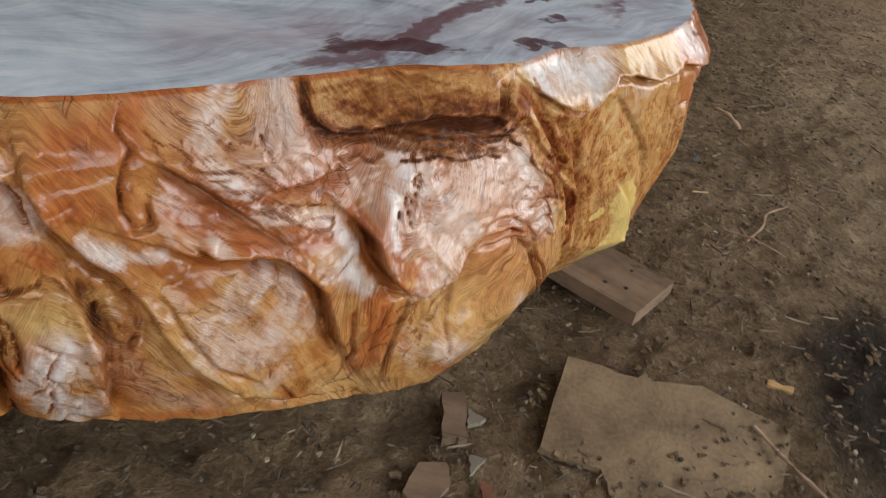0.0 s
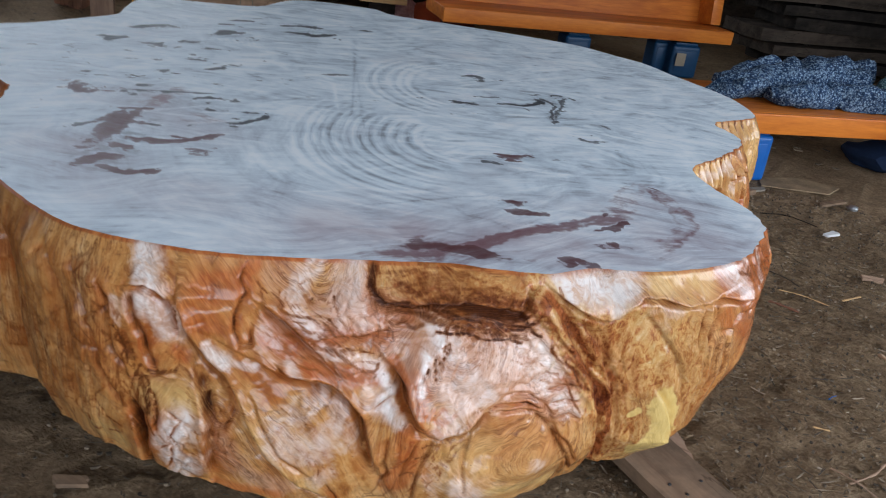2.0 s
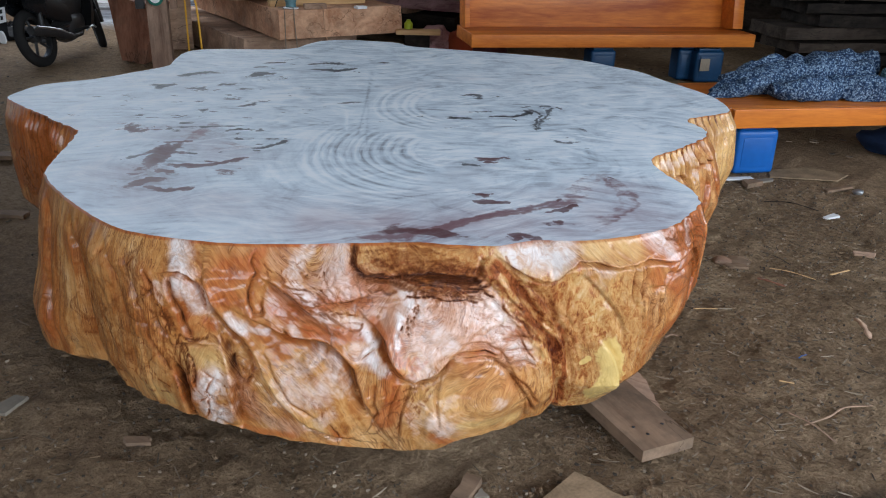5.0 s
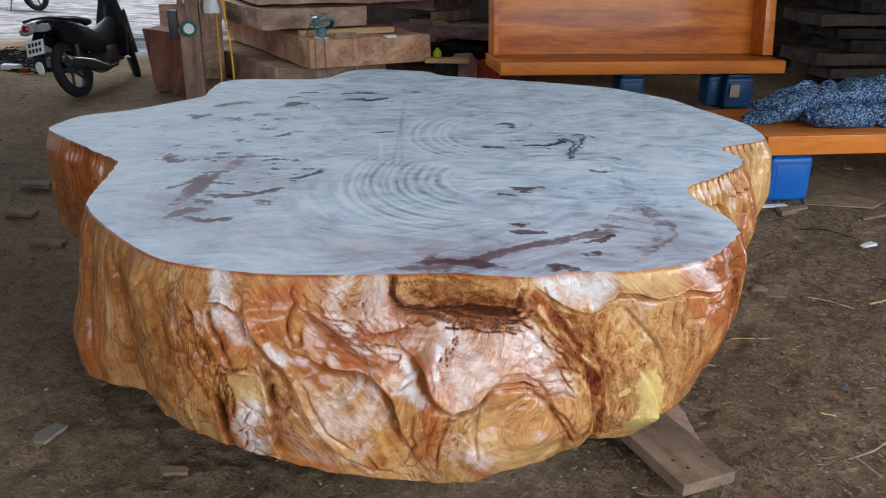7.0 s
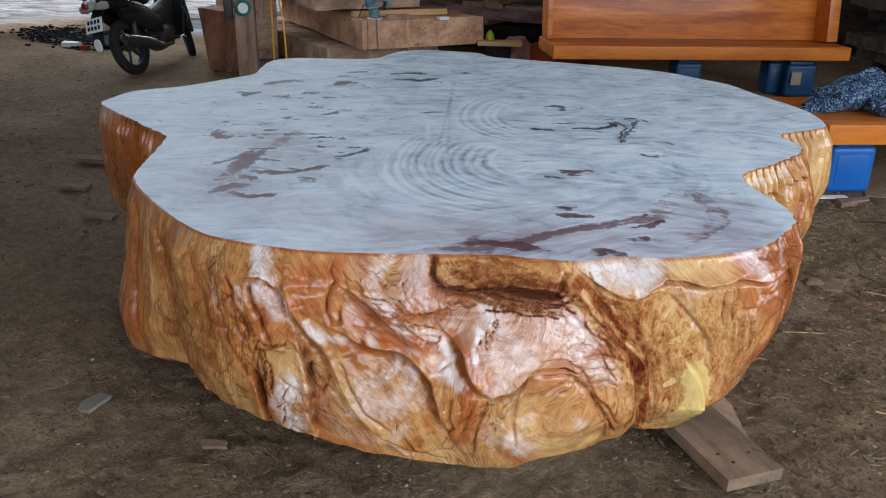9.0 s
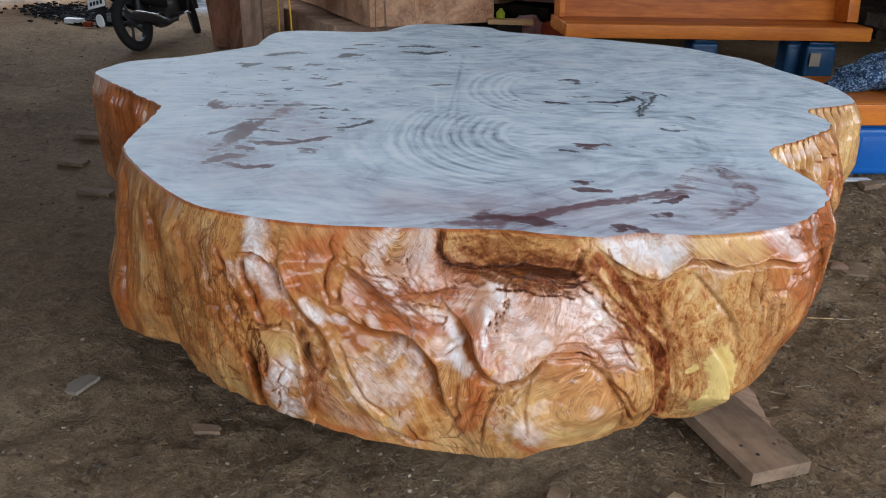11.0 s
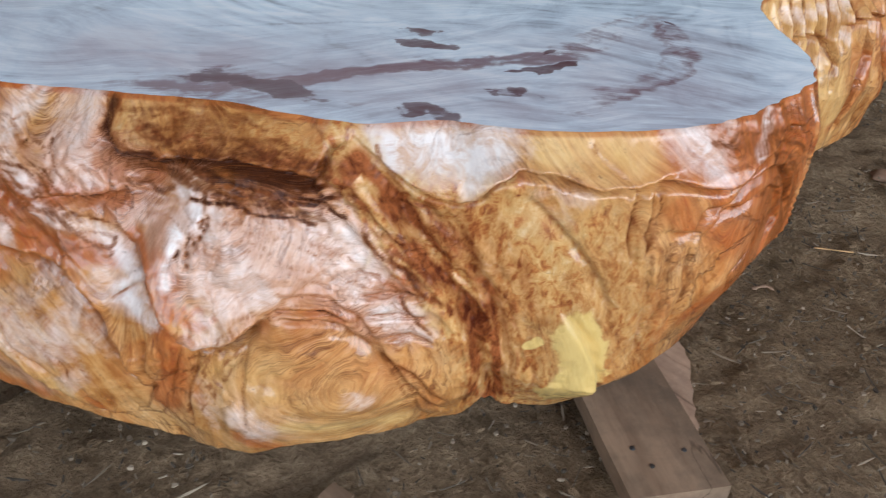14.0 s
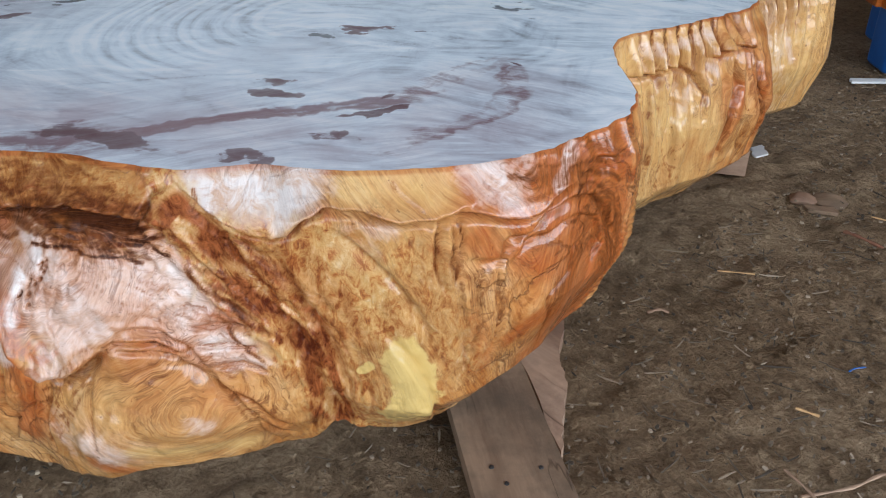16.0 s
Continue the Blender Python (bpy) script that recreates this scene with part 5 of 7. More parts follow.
def build_stump():
    ur, rim, out, length = rim_curve()
    steps = [(0.0, 0.2, .012), (0.2, 5.2, .05), (5.2, 6.75, .005), (6.75, 8.75, .0034), (8.75, 9.3, .0048), (9.3, length, .0065)]
    u = np.concatenate([np.arange(a, b, h) for a, b, h in steps])
    if length - u[-1] < .005:
        u = u[:-1]
    loop = lambda k, arr: np.interp(u, np.append(ur, length), np.append(arr[:, k], arr[0, k]))
    c = np.stack([loop(0, rim), loop(1, rim)], 1)
    n = np.stack([loop(0, out), loop(1, out)], 1)
    n /= np.linalg.norm(n, axis=1)[:, None]
    jag = 0.0025 + 0.007 * np.exp(-((u - 7.02) / .2) ** 2) + 0.007 * np.exp(-((u - 5.9) / .4) ** 2) + 0.009 * np.exp(-((u - 10.1) / .3) ** 2)
    jag = jag * (fbm(u * 26, 0 * u, 3, 91) + .25 * np.sin(u * 95 + 6 * fbm(u * 5, 0 * u, 2, 92)))
    # below the rim the front runs more evenly than the cut edge does
    even = np.stack([np.convolve(np.pad(rim[:, k], 90, mode="wrap"), np.ones(181) / 181, mode="valid") for k in (0, 1)], 1)
    even = np.stack([loop(0, even), loop(1, even)], 1)
    front = np.clip((u - 7.25) / .2, 0, 1) * np.clip((8.9 - u) / .2, 0, 1)
    c_low = c + (even - c) * front[:, None]
    c = c + n * jag[:, None]
    s = np.concatenate([[0, .006, .014], np.linspace(.022, 1, 168)])
    rows, cols = len(s), len(u)
    uu, ss = np.tile(u, rows), np.repeat(s, cols)
    z, d, relief, stain_shade, wash = stump_flank(uu, ss, length)
    d = d - 0.004 * (ss < 0.003)
    k = np.clip(ss / .25, 0, 1)
    k = (k * k * (3 - 2 * k))[:, None]
    xy = np.tile(c, (rows, 1)) * (1 - k) + np.tile(c_low, (rows, 1)) * k + np.tile(n, (rows, 1)) * d[:, None]
    # the foot hangs unevenly
    z = z + (ss ** 3) * 0.02 * fbm(uu * 5, 0 * uu, 3, 61)
    flat = np.stack([xy[:, 0], xy[:, 1], z], 1)
    # underside, curling in to the middle
    foot = flat[-cols:]
    mid = np.array([-0.85, 2.75])
    under = []
    for k, drop in ((.03, .03), (.08, .05), (.18, .07), (.4, .08), (.8, .085)):
        p = foot.copy()
        p[:, :2] = foot[:, :2] * (1 - k) + mid * k
        p[:, 2] = np.maximum(.09, foot[:, 2] - drop * (1 + 0.3 * np.sin(u * 3)))
        under.append(p)
    xyz = np.vstack([flat, *under])
    pad = lambda a: np.concatenate([a, np.tile(a[-cols:], 5)])
    rings = grain_flow(uu, z, relief)
    rust = tint_of(uu, z, "rust")
    # fibres drawn out along the clefts
    r, side, along = near_line(uu + .01 * fbm(uu * 12, z * 12, 2, 43), z, CLEFT)
    strand = fbm(side * r * 75, along * 7, 3, 44)
    rust = rust * (1 + (np.clip(.75 + 1.4 * strand, .25, 1.2) - 1) * np.exp(-(r / .07) ** 2) * (along > .02))
    # rust dabs and painted crease shade share one tint from here on
    stain_shade = np.clip(np.maximum(stain_shade, rust), 0, 1)
    attrs = {"rings": pad(rings), "rust": pad(stain_shade), "pale": pad(tint_of(uu, z, "pale") * (1 - 0.8 * stain_shade)), "pink": pad(tint_of(uu, z, "pink")),
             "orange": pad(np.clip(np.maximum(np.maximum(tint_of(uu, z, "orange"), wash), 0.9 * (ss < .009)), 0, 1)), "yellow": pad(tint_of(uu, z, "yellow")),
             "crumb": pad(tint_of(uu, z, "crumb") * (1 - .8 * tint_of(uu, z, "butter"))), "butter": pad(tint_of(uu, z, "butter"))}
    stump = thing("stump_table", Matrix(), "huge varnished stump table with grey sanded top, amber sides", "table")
    grid_object("carved_side", xyz, rows + 5, cols, BURL, stump, True, "glossy amber root wood with rust creases, painted-in crease shade and pale scraped patches with painted sheen", attrs)
    # cut face
    rad = np.concatenate([[0.0], np.linspace(0.008, 0.992, 270), [0.996, 1.0]])
    edge = c + n * -0.004
    pts = mid[None, None] + rad[:, None, None] * (edge - mid)[None]
    x, y = pts[..., 0].ravel(), pts[..., 1].ravel()
    zt = ZT + 0 * x
    damp_shade, brown, smear, swept, mauve = 0 * x, 0 * x, 0 * x, 0 * x, 0 * x
    wx, wy = x + .03 * fbm(x * 11, y * 11, 4, 14), y + .03 * fbm(x * 11, y * 11, 4, 15)
    wx, wy = wx + .012 * fbm(x * 45, y * 45, 2, 18), wy + .012 * fbm(x * 45, y * 45, 2, 19)
    for q, (kind, line, w, k) in enumerate(MARKS):
        fine = kind in ("dull", "dusty")
        xs, ys = [p[0] for p in line], [p[1] for p in line]
        i = np.flatnonzero((x > min(xs) - 4 * w) & (x < max(xs) + 4 * w) & (y > min(ys) - 4 * w) & (y < max(ys) + 4 * w))
        r, side, along = near_line(-(x if fine else wx)[i], (y if fine else wy)[i], [(-a, b) for a, b in line])
        reach = sum(math.dist(a, b) for a, b in zip(line, line[1:])) / w
        ends = np.clip(np.minimum(along, 1 - along) * reach * .35 + (.1 if fine else .55), 0, 1)
        hairs = fbm(side * r / w * 2.5 + q, along * reach * .12, 3, 16)
        if fine:
            v = k * ends * np.exp(-(r / w) ** 2) * np.clip(.75 + .9 * hairs, 0, 1.3)
            swept[i] = swept[i] + v * (1 if kind == "dusty" else -1)
        elif kind == "mauve":
            mauve[i] = np.maximum(mauve[i], k * np.exp(-(r / w) ** 2) * np.clip(.8 + .5 * fbm(x[i] * 6, y[i] * 6, 3, 17), 0, 1.2))
        elif kind == "smear":
            smear[i] = np.maximum(smear[i], k * ends * np.exp(-(r / w) ** 4) * np.clip(.8 + .6 * hairs, .2, 1.2))
        else:
            v = k * ends * np.exp(-.8 * (r / w / (.75 + .5 * hairs.clip(-.5, .6))) ** 2)
            damp_shade[i] = np.maximum(damp_shade[i], v)
            swept[i] = swept[i] - .3 * k * np.exp(-(r / w / 2) ** 2) * np.clip(.5 + 1.2 * hairs, 0, 1)
            brown[i] = np.maximum(brown[i], np.clip(v * 5, 0, 1) * (kind == "red"))
    la, lb = .69 * x + .724 * y, -.724 * x + .69 * y
    field = np.exp(-(((x + 1.45) / .75) ** 2 + ((y - 2.35) / .8) ** 2) ** 2) + .45 * np.exp(-(((x + .3) / .5) ** 2 + ((y - 2.9) / .5) ** 2))
    damp_shade = np.maximum(damp_shade, field * np.clip((fbm(la * 7, lb * 16, 3, 13) - .2) * 1.6, 0, .62))
    grid_object("cut_face", np.stack([x, y, zt], 1), len(rad), cols, TOP, stump, True, "grey dusty sanded cut face with swirl marks and damp reddish spots", {"damp_shade": damp_shade, "brown": brown, "smear": smear, "swept": np.clip(swept, -1, 1), "mauve": np.clip(mauve, 0, 1)})
    return stump


MARKS = []


def mark(kind, line, width, strength):
    """A mark on the cut face along (x, y): wet and red stains, translucent smears, dusty or dull strokes."""
    MARKS.append((kind, line, width, strength))


def sander_arc(x, y, radius, middle, half, kind, width, strength):
    """A swing of the sander about (x, y)."""
    turn = [radians(middle + half * k / 6) for k in range(-6, 7)]
    mark(kind, [(x + radius * (1 + .05 * math.sin(3 * a)) * math.cos(a), y + radius * (1 + .05 * math.sin(3 * a)) * math.sin(a)) for a in turn], width, strength)


mark("smear", [(-1.19, 2.13), (-1.15, 2.03), (-1.12, 1.93), (-1.10, 1.83)], 0.0473, 0.7)
mark("red", [(-1.07, 1.78), (-1.03, 1.71), (-0.95, 1.60), (-0.92, 1.54)], 0.0675, 0.935)
mark("red", [(-0.90, 1.53), (-0.90, 1.48), (-0.90, 1.44)], 0.075, 0.88)
mark("red", [(-1.12, 1.76), (-1.09, 1.80), (-1.06, 1.85)], 0.033, 0.77)
mark("wet", [(-1.06, 1.53), (-1.06, 1.60), (-1.06, 1.68)], 0.018, 0.55)
mark("wet", [(-0.98, 1.70), (-0.94, 1.74), (-0.89, 1.77)], 0.018, 0.605)
mark("red", [(-0.89, 1.61), (-0.83, 1.63), (-0.77, 1.69), (-0.75, 1.75), (-0.74, 1.81)], 0.027, 0.935)
mark("red", [(-0.82, 1.71), (-0.77, 1.74)], 0.018, 0.77)
mark("red", [(-0.70, 1.66), (-0.66, 1.67), (-0.66, 1.70)], 0.045, 0.66)
mark("red", [(-0.86, 1.53), (-0.82, 1.55), (-0.78, 1.54)], 0.021, 0.88)
mark("red", [(-0.79, 1.38), (-0.80, 1.43), (-0.79, 1.48), (-0.75, 1.48)], 0.033, 0.99)
mark("red", [(-0.74, 1.43), (-0.67, 1.42), (-0.64, 1.46), (-0.62, 1.50)], 0.03, 1)
mark("red", [(-1.45, 1.85), (-1.34, 1.82), (-1.32, 1.89)], 0.06, 0.66)
mark("smear", [(-0.98, 1.90), (-0.88, 1.89), (-0.79, 1.87)], 0.0675, 0.5)
mark("wet", [(-2.03, 2.60), (-2.05, 2.67), (-2.02, 2.76), (-1.94, 2.78)], 0.042, 1)
mark("wet", [(-1.99, 2.38), (-1.94, 2.40), (-1.87, 2.36), (-1.92, 2.46)], 0.03, 0.825)
mark("wet", [(-1.71, 2.43), (-1.69, 2.48)], 0.024, 1)
mark("wet", [(-1.74, 2.57), (-1.70, 2.61), (-1.69, 2.67)], 0.027, 0.935)
mark("wet", [(-1.77, 2.82), (-1.80, 2.93), (-1.76, 2.95)], 0.045, 1)
mark("wet", [(-1.93, 3.00), (-1.91, 3.07)], 0.03, 1)
mark("wet", [(-1.97, 3.14), (-1.93, 3.22)], 0.03, 1)
mark("wet", [(-1.49, 2.40), (-1.42, 2.45)], 0.021, 0.66)
mark("wet", [(-1.34, 2.33), (-1.33, 2.40), (-1.33, 2.48)], 0.03, 0.66)
mark("wet", [(-1.42, 2.04), (-1.37, 2.09)], 0.021, 0.77)
mark("wet", [(-1.52, 1.94), (-1.51, 1.98)], 0.018, 0.77)
mark("wet", [(-1.43, 2.17), (-1.39, 2.22)], 0.018, 0.66)
mark("wet", [(-1.06, 2.04), (-1.06, 2.09), (-1.00, 2.08)], 0.027, 0.825)
mark("wet", [(-0.97, 1.98), (-0.93, 1.99)], 0.0195, 0.99)
mark("wet", [(-0.83, 1.90), (-0.80, 1.96), (-0.81, 2.08)], 0.024, 0.88)
mark("wet", [(-1.90, 2.14), (-1.80, 2.16), (-1.76, 2.07)], 0.0225, 0.495)
mark("wet", [(-1.69, 2.91), (-1.66, 2.91)], 0.03, 0.99)
mark("wet", [(-1.80, 3.27), (-1.75, 3.38), (-1.63, 3.44)], 0.033, 0.77)
mark("wet", [(-1.67, 3.19), (-1.58, 3.25), (-1.53, 3.35)], 0.039, 1)
mark("wet", [(-1.54, 3.59), (-1.50, 3.62)], 0.027, 0.88)
mark("wet", [(-0.73, 3.21), (-0.70, 3.24), (-0.67, 3.27)], 0.039, 1)
mark("wet", [(-0.57, 2.80), (-0.52, 2.82), (-0.46, 2.85)], 0.024, 1)
mark("wet", [(-0.52, 2.96), (-0.46, 3.04)], 0.021, 0.77)
mark("wet", [(-0.42, 2.92), (-0.34, 3.02), (-0.34, 3.17)], 0.024, 0.825)
mark("wet", [(-0.47, 2.60), (-0.42, 2.68), (-0.42, 2.78)], 0.045, 0.385)
mark("wet", [(-0.35, 3.20), (-0.27, 3.11), (-0.20, 2.99), (-0.13, 2.86)], 0.02, 0.62)
mark("wet", [(-0.31, 3.29), (-0.23, 3.11), (-0.13, 2.88)], 0.018, 0.6)
mark("wet", [(-0.39, 3.21), (-0.32, 3.31), (-0.25, 3.28)], 0.015, 0.77)
mark("wet", [(-0.07, 2.99), (-0.01, 3.00), (0.01, 2.97)], 0.03, 0.55)
mark("wet", [(-0.04, 2.78), (0.04, 2.78), (0.07, 2.83)], 0.021, 0.55)
mark("wet", [(-0.12, 2.26), (-0.08, 2.29)], 0.033, 0.825)
mark("red", [(-0.12, 2.38), (-0.07, 2.40), (-0.04, 2.45)], 0.024, 1)
mark("red", [(-0.07, 2.35), (-0.03, 2.39)], 0.0225, 1)
mark("wet", [(-0.04, 2.44), (-0.02, 2.45)], 0.009, 0.99)
mark("red", [(0.09, 2.02), (0.14, 2.06)], 0.03, 1)
mark("red", [(0.13, 1.97), (0.17, 1.99), (0.20, 2.01)], 0.027, 1)
mark("smear", [(0.21, 1.91), (0.26, 1.97)], 0.0297, 0.6)
mark("smear", [(0.16, 1.67), (0.20, 1.79), (0.26, 1.93), (0.31, 2.04)], 0.0297, 0.95)
mark("smear", [(0.30, 2.02), (0.34, 2.14), (0.37, 2.24)], 0.0473, 0.75)
mark("red", [(0.36, 2.04), (0.38, 2.10), (0.39, 2.15)], 0.012, 0.88)
mark("red", [(0.32, 2.12), (0.32, 2.17)], 0.009, 0.88)
mark("smear", [(0.09, 1.55), (0.12, 1.61), (0.16, 1.65)], 0.0607, 0.9)
mark("red", [(0.13, 1.62), (0.18, 1.65), (0.26, 1.68)], 0.042, 0.88)
mark("red", [(0.19, 1.68), (0.24, 1.69)], 0.021, 1)
mark("red", [(0.37, 1.75), (0.39, 1.79), (0.42, 1.80)], 0.042, 1)
mark("red", [(0.40, 1.94), (0.43, 1.97)], 0.033, 1)
mark("smear", [(0.26, 1.71), (0.29, 1.75), (0.34, 1.77)], 0.0405, 0.55)
mark("smear", [(-0.12, 1.46), (-0.08, 1.49)], 0.0405, 0.4)
mark("smear", [(0.32, 2.03), (0.34, 2.16), (0.33, 2.30), (0.32, 2.42), (0.32, 2.52)], 0.0432, 0.6)
mark("smear", [(0.35, 2.46), (0.43, 2.39), (0.49, 2.33), (0.53, 2.25), (0.53, 2.15), (0.52, 2.03)], 0.0351, 0.7)
mark("red", [(0.35, 2.46), (0.38, 2.45)], 0.012, 0.88)
mark("red", [(0.37, 2.02), (0.39, 2.10), (0.39, 2.16)], 0.012, 0.77)
mark("dull", [(0.15, 2.74), (0.21, 2.66), (0.27, 2.53)], 0.02, 0.56)
mark("dull", [(0.26, 2.71), (0.34, 2.61), (0.37, 2.48)], 0.014, 0.49)
mark("dull", [(0.23, 2.71), (0.31, 2.60), (0.34, 2.48)], 0.01, 0.35)
mark("dull", [(0.41, 2.61), (0.51, 2.47), (0.58, 2.40)], 0.018, 0.42)
mark("dull", [(0.44, 2.64), (0.53, 2.49), (0.58, 2.43)], 0.012, 0.35)
mark("dull", [(0.26, 2.45), (0.29, 2.45), (0.30, 2.48)], 0.008, 0.63)
mark("smear", [(0.50, 1.96), (0.55, 2.00), (0.58, 2.00)], 0.0243, 0.5)
mark("dull", [(-0.06, 2.99), (-0.03, 3.02), (0.01, 2.98)], 0.016, 0.42)
mark("dull", [(-0.15, 1.69), (-0.08, 1.81), (-0.01, 1.94), (0.05, 2.03)], 0.005, 0.63)
mark("dull", [(-1.06, 2.44), (-1.03, 2.60)], 0.007, 0.56)
mark("dull", [(-1.02, 2.41), (-0.86, 2.40)], 0.006, 0.42)
mark("dull", [(-1.77, 3.85), (-1.22, 3.10), (-0.80, 2.53), (-0.65, 2.32)], 0.006, 0.3)
mark("dull", [(-1.79, 3.84), (-1.10, 2.94), (-0.75, 2.51), (-0.48, 2.17)], 0.008, 0.34)
mark("dull", [(-1.50, 3.47), (-0.92, 2.70), (-0.66, 2.34)], 0.005, 0.25)
mark("dusty", [(-0.96, 2.62), (-0.72, 2.34)], 0.008, 0.6)
mark("dull", [(-1.50, 2.91), (-1.28, 2.75), (-1.15, 2.71)], 0.05, 0.315)
mark("dusty", [(-0.64, 3.08), (-0.55, 3.00)], 0.05, 0.8)
mark("dusty", [(-0.11, 2.83), (-0.07, 2.86)], 0.04, 0.8)
mark("dull", [(-2.05, 3.93), (-1.85, 4.00), (-1.61, 3.89), (-1.61, 3.75)], 0.02, 0.28)
mark("dusty", [(-1.39, 2.59), (-1.27, 2.66), (-1.17, 2.61)], 0.012, 0.6)
mark("dull", [(-1.25, 2.44), (-1.10, 2.42), (-1.01, 2.46)], 0.01, 0.42)
mark("dull", [(-1.18, 2.40), (-1.12, 2.58)], 0.008, 0.42)
mark("dusty", [(-1.19, 1.47), (-1.13, 1.58), (-1.02, 1.63)], 0.02, 0.4)
mark("dusty", [(-1.10, 1.36), (-1.00, 1.43)], 0.03, 0.4)
mark("dusty", [(-0.03, 2.79), (0.06, 2.86), (0.11, 2.96)], 0.02, 0.5)
mark("dull", [(0.03, 3.36), (0.15, 3.39), (0.21, 3.48)], 0.008, 0.35)
mark("dull", [(0.02, 3.16), (0.12, 3.14)], 0.008, 0.35)
mark("dull", [(0.11, 3.26), (0.21, 3.18)], 0.01, 0.35)
mark("dusty", [(-0.21, 1.58), (-0.04, 1.61), (0.09, 1.73)], 0.05, 0.35)
mark("dull", [(0.02, 1.88), (0.07, 1.85), (0.13, 1.87), (0.21, 1.85)], 0.006, 0.42)
mark("dull", [(0.10, 2.50), (0.14, 2.52), (0.13, 2.47)], 0.006, 0.42)
mark("smear", [(0.0, 1.50), (.10, 1.58), (.2, 1.66)], .07, .9)
mark("red", [(.05, 1.56), (.14, 1.62), (.24, 1.70)], .04, .7)
mark("red", [(.12, 1.62), (.22, 1.68)], .03, 1.0)
mark("mauve", [(-.1, 1.5), (.2, 1.72), (.45, 1.95), (.62, 2.2)], .2, .8)
mark("mauve", [(.3, 2.1), (.45, 2.4)], .14, .55)
mark("mauve", [(-.95, 1.45), (-.6, 1.35), (-.3, 1.5)], .16, .45)
mark("mauve", [(-1.2, 1.9), (-.8, 1.8)], .16, .4)
for radius, wide, strong in ((.60, .010, .5), (.56, .012, .7), (.535, .006, .5), (.505, .013, .8), (.47, .009, .7), (.445, .006, .6), (.41, .013, .8), (.375, .007, .7), (.335, .017, .85), (.29, .010, .6), (.25, .017, .95), (.2, .006, .4)):
    sander_arc(-.21, 2.43, radius, 236 + 40 * (radius - .4), 46 + 30 * (.6 - radius), "dull", wide, strong * .75)
    sander_arc(-.21, 2.43, radius + .021, 232, 52, "dusty", .009, .4)
for radius, wide, strong in ((.50, .010, .5), (.46, .012, .4), (.40, .01, .5), (.36, .008, .4), (.32, .012, .4)):
    sander_arc(-.55, 3.1, radius, 205, 70, "dull", wide, strong)
    sander_arc(-.55, 3.1, radius + .022, 215, 60, "dusty", .012, .5)
strokes = random.Random(5)
# crumbs of damp beside the larger spots
for kind, line, width, strength in [m for m in MARKS if m[0] == "wet"]:
    for k in range(3):
        x, y = strokes.choice(line)
        x, y = x + strokes.gauss(0, .05), y + strokes.gauss(0, .05)
        long, heading = strokes.uniform(.015, .06), radians(strokes.gauss(44, 25))
        mark(kind, [(x, y), (x + long * math.cos(heading), y + long * math.sin(heading))], strokes.uniform(.008, .017), strength * strokes.uniform(.5, .95))
for k in range(240):
    x, y = strokes.uniform(-1.9, .3), strokes.uniform(1.5, 4.1)
    heading, long = radians(strokes.gauss(44, 12)), strokes.uniform(.08, .4)
    bend = strokes.uniform(-.12, .12) * long
    cx, cy = math.cos(heading), math.sin(heading)
    mark(strokes.choice(("dull", "dusty", "dusty")), [(x + cx * long * q - cy * bend * 4 * q * (1 - q), y + cy * long * q + cx * bend * 4 * q * (1 - q)) for q in (0, .25, .5, .75, 1)], strokes.uniform(.004, .013), strokes.uniform(.25, .6))
build_stump()

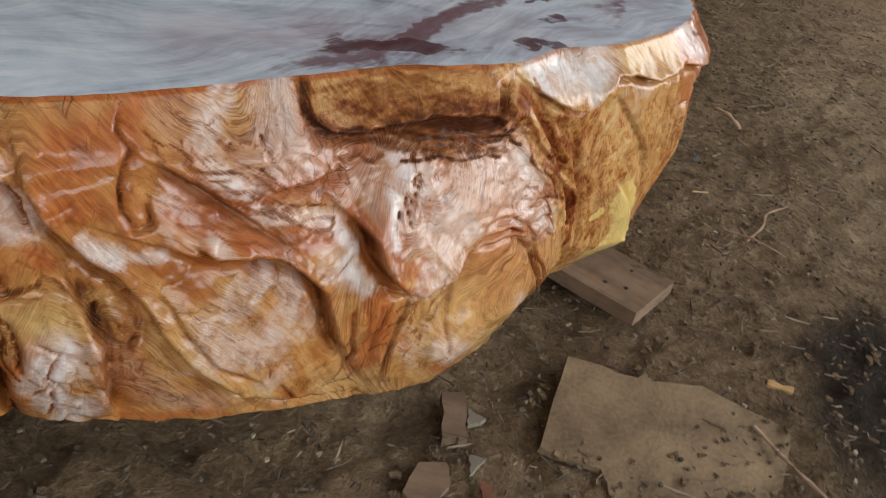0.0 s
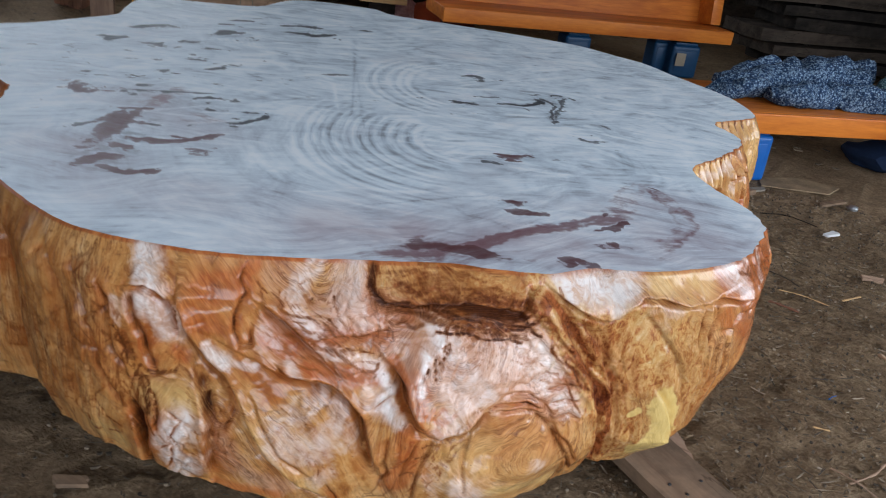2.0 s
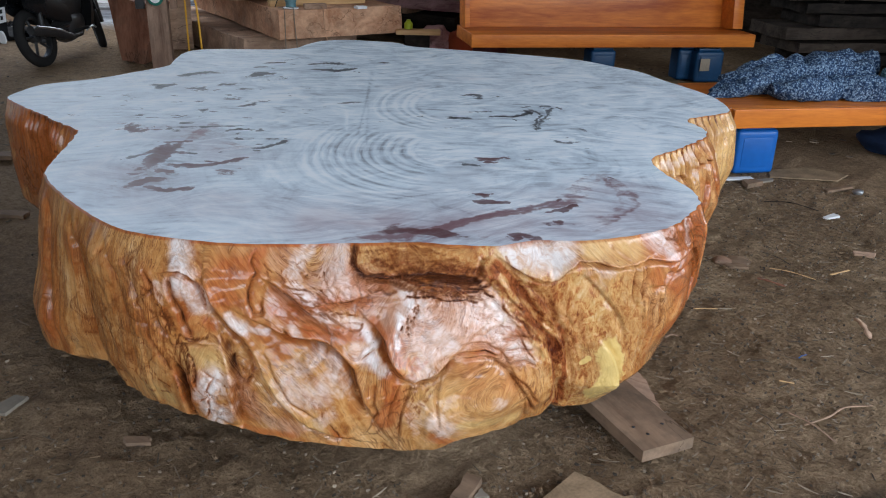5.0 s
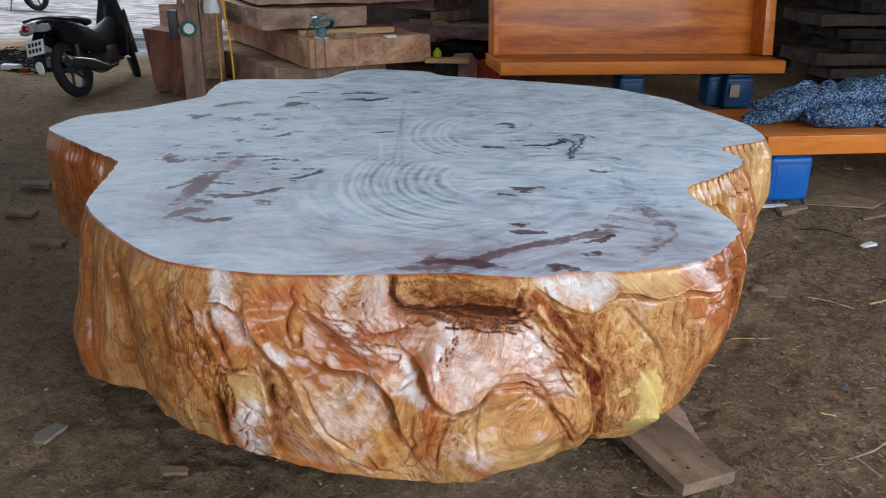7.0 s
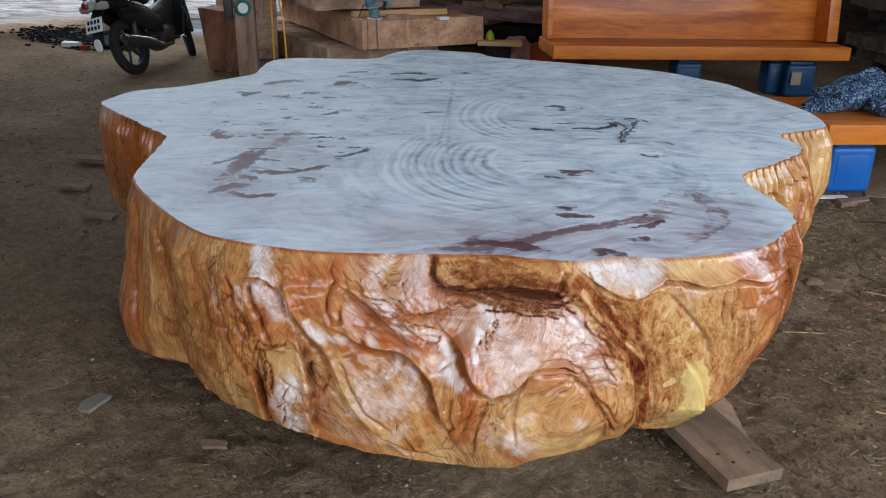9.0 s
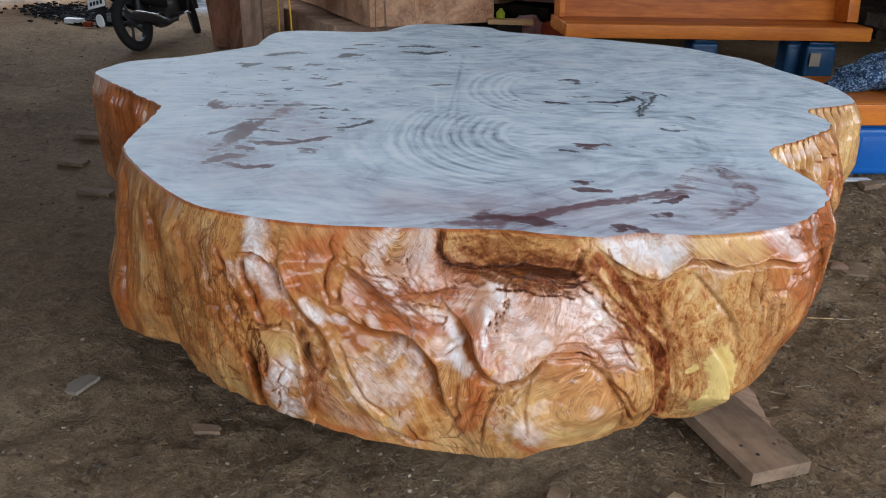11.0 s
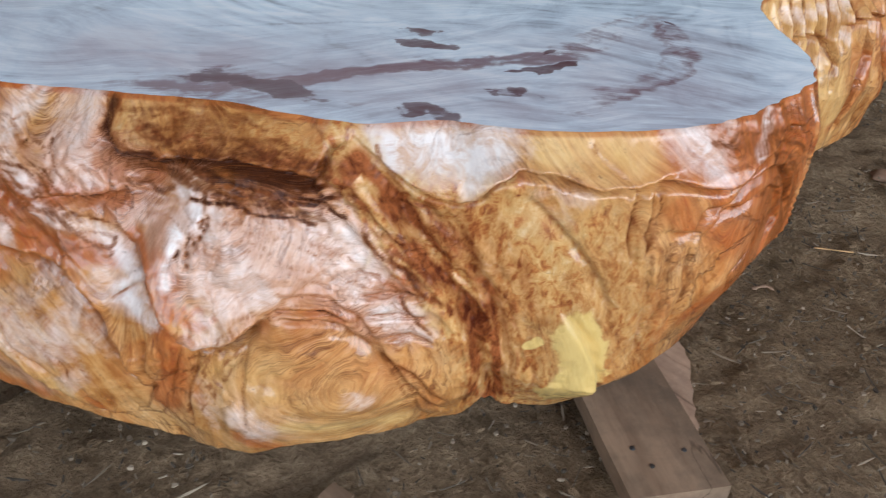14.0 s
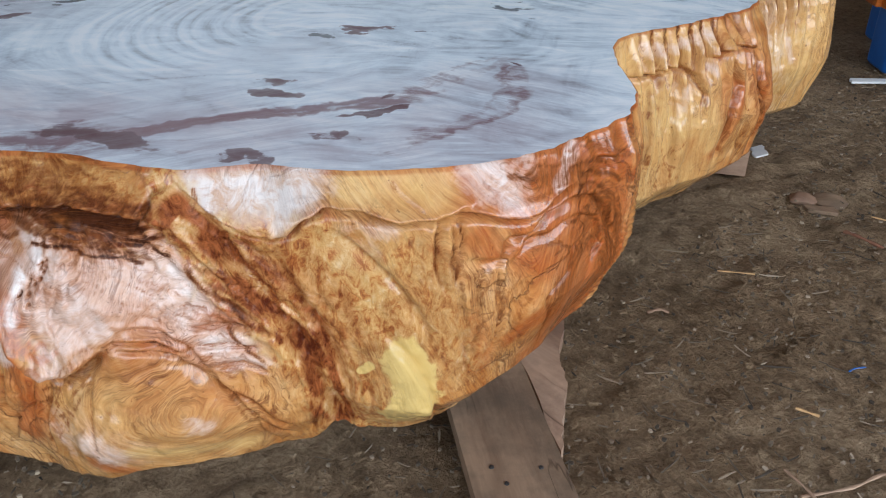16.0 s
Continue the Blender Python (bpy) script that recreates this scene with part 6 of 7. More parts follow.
# ---- ground and shed ----


def build_ground():
    def axis(lo, hi, fine, far):
        core = np.arange(lo, hi, fine)
        g = fine * np.cumsum(1.14 ** np.arange(1, 60))
        g = g[g < far]
        return np.concatenate([(lo - g)[::-1], core, core[-1] + g, [core[-1] + far * 2]])
    x, y = axis(-1.7, 1.9, .018, 150), axis(.4, 4.6, .02, 150)
    x = np.concatenate([[x[0] * 2], x])
    y = np.concatenate([[y[0] * 2], y])
    gx, gy = np.meshgrid(x, y)
    fx, fy = gx.ravel(), gy.ravel()
    near = np.exp(-(np.hypot(fx - 0, fy - 3) / 12) ** 2)
    z = near * (0.014 * fbm(fx * 2.2, fy * 2.2, 3, 1) + 0.018 * fbm(fx * 8, fy * 8, 3, 2) + 0.022 * np.abs(fbm(fx * 15, fy * 19, 3, 3)) + 0.004 * fbm(fx * 42, fy * 42, 1, 4)) - 0.014
    for px, py, r, h in ((1.25, 3.38, .16, -.05), (1.12, 3.42, .10, -.03), (1.0, 3.6, .08, .02)):
        z = z + h * np.exp(-(((fx - px) ** 2 + (fy - py) ** 2) / r ** 2))
    # dimmer earth near (1.45, 1.98): shade put into the ground colour
    damp_shade = np.clip(1.3 * np.exp(-(((fx - 1.45) / .27) ** 2 + ((fy - 1.98) / .42) ** 2) ** 2) + 0.4 * fbm(fx * 9, fy * 9, 3, 8) - .25, 0, .85) * np.exp(-(((fx - 1.45) / .42) ** 2 + ((fy - 1.98) / .6) ** 2) ** 2)
    # charred earth around the ash bed
    damp_shade = np.maximum(damp_shade, np.clip(1.2 * np.exp(-(((fx + 8.75) / 1.1) ** 2 + ((fy - 5.1) / .5) ** 2)) + .5 * fbm(fx * 5, fy * 5, 3, 9) - .3, 0, .8) * (np.hypot(fx + 8.75, fy - 5.1) < 2))
    line = -fx - 10.2 + 0.35 * (fy - 5) + 0.5 * fbm(fx * .8, fy * .8, 3, 17)
    line = np.maximum(line, np.minimum(fy - 6.2, -7.6 - fx) + .3 * fbm(fx * 1.3, fy * 1.3, 3, 18))
    paved = np.clip(line * 1.6, 0, 1)
    ob = grid_object("ground", np.stack([fx, fy, z], 1), len(y), len(x), DIRT, None, False, "", {"damp_shade": damp_shade, "paved": paved})
    tagged(ob, "packed brown earth floor littered with wood shavings", "ground", kind="structure")


build_ground()


def shard_cloud(name, label, count, where, size, seed, mat=None):
    """Thin chips lying flat, joined as loose litter."""
    rng = np.random.RandomState(seed)
    verts, faces = [], []
    for k in range(count):
        x, y = where(rng)
        l, w, t = size(rng)
        a = rng.uniform(0, math.tau)
        ca, sa = math.cos(a), math.sin(a)
        lift = rng.uniform(-.004, .006)
        tip = rng.uniform(-.25, .25)
        b = len(verts)
        for ez in (0, t):
            for ex, ey in ((-1, -.6), (-.2, -1), (1, -.5), (.8, .6), (-.7, 1)):
                px, py = ex * l * rng.uniform(.8, 1.1) / 2, ey * w * rng.uniform(.7, 1.1) / 2
                verts.append((x + ca * px - sa * py, y + sa * px + ca * py, lift + ez + px * tip * .5 + (px / l) ** 2 * l * .2))
        for q in range(5):
            r = (q + 1) % 5
            faces.append((b + q, b + r, b + 5 + r, b + 5 + q))
        faces.append(tuple(b + 5 + q for q in range(5)))
    me = bpy.data.meshes.new(name)
    me.from_pydata(verts, [], faces)
    me.materials.append(mat or SHAVINGS)
    tagged(new(name, me), label, "wood chips", kind="stuff")


def around(rng):
    while True:
        x, y = rng.normal(.7, 1.3), rng.uniform(.4, 5.5)
        if not (-2.0 < x < .35 and 1.5 < y < 4.2):
            return x, y


shard_cloud("wood_shavings", "small pale wood shavings trodden into the earth", 7600, around, lambda r: (r.uniform(.006, .026) * (1 + 1.5 * (r.rand() > .93)), r.uniform(.002, .006), .0015), 3)
shard_cloud("earth_crumbs", "dark crumbs of earth and bark", 3800, around, lambda r: (r.uniform(.005, .016), r.uniform(.005, .012), r.uniform(.003, .008)), 4)
shard_cloud("earth_clods", "trodden clods of brown earth", 1700, around, lambda r: (r.uniform(.012, .034), r.uniform(.01, .025), r.uniform(.003, .009)), 6, DIRT)
shard_cloud("yard_litter", "scattered chips and scraps on the yard", 420, lambda r: (r.uniform(-8, -2.6), r.uniform(1.5, 7)), lambda r: (r.uniform(.015, .06) * (1 + (r.rand() > .95)), r.uniform(.008, .03), .004), 5)
shard_cloud("straw_bits", "thin straws and splinters scattered on the earth", 620, around, lambda r: (r.uniform(.025, .085), r.uniform(.002, .0045), .003), 9)
shard_cloud("floor_chips", "pale chips scattered on the floor under the settle", 160, lambda r: (r.uniform(-3.2, 1.2), r.uniform(6.2, 9.6)), lambda r: (r.uniform(.02, .07), r.uniform(.01, .04), .006), 8)

# roof out of view, its edges set to shape the daylight below
tagged(part("ceiling", block(12.9, 15.5, .06, pose(-2.9, 5.0, 3.95), .0), TIN), "dull corrugated shed roof sheeting", "roof", kind="structure")
# east and south walls are unseen, added to block sky light
tagged(part("wall_east", block(.15, 5.3, 4.0, pose(3.45, 10.15, -.05), .0), OLD_SLAB), "dark rough timber wall added to close the shed", "wall", kind="structure")
tagged(part("wall_south", block(7.2, .15, 4.0, pose(-4.4, -2.7, -.05), .0), OLD_SLAB), "dark rough timber wall added to close the shed", "wall", kind="structure")
tagged(part("wall_north", block(19, .15, 4.0, pose(-.4, 12.1, -.05, 0, 0, 20), .0), OLD_SLAB), "dark rough timber wall added to close the shed", "wall", kind="structure")

# ---- supports under the stump and loose pieces on the earth ----


def board_thing(name, label, category, p, q, width, z0, thick, mat, nails=(), group="", seed=1):
    """A flat board from p to q (plan), its underside at z0, with nail holes at (along, across)."""
    d = Vector((q[0] - p[0], q[1] - p[1], 0))
    ob = thing(name, pose(p[0], p[1], z0, 0, 0, math.degrees(math.atan2(d.y, d.x))), label, category, group)
    bm = block(d.length, width, thick, pose(d.length / 2, 0, 0), 0, cuts=5, rough=0.002, seed=seed)
    part("board", bm, mat, ob)
    for a, b in nails:
        part("nail", lathe([(.004, 0), (.006, .002), (.005, .005), (.001, .006)], 10, pose(a, b, thick - .003)), DARK_METAL, ob, "rusty nail head")
    return ob


board_thing("support_plank", "grey weathered plank with nail holes under the stump", "plank", (.82, 2.09), (.05, 2.55), .2, .03, .042, PLANK, ((.10, -.05), (.07, .03), (.12, .05)))
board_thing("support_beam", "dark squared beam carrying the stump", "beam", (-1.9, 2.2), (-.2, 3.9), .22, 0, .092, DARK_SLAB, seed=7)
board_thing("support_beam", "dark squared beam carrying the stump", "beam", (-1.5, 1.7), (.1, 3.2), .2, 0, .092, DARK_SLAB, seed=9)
board_thing("support_block", "brown offcut wedged under the stump", "wood block", (.06, 3.83), (.18, 3.91), .10, 0, .10, RAW_SLAB, seed=11)


def slab_piece(name, label, category, corners, thick, mat, z=0.0, seed=0, tilt=(0, 0)):
    """A flat irregular piece with the given plan corners."""
    cx, cy = sum(c[0] for c in corners) / len(corners), sum(c[1] for c in corners) / len(corners)
    bm = bmesh.new()
    rng = random.Random(seed)
    ring = []
    for (a0, a1), (b0, b1) in zip(corners, corners[1:] + corners[:1]):
        for k in range(4):
            s = k / 4
            j = 0 if k == 0 else rng.uniform(-.004, .004)
            ring.append(((a0 + (b0 - a0) * s) - cx + j, (a1 + (b1 - a1) * s) - cy + j))
    low = [bm.verts.new((x, y, x * tilt[0] + y * tilt[1])) for x, y in ring]
    top = [bm.verts.new((x * .985, y * .985, thick + x * tilt[0] + y * tilt[1])) for x, y in ring]
    n = len(ring)
    for k in range(n):
        bm.faces.new((low[k], low[(k + 1) % n], top[(k + 1) % n], top[k]))
    bm.faces.new(top)
    bm.faces.new(low[::-1])
    bmesh.ops.recalc_face_normals(bm, faces=bm.faces)
    ob = part(name, bm, mat, None, "", False)
    ob.location = (cx, cy, z)
    return tagged(ob, label, category)


slab_piece("support_plank", "split rough-edged plank lying under the stump", "plank", [(.444, 2.438), (.36, 2.62), (.42, 2.64), (.53, 2.50), (.60, 2.45), (.68, 2.34), (.744, 2.266)], .055, RAW_SLAB, -.005, 17)
slab_piece("buried_board", "dusty half-buried fibreboard sheet lying on the earth", "board", [(.615, 1.842), (.785, 1.832), (.80, 1.855), (.82, 1.835), (.94, 1.862), (1.14, 1.79), (1.1, 1.62), (.95, 1.45), (.73, 1.47), (.706, 1.538), (.576, 1.552)], .014, DUST_BOARD, -.004, 2, (-.045, .055))
slab_piece("wood_offcut", "small grey wood offcut lying on the earth", "offcut", [(.355, 1.635), (.405, 1.645), (.43, 1.52), (.38, 1.505)], .03, PLANK, -.002, 3)
slab_piece("bark_scrap", "torn scrap of grey bark", "scrap", [(.42, 1.62), (.46, 1.60), (.45, 1.585), (.425, 1.57)], .012, CARD, 0, 4)
slab_piece("wood_offcut", "flat grey wood offcut lying on the earth", "offcut", [(.345, 1.44), (.40, 1.455), (.415, 1.40), (.39, 1.33), (.33, 1.36)], .014, PLANK, 0, 5)
slab_piece("bark_scrap", "curled scrap of dry bark", "scrap", [(.44, 1.49), (.475, 1.49), (.45, 1.44)], .012, CARD, 0, 6)
slab_piece("bark_scrap", "reddish scrap of bark", "scrap", [(.475, 1.44), (.50, 1.43), (.505, 1.38), (.48, 1.40)], .01, RED_BLOCK, 0, 7)
slab_piece("paper_scrap", "crumpled pale paper scrap on the earth", "paper", [(-1.13, 1.0), (-1.10, 1.05), (-1.03, 1.06), (-1.04, .98), (-1.1, .97)], .012, CARD, .01, 8, (.2, .35))
slab_piece("wood_offcut", "thin pale offcut on the earth", "offcut", [(-.64, 1.14), (-.57, 1.19), (-.54, 1.17), (-.6, 1.12)], .012, PLANK, 0, 9)
slab_piece("paper_scrap", "small white paper scrap on the earth", "paper", [(.71, 4.86), (.75, 4.93), (.79, 4.90), (.74, 4.85)], .012, WHITE_PLASTIC, .005, 10, (.1, .1))
slab_piece("white_strip", "flat white plastic strip beside a blue canister", "strip", [(-.04, 5.17), (.15, 5.36), (.18, 5.33), (-.01, 5.13)], .01, WHITE_PLASTIC, .003, 11)
slab_piece("bark_scrap", "dark curl of bark on the earth", "scrap", [(.14, 5.2), (.2, 5.27), (.26, 5.25), (.2, 5.12)], .03, PLANK, 0, 12)
slab_piece("wood_offcut", "dark flat offcut lying in the yard", "offcut", [(-2.9, 1.98), (-2.72, 2.08), (-2.68, 2.02), (-2.85, 1.93)], .02, PLANK, 0, 13)
slab_piece("wood_offcut", "grey offcut lying in the yard", "offcut", [(-3.95, 2.5), (-3.78, 2.62), (-3.7, 2.55), (-3.85, 2.45)], .025, PLANK, 0, 14)
slab_piece("bark_scrap", "flat dark bark in the yard", "scrap", [(-3.45, 2.15), (-3.3, 2.25), (-3.25, 2.18), (-3.4, 2.1)], .02, PLANK, 0, 15)
slab_piece("wood_offcut", "curled grey shaving on the earth", "offcut", [(.47, 3.80), (.55, 3.86), (.58, 3.83), (.5, 3.78)], .012, PLANK, 0, 16)


def stick(name, label, pts, r, mat, flat=.6):
    c = curve(pts, 5)
    rr = [r * (.75 + .25 * math.sin(k * 1.7)) for k in range(len(c))]
    return tagged(part(name, tube(c, rr, 7, None, False, flat), mat), label, "stick")


stick("stick", "thin split stick lying on the earth", [(1.05, 1.77, .008), (1.10, 1.69, .012), (1.18, 1.60, .008)], .008, RAW_SLAB)
stick("stick", "stubby pale peg of wood", [(1.10, 1.93, .01), (1.16, 1.92, .01)], .011, FRESH_WOOD, 1)
stick("stick", "split grey stick in a footprint", [(1.12, 3.54, .02), (1.16, 3.47, .03), (1.2, 3.4, .015)], .016, RAW_SLAB)
stick("stick", "thin pale stick on the earth", [(.66, 3.90, .006), (.76, 3.91, .01), (.88, 3.90, .006)], .005, FRESH_WOOD)
stick("stick", "short reddish stick on the earth", [(.65, 3.73, .008), (.7, 3.725, .012), (.78, 3.72, .008)], .011, RED_BLOCK)
stick("stick", "thin dark twig on the earth", [(.36, 4.91, .008), (.5, 4.96, .02), (.67, 4.95, .008)], .006, DARK_SLAB)
stick("twig", "forked pale root twig on the earth", [(1.13, 2.58, .006), (1.19, 2.68, .012), (1.22, 2.78, .008), (1.3, 2.86, .006)], .005, RAW_SLAB)
stick("strap", "looped grey packing strap on the earth", [(1.2, 3.92, .004), (1.33, 3.86, .012), (1.43, 3.80, .012), (1.42, 3.72, .008), (1.33, 3.70, .01), (1.26, 3.66, .005)], .007, CARD, .3)
stick("strap", "grey packing strap on the earth", [(1.22, 3.84, .004), (1.32, 3.78, .014), (1.38, 3.75, .008)], .006, CARD, .3)

slab_piece("wood_offcut", "flat pale chip lying on the earth", "offcut", [(.953, 4.40), (1.058, 4.44), (1.057, 4.39), (.969, 4.36)], .014, RAW_SLAB, 0, 18)
slab_piece("bark_scrap", "dry grey flake of bark on the earth", "scrap", [(.137, 5.23), (.278, 5.42), (.29, 5.36), (.2, 5.2)], .012, CARD, .004, 19)
slab_piece("wood_offcut", "grey flat stick of wood on the earth", "offcut", [(.60, 5.39), (.71, 5.60), (.74, 5.58), (.63, 5.37)], .015, PLANK, 0, 20)
slab_piece("dusty_sheet", "thin dusty sheet lying under the bench", "board", [(.25, 5.45), (.63, 5.66), (.66, 5.86), (.4, 5.85), (.2, 5.6)], .006, DUST_BOARD, .004, 21)
slab_piece("plastic_scrap", "small white plastic tag under the stump", "scrap", [(.10, 4.07), (.16, 4.02), (.19, 4.05), (.13, 4.10)], .006, WHITE_PLASTIC, .02, 22, (.2, .3))
stick("stick", "thin dry stem lying on the earth", [(1.068, 2.625, .006), (1.153, 2.592, .012), (1.242, 2.536, .006)], .005, RAW_SLAB)
stick("stick", "thin pale stick on the earth", [(.923, 4.01, .006), (.984, 4.12, .008)], .007, FRESH_WOOD)
stick("stick", "thin dark twig on the earth", [(.578, 4.087, .006), (.66, 4.05, .012), (.738, 4.006, .006)], .005, OLD_SLAB)
stick("stick", "pale straw lying on the earth", [(.515, 3.217, .008), (.599, 3.283, .008)], .004, FRESH_WOOD)
stick("stick", "pale straw lying on the earth", [(.982, 2.825, .008), (1.033, 2.84, .008)], .006, FRESH_WOOD)
stick("stick", "curled pale shaving beside the plank", [(.511, 2.884, .008), (.53, 2.91, .016), (.55, 2.927, .008)], .008, RAW_SLAB, .4)
stick("string", "short blue plastic string on the earth", [(1.0, 3.05, .008), (1.007, 3.066, .014), (1.02, 3.10, .008)], .003, BLUE_PLASTIC)


def lump(name, label, category, x, y, z, r, squash, mat, seed, turn=0.0):
    bm = bmesh.new()
    bmesh.ops.create_icosphere(bm, subdivisions=3, radius=r)
    for v in bm.verts:
        k = 1 + .28 * noise.noise(v.co / r * 1.3 + Vector((seed, 0, 0))) + .12 * noise.noise(v.co / r * 4 + Vector((0, seed, 0)))
        v.co = Vector((v.co.x * k, v.co.y * k, max(-r * squash * .55, v.co.z * k * squash)))
    ob = part(name, bm, mat)
    ob.matrix_world = pose(x, y, z + r * squash * .55, 0, 0, turn)
    return tagged(ob, label, category)


lump("foil_scrap", "crumpled shiny foil scrap on the earth", "foil", .786, 5.489, 0, .035, .6, METAL, 41)
lump("bark_chunk", "rough grey chunk of bark on the earth", "bark", .50, 3.92, -.015, .06, .3, PLANK, 42, 40)
lump("bark_chunk", "rough brown chunk of bark on the earth", "bark", .44, 3.86, -.01, .045, .4, RAW_SLAB, 43, 10)

# ---- low bench with cloth, on blue canisters ----
A = math.degrees(math.atan2(.724, .69))


def canister(x, y, w, d, h, label, mat=None):
    mat = mat or BLUE_PLASTIC
    ob = thing("canister", pose(x, y, 0, 0, 0, A), label, "canister", "blue canisters")
    part("body", block(w, d, h - .03, None, .035, 4), mat, ob)
    part("rim", block(w * .8, d * .8, .03, pose(0, 0, h - .035), .012, 2), mat, ob)
    for s in (-1, 1):
        part("rib", block(w * .7, .012, h * .6, pose(0, s * (d / 2 - .002), h * .15), .005, 2), mat, ob)
    return ob


canister(.055, 5.54, .3, .22, .33, "blue plastic canister carrying a wooden bench")
canister(1.3, 6.75, .23, .2, .33, "blue plastic canister carrying a wooden bench")
canister(-.18, 5.95, .25, .2, .33, "blue plastic canister carrying a wooden bench")
low = thing("low_bench", pose(-.005, 5.25, .33, 0, 0, A), "polished orange wooden bench slab set on blue canisters", "bench")
part("seat", block(2.4, .78, .13, pose(1.2, .39, 0), .008, 3), POLISHED, low)
part("front_edge", block(2.4, .03, .126, pose(1.2, -.013, .002), .008, 3), EDGE_WOOD, low, "bright orange front board")
part("end_edge", block(.03, .75, .126, pose(-.013, .39, .002), .008, 3), POLISHED, low)


def cloth_rolls(name, label, m, rolls, mat, seed):
    """A crumpled sheet pushed together into soft overlapping folds."""
    ob = thing(name, m, label, "cloth")
    for q, (pts, slim, fat) in enumerate(rolls):
        c = curve(pts, 12)
        n = len(c)
        rad = [slim + (fat - slim) * math.sin(math.pi * min(1, (k + 1) / n * 1.1) * .75) * (1 + .18 * math.sin(k * 1.1 + q)) for k in range(n)]
        bm = tube(c, rad, 30, None, False, .85)
        for v in bm.verts:
            v.co.z *= 1.3 if v.co.z > 0 else 1.0
            w = Vector((v.co.x * .5, v.co.y, v.co.z))
            a = noise.noise_vector(w * 7 + Vector((seed, 0, 0))) * .04
            crease = abs(noise.noise(w * 14 + Vector((0, seed, 0))))
            v.co += a + Vector((0, 0, .034 * (crease - .3)))
            v.co.z = max(.002, v.co.z) if v.co.y > -.36 else v.co.z
        part("fold", bm, mat, ob)
    return ob


cloth_rolls("patterned_cloth", "crumpled dark blue floral cloth heaped on the bench", pose(.24, 6.02, .462, 0, 0, A), [
    ([(-.55, .10, .05), (-.2, .15, .085), (.2, .17, .10), (.6, .15, .11)], .05, .125),
    ([(-.68, .0, .03), (-.3, .03, .075), (.1, .06, .11), (.5, .03, .10)], .03, .10),
    ([(-.34, -.14, .04), (-.12, -.2, .055), (.14, -.17, .05)], .035, .075),
    ([(.06, -.08, .06), (.28, -.19, .06), (.58, -.2, .06)], .05, .09),
    ([(-.74, -.05, .025), (-.55, -.05, .035), (-.3, -.06, .06)], .025, .06)], CLOTH, 5)
cloth_rolls("patterned_cloth", "teal floral cloth bundle hanging over the bench edge", pose(.98, 6.45, .462, 0, 0, A), [
    ([(-.3, .1, .06), (-.05, .1, .17), (.3, .1, .2)], .07, .15),
    ([(-.25, -.05, .07), (.0, -.1, .15), (.3, -.1, .17)], .06, .14),
    ([(-.12, -.1, .12), (-.1, -.3, .09), (-.08, -.41, -.03), (-.06, -.43, -.2)], .05, .10),
    ([(.1, -.1, .14), (.12, -.32, .1), (.14, -.42, -.05), (.15, -.43, -.25)], .05, .11)], TEAL_CLOTH, 9)
lump("dark_bag", "dark navy bundle lying under the bench", "bag", .75, 6.75, 0, .2, .55, NAVY, 31)

# ---- tall wooden settle on canisters ----
settle = thing("wooden_settle", pose(-2.8, 6.5, .36, 0, 0, A + .3), "polished red-brown wooden settle resting on blue canisters", "bench")
W = 2.89
part("seat", block(W, .58, .115, pose(W / 2, .29, .008), .006, 3), POLISHED, settle)
part("front_rail", block(W, .03, .12, pose(W / 2, -.013, 0), .006, 3), EDGE_WOOD, settle, "orange front rail")
part("back_panel", block(W - .16, .05, 1.0, pose(W / 2 - .05, .46, .12, -8.5), .006, 2), POLISHED, settle, "wide plain back panel with wavy grain")
part("end_post", block(.11, .32, 1.05, pose(W - .075, .36, .12, -8.5), .006, 2), EDGE_WOOD, settle)
part("end_post", block(.05, .22, 1.05, pose(.035, .40, .12, -8.5), .006, 2), POLISHED, settle)
for sx in (.35, .62):
    part("under_beam", block(.07, .5, .03, pose(W * sx, .3, -.022), .004, 2), DARK_SLAB, settle)
canister(-1.22, 8.42, .3, .24, .338, "dark blue plastic canister with a paper label", DEEP_BLUE)
canister(-1.42, 8.36, .2, .2, .338, "dark blue plastic canister carrying the wooden settle", DEEP_BLUE)
tagged(part("paper_label", block(.1, .004, .12, pose(-1.16, 8.27, .12, 0, 0, A), 0), LABEL), "worn paper label stuck on a canister", "label")
canister(-2.02, 7.65, .26, .22, .338, "dark blue plastic canister carrying the wooden settle", DEEP_BLUE)

# ---- sawn slabs ----
B = math.degrees(math.atan2(.92, .39))


def raw_slab(p, z, along, deep, thick, label, mat=None, turn=0.0, seed=1):
    """A thick sawn slab: p is its near left corner; its end face runs along B, its length goes back."""
    ob = thing("timber_slab", pose(p[0], p[1], z, 0, 0, B + turn), label, "timber", "stacked timber slabs")
    part("slab", block(along, deep, thick, pose(along / 2, deep / 2 + .006, 0), 0, None, None, .014, 9, seed), mat or RAW_SLAB, ob)
    return ob


raw_slab((-4.55, 5.8), .30, 1.36, 2.6, .27, "thick rough-sawn timber slab with a reddish cut end", END_GRAIN, 0, 2)
raw_slab((-4.95, 5.7), .02, 1.3, 2.6, .25, "lower rough-sawn timber slab, dusty and grey", RAW_SLAB, 4, 3)
raw_slab((-5.25, 5.85), .605, 1.2, 2.2, .2, "dusty grey timber slab with a cracked end", RAW_SLAB, 3, 4)
raw_slab((-5.45, 5.98), .835, 1.9, 2.0, .17, "grey-brown timber slab on top of a stack", RAW_SLAB, -2, 5)
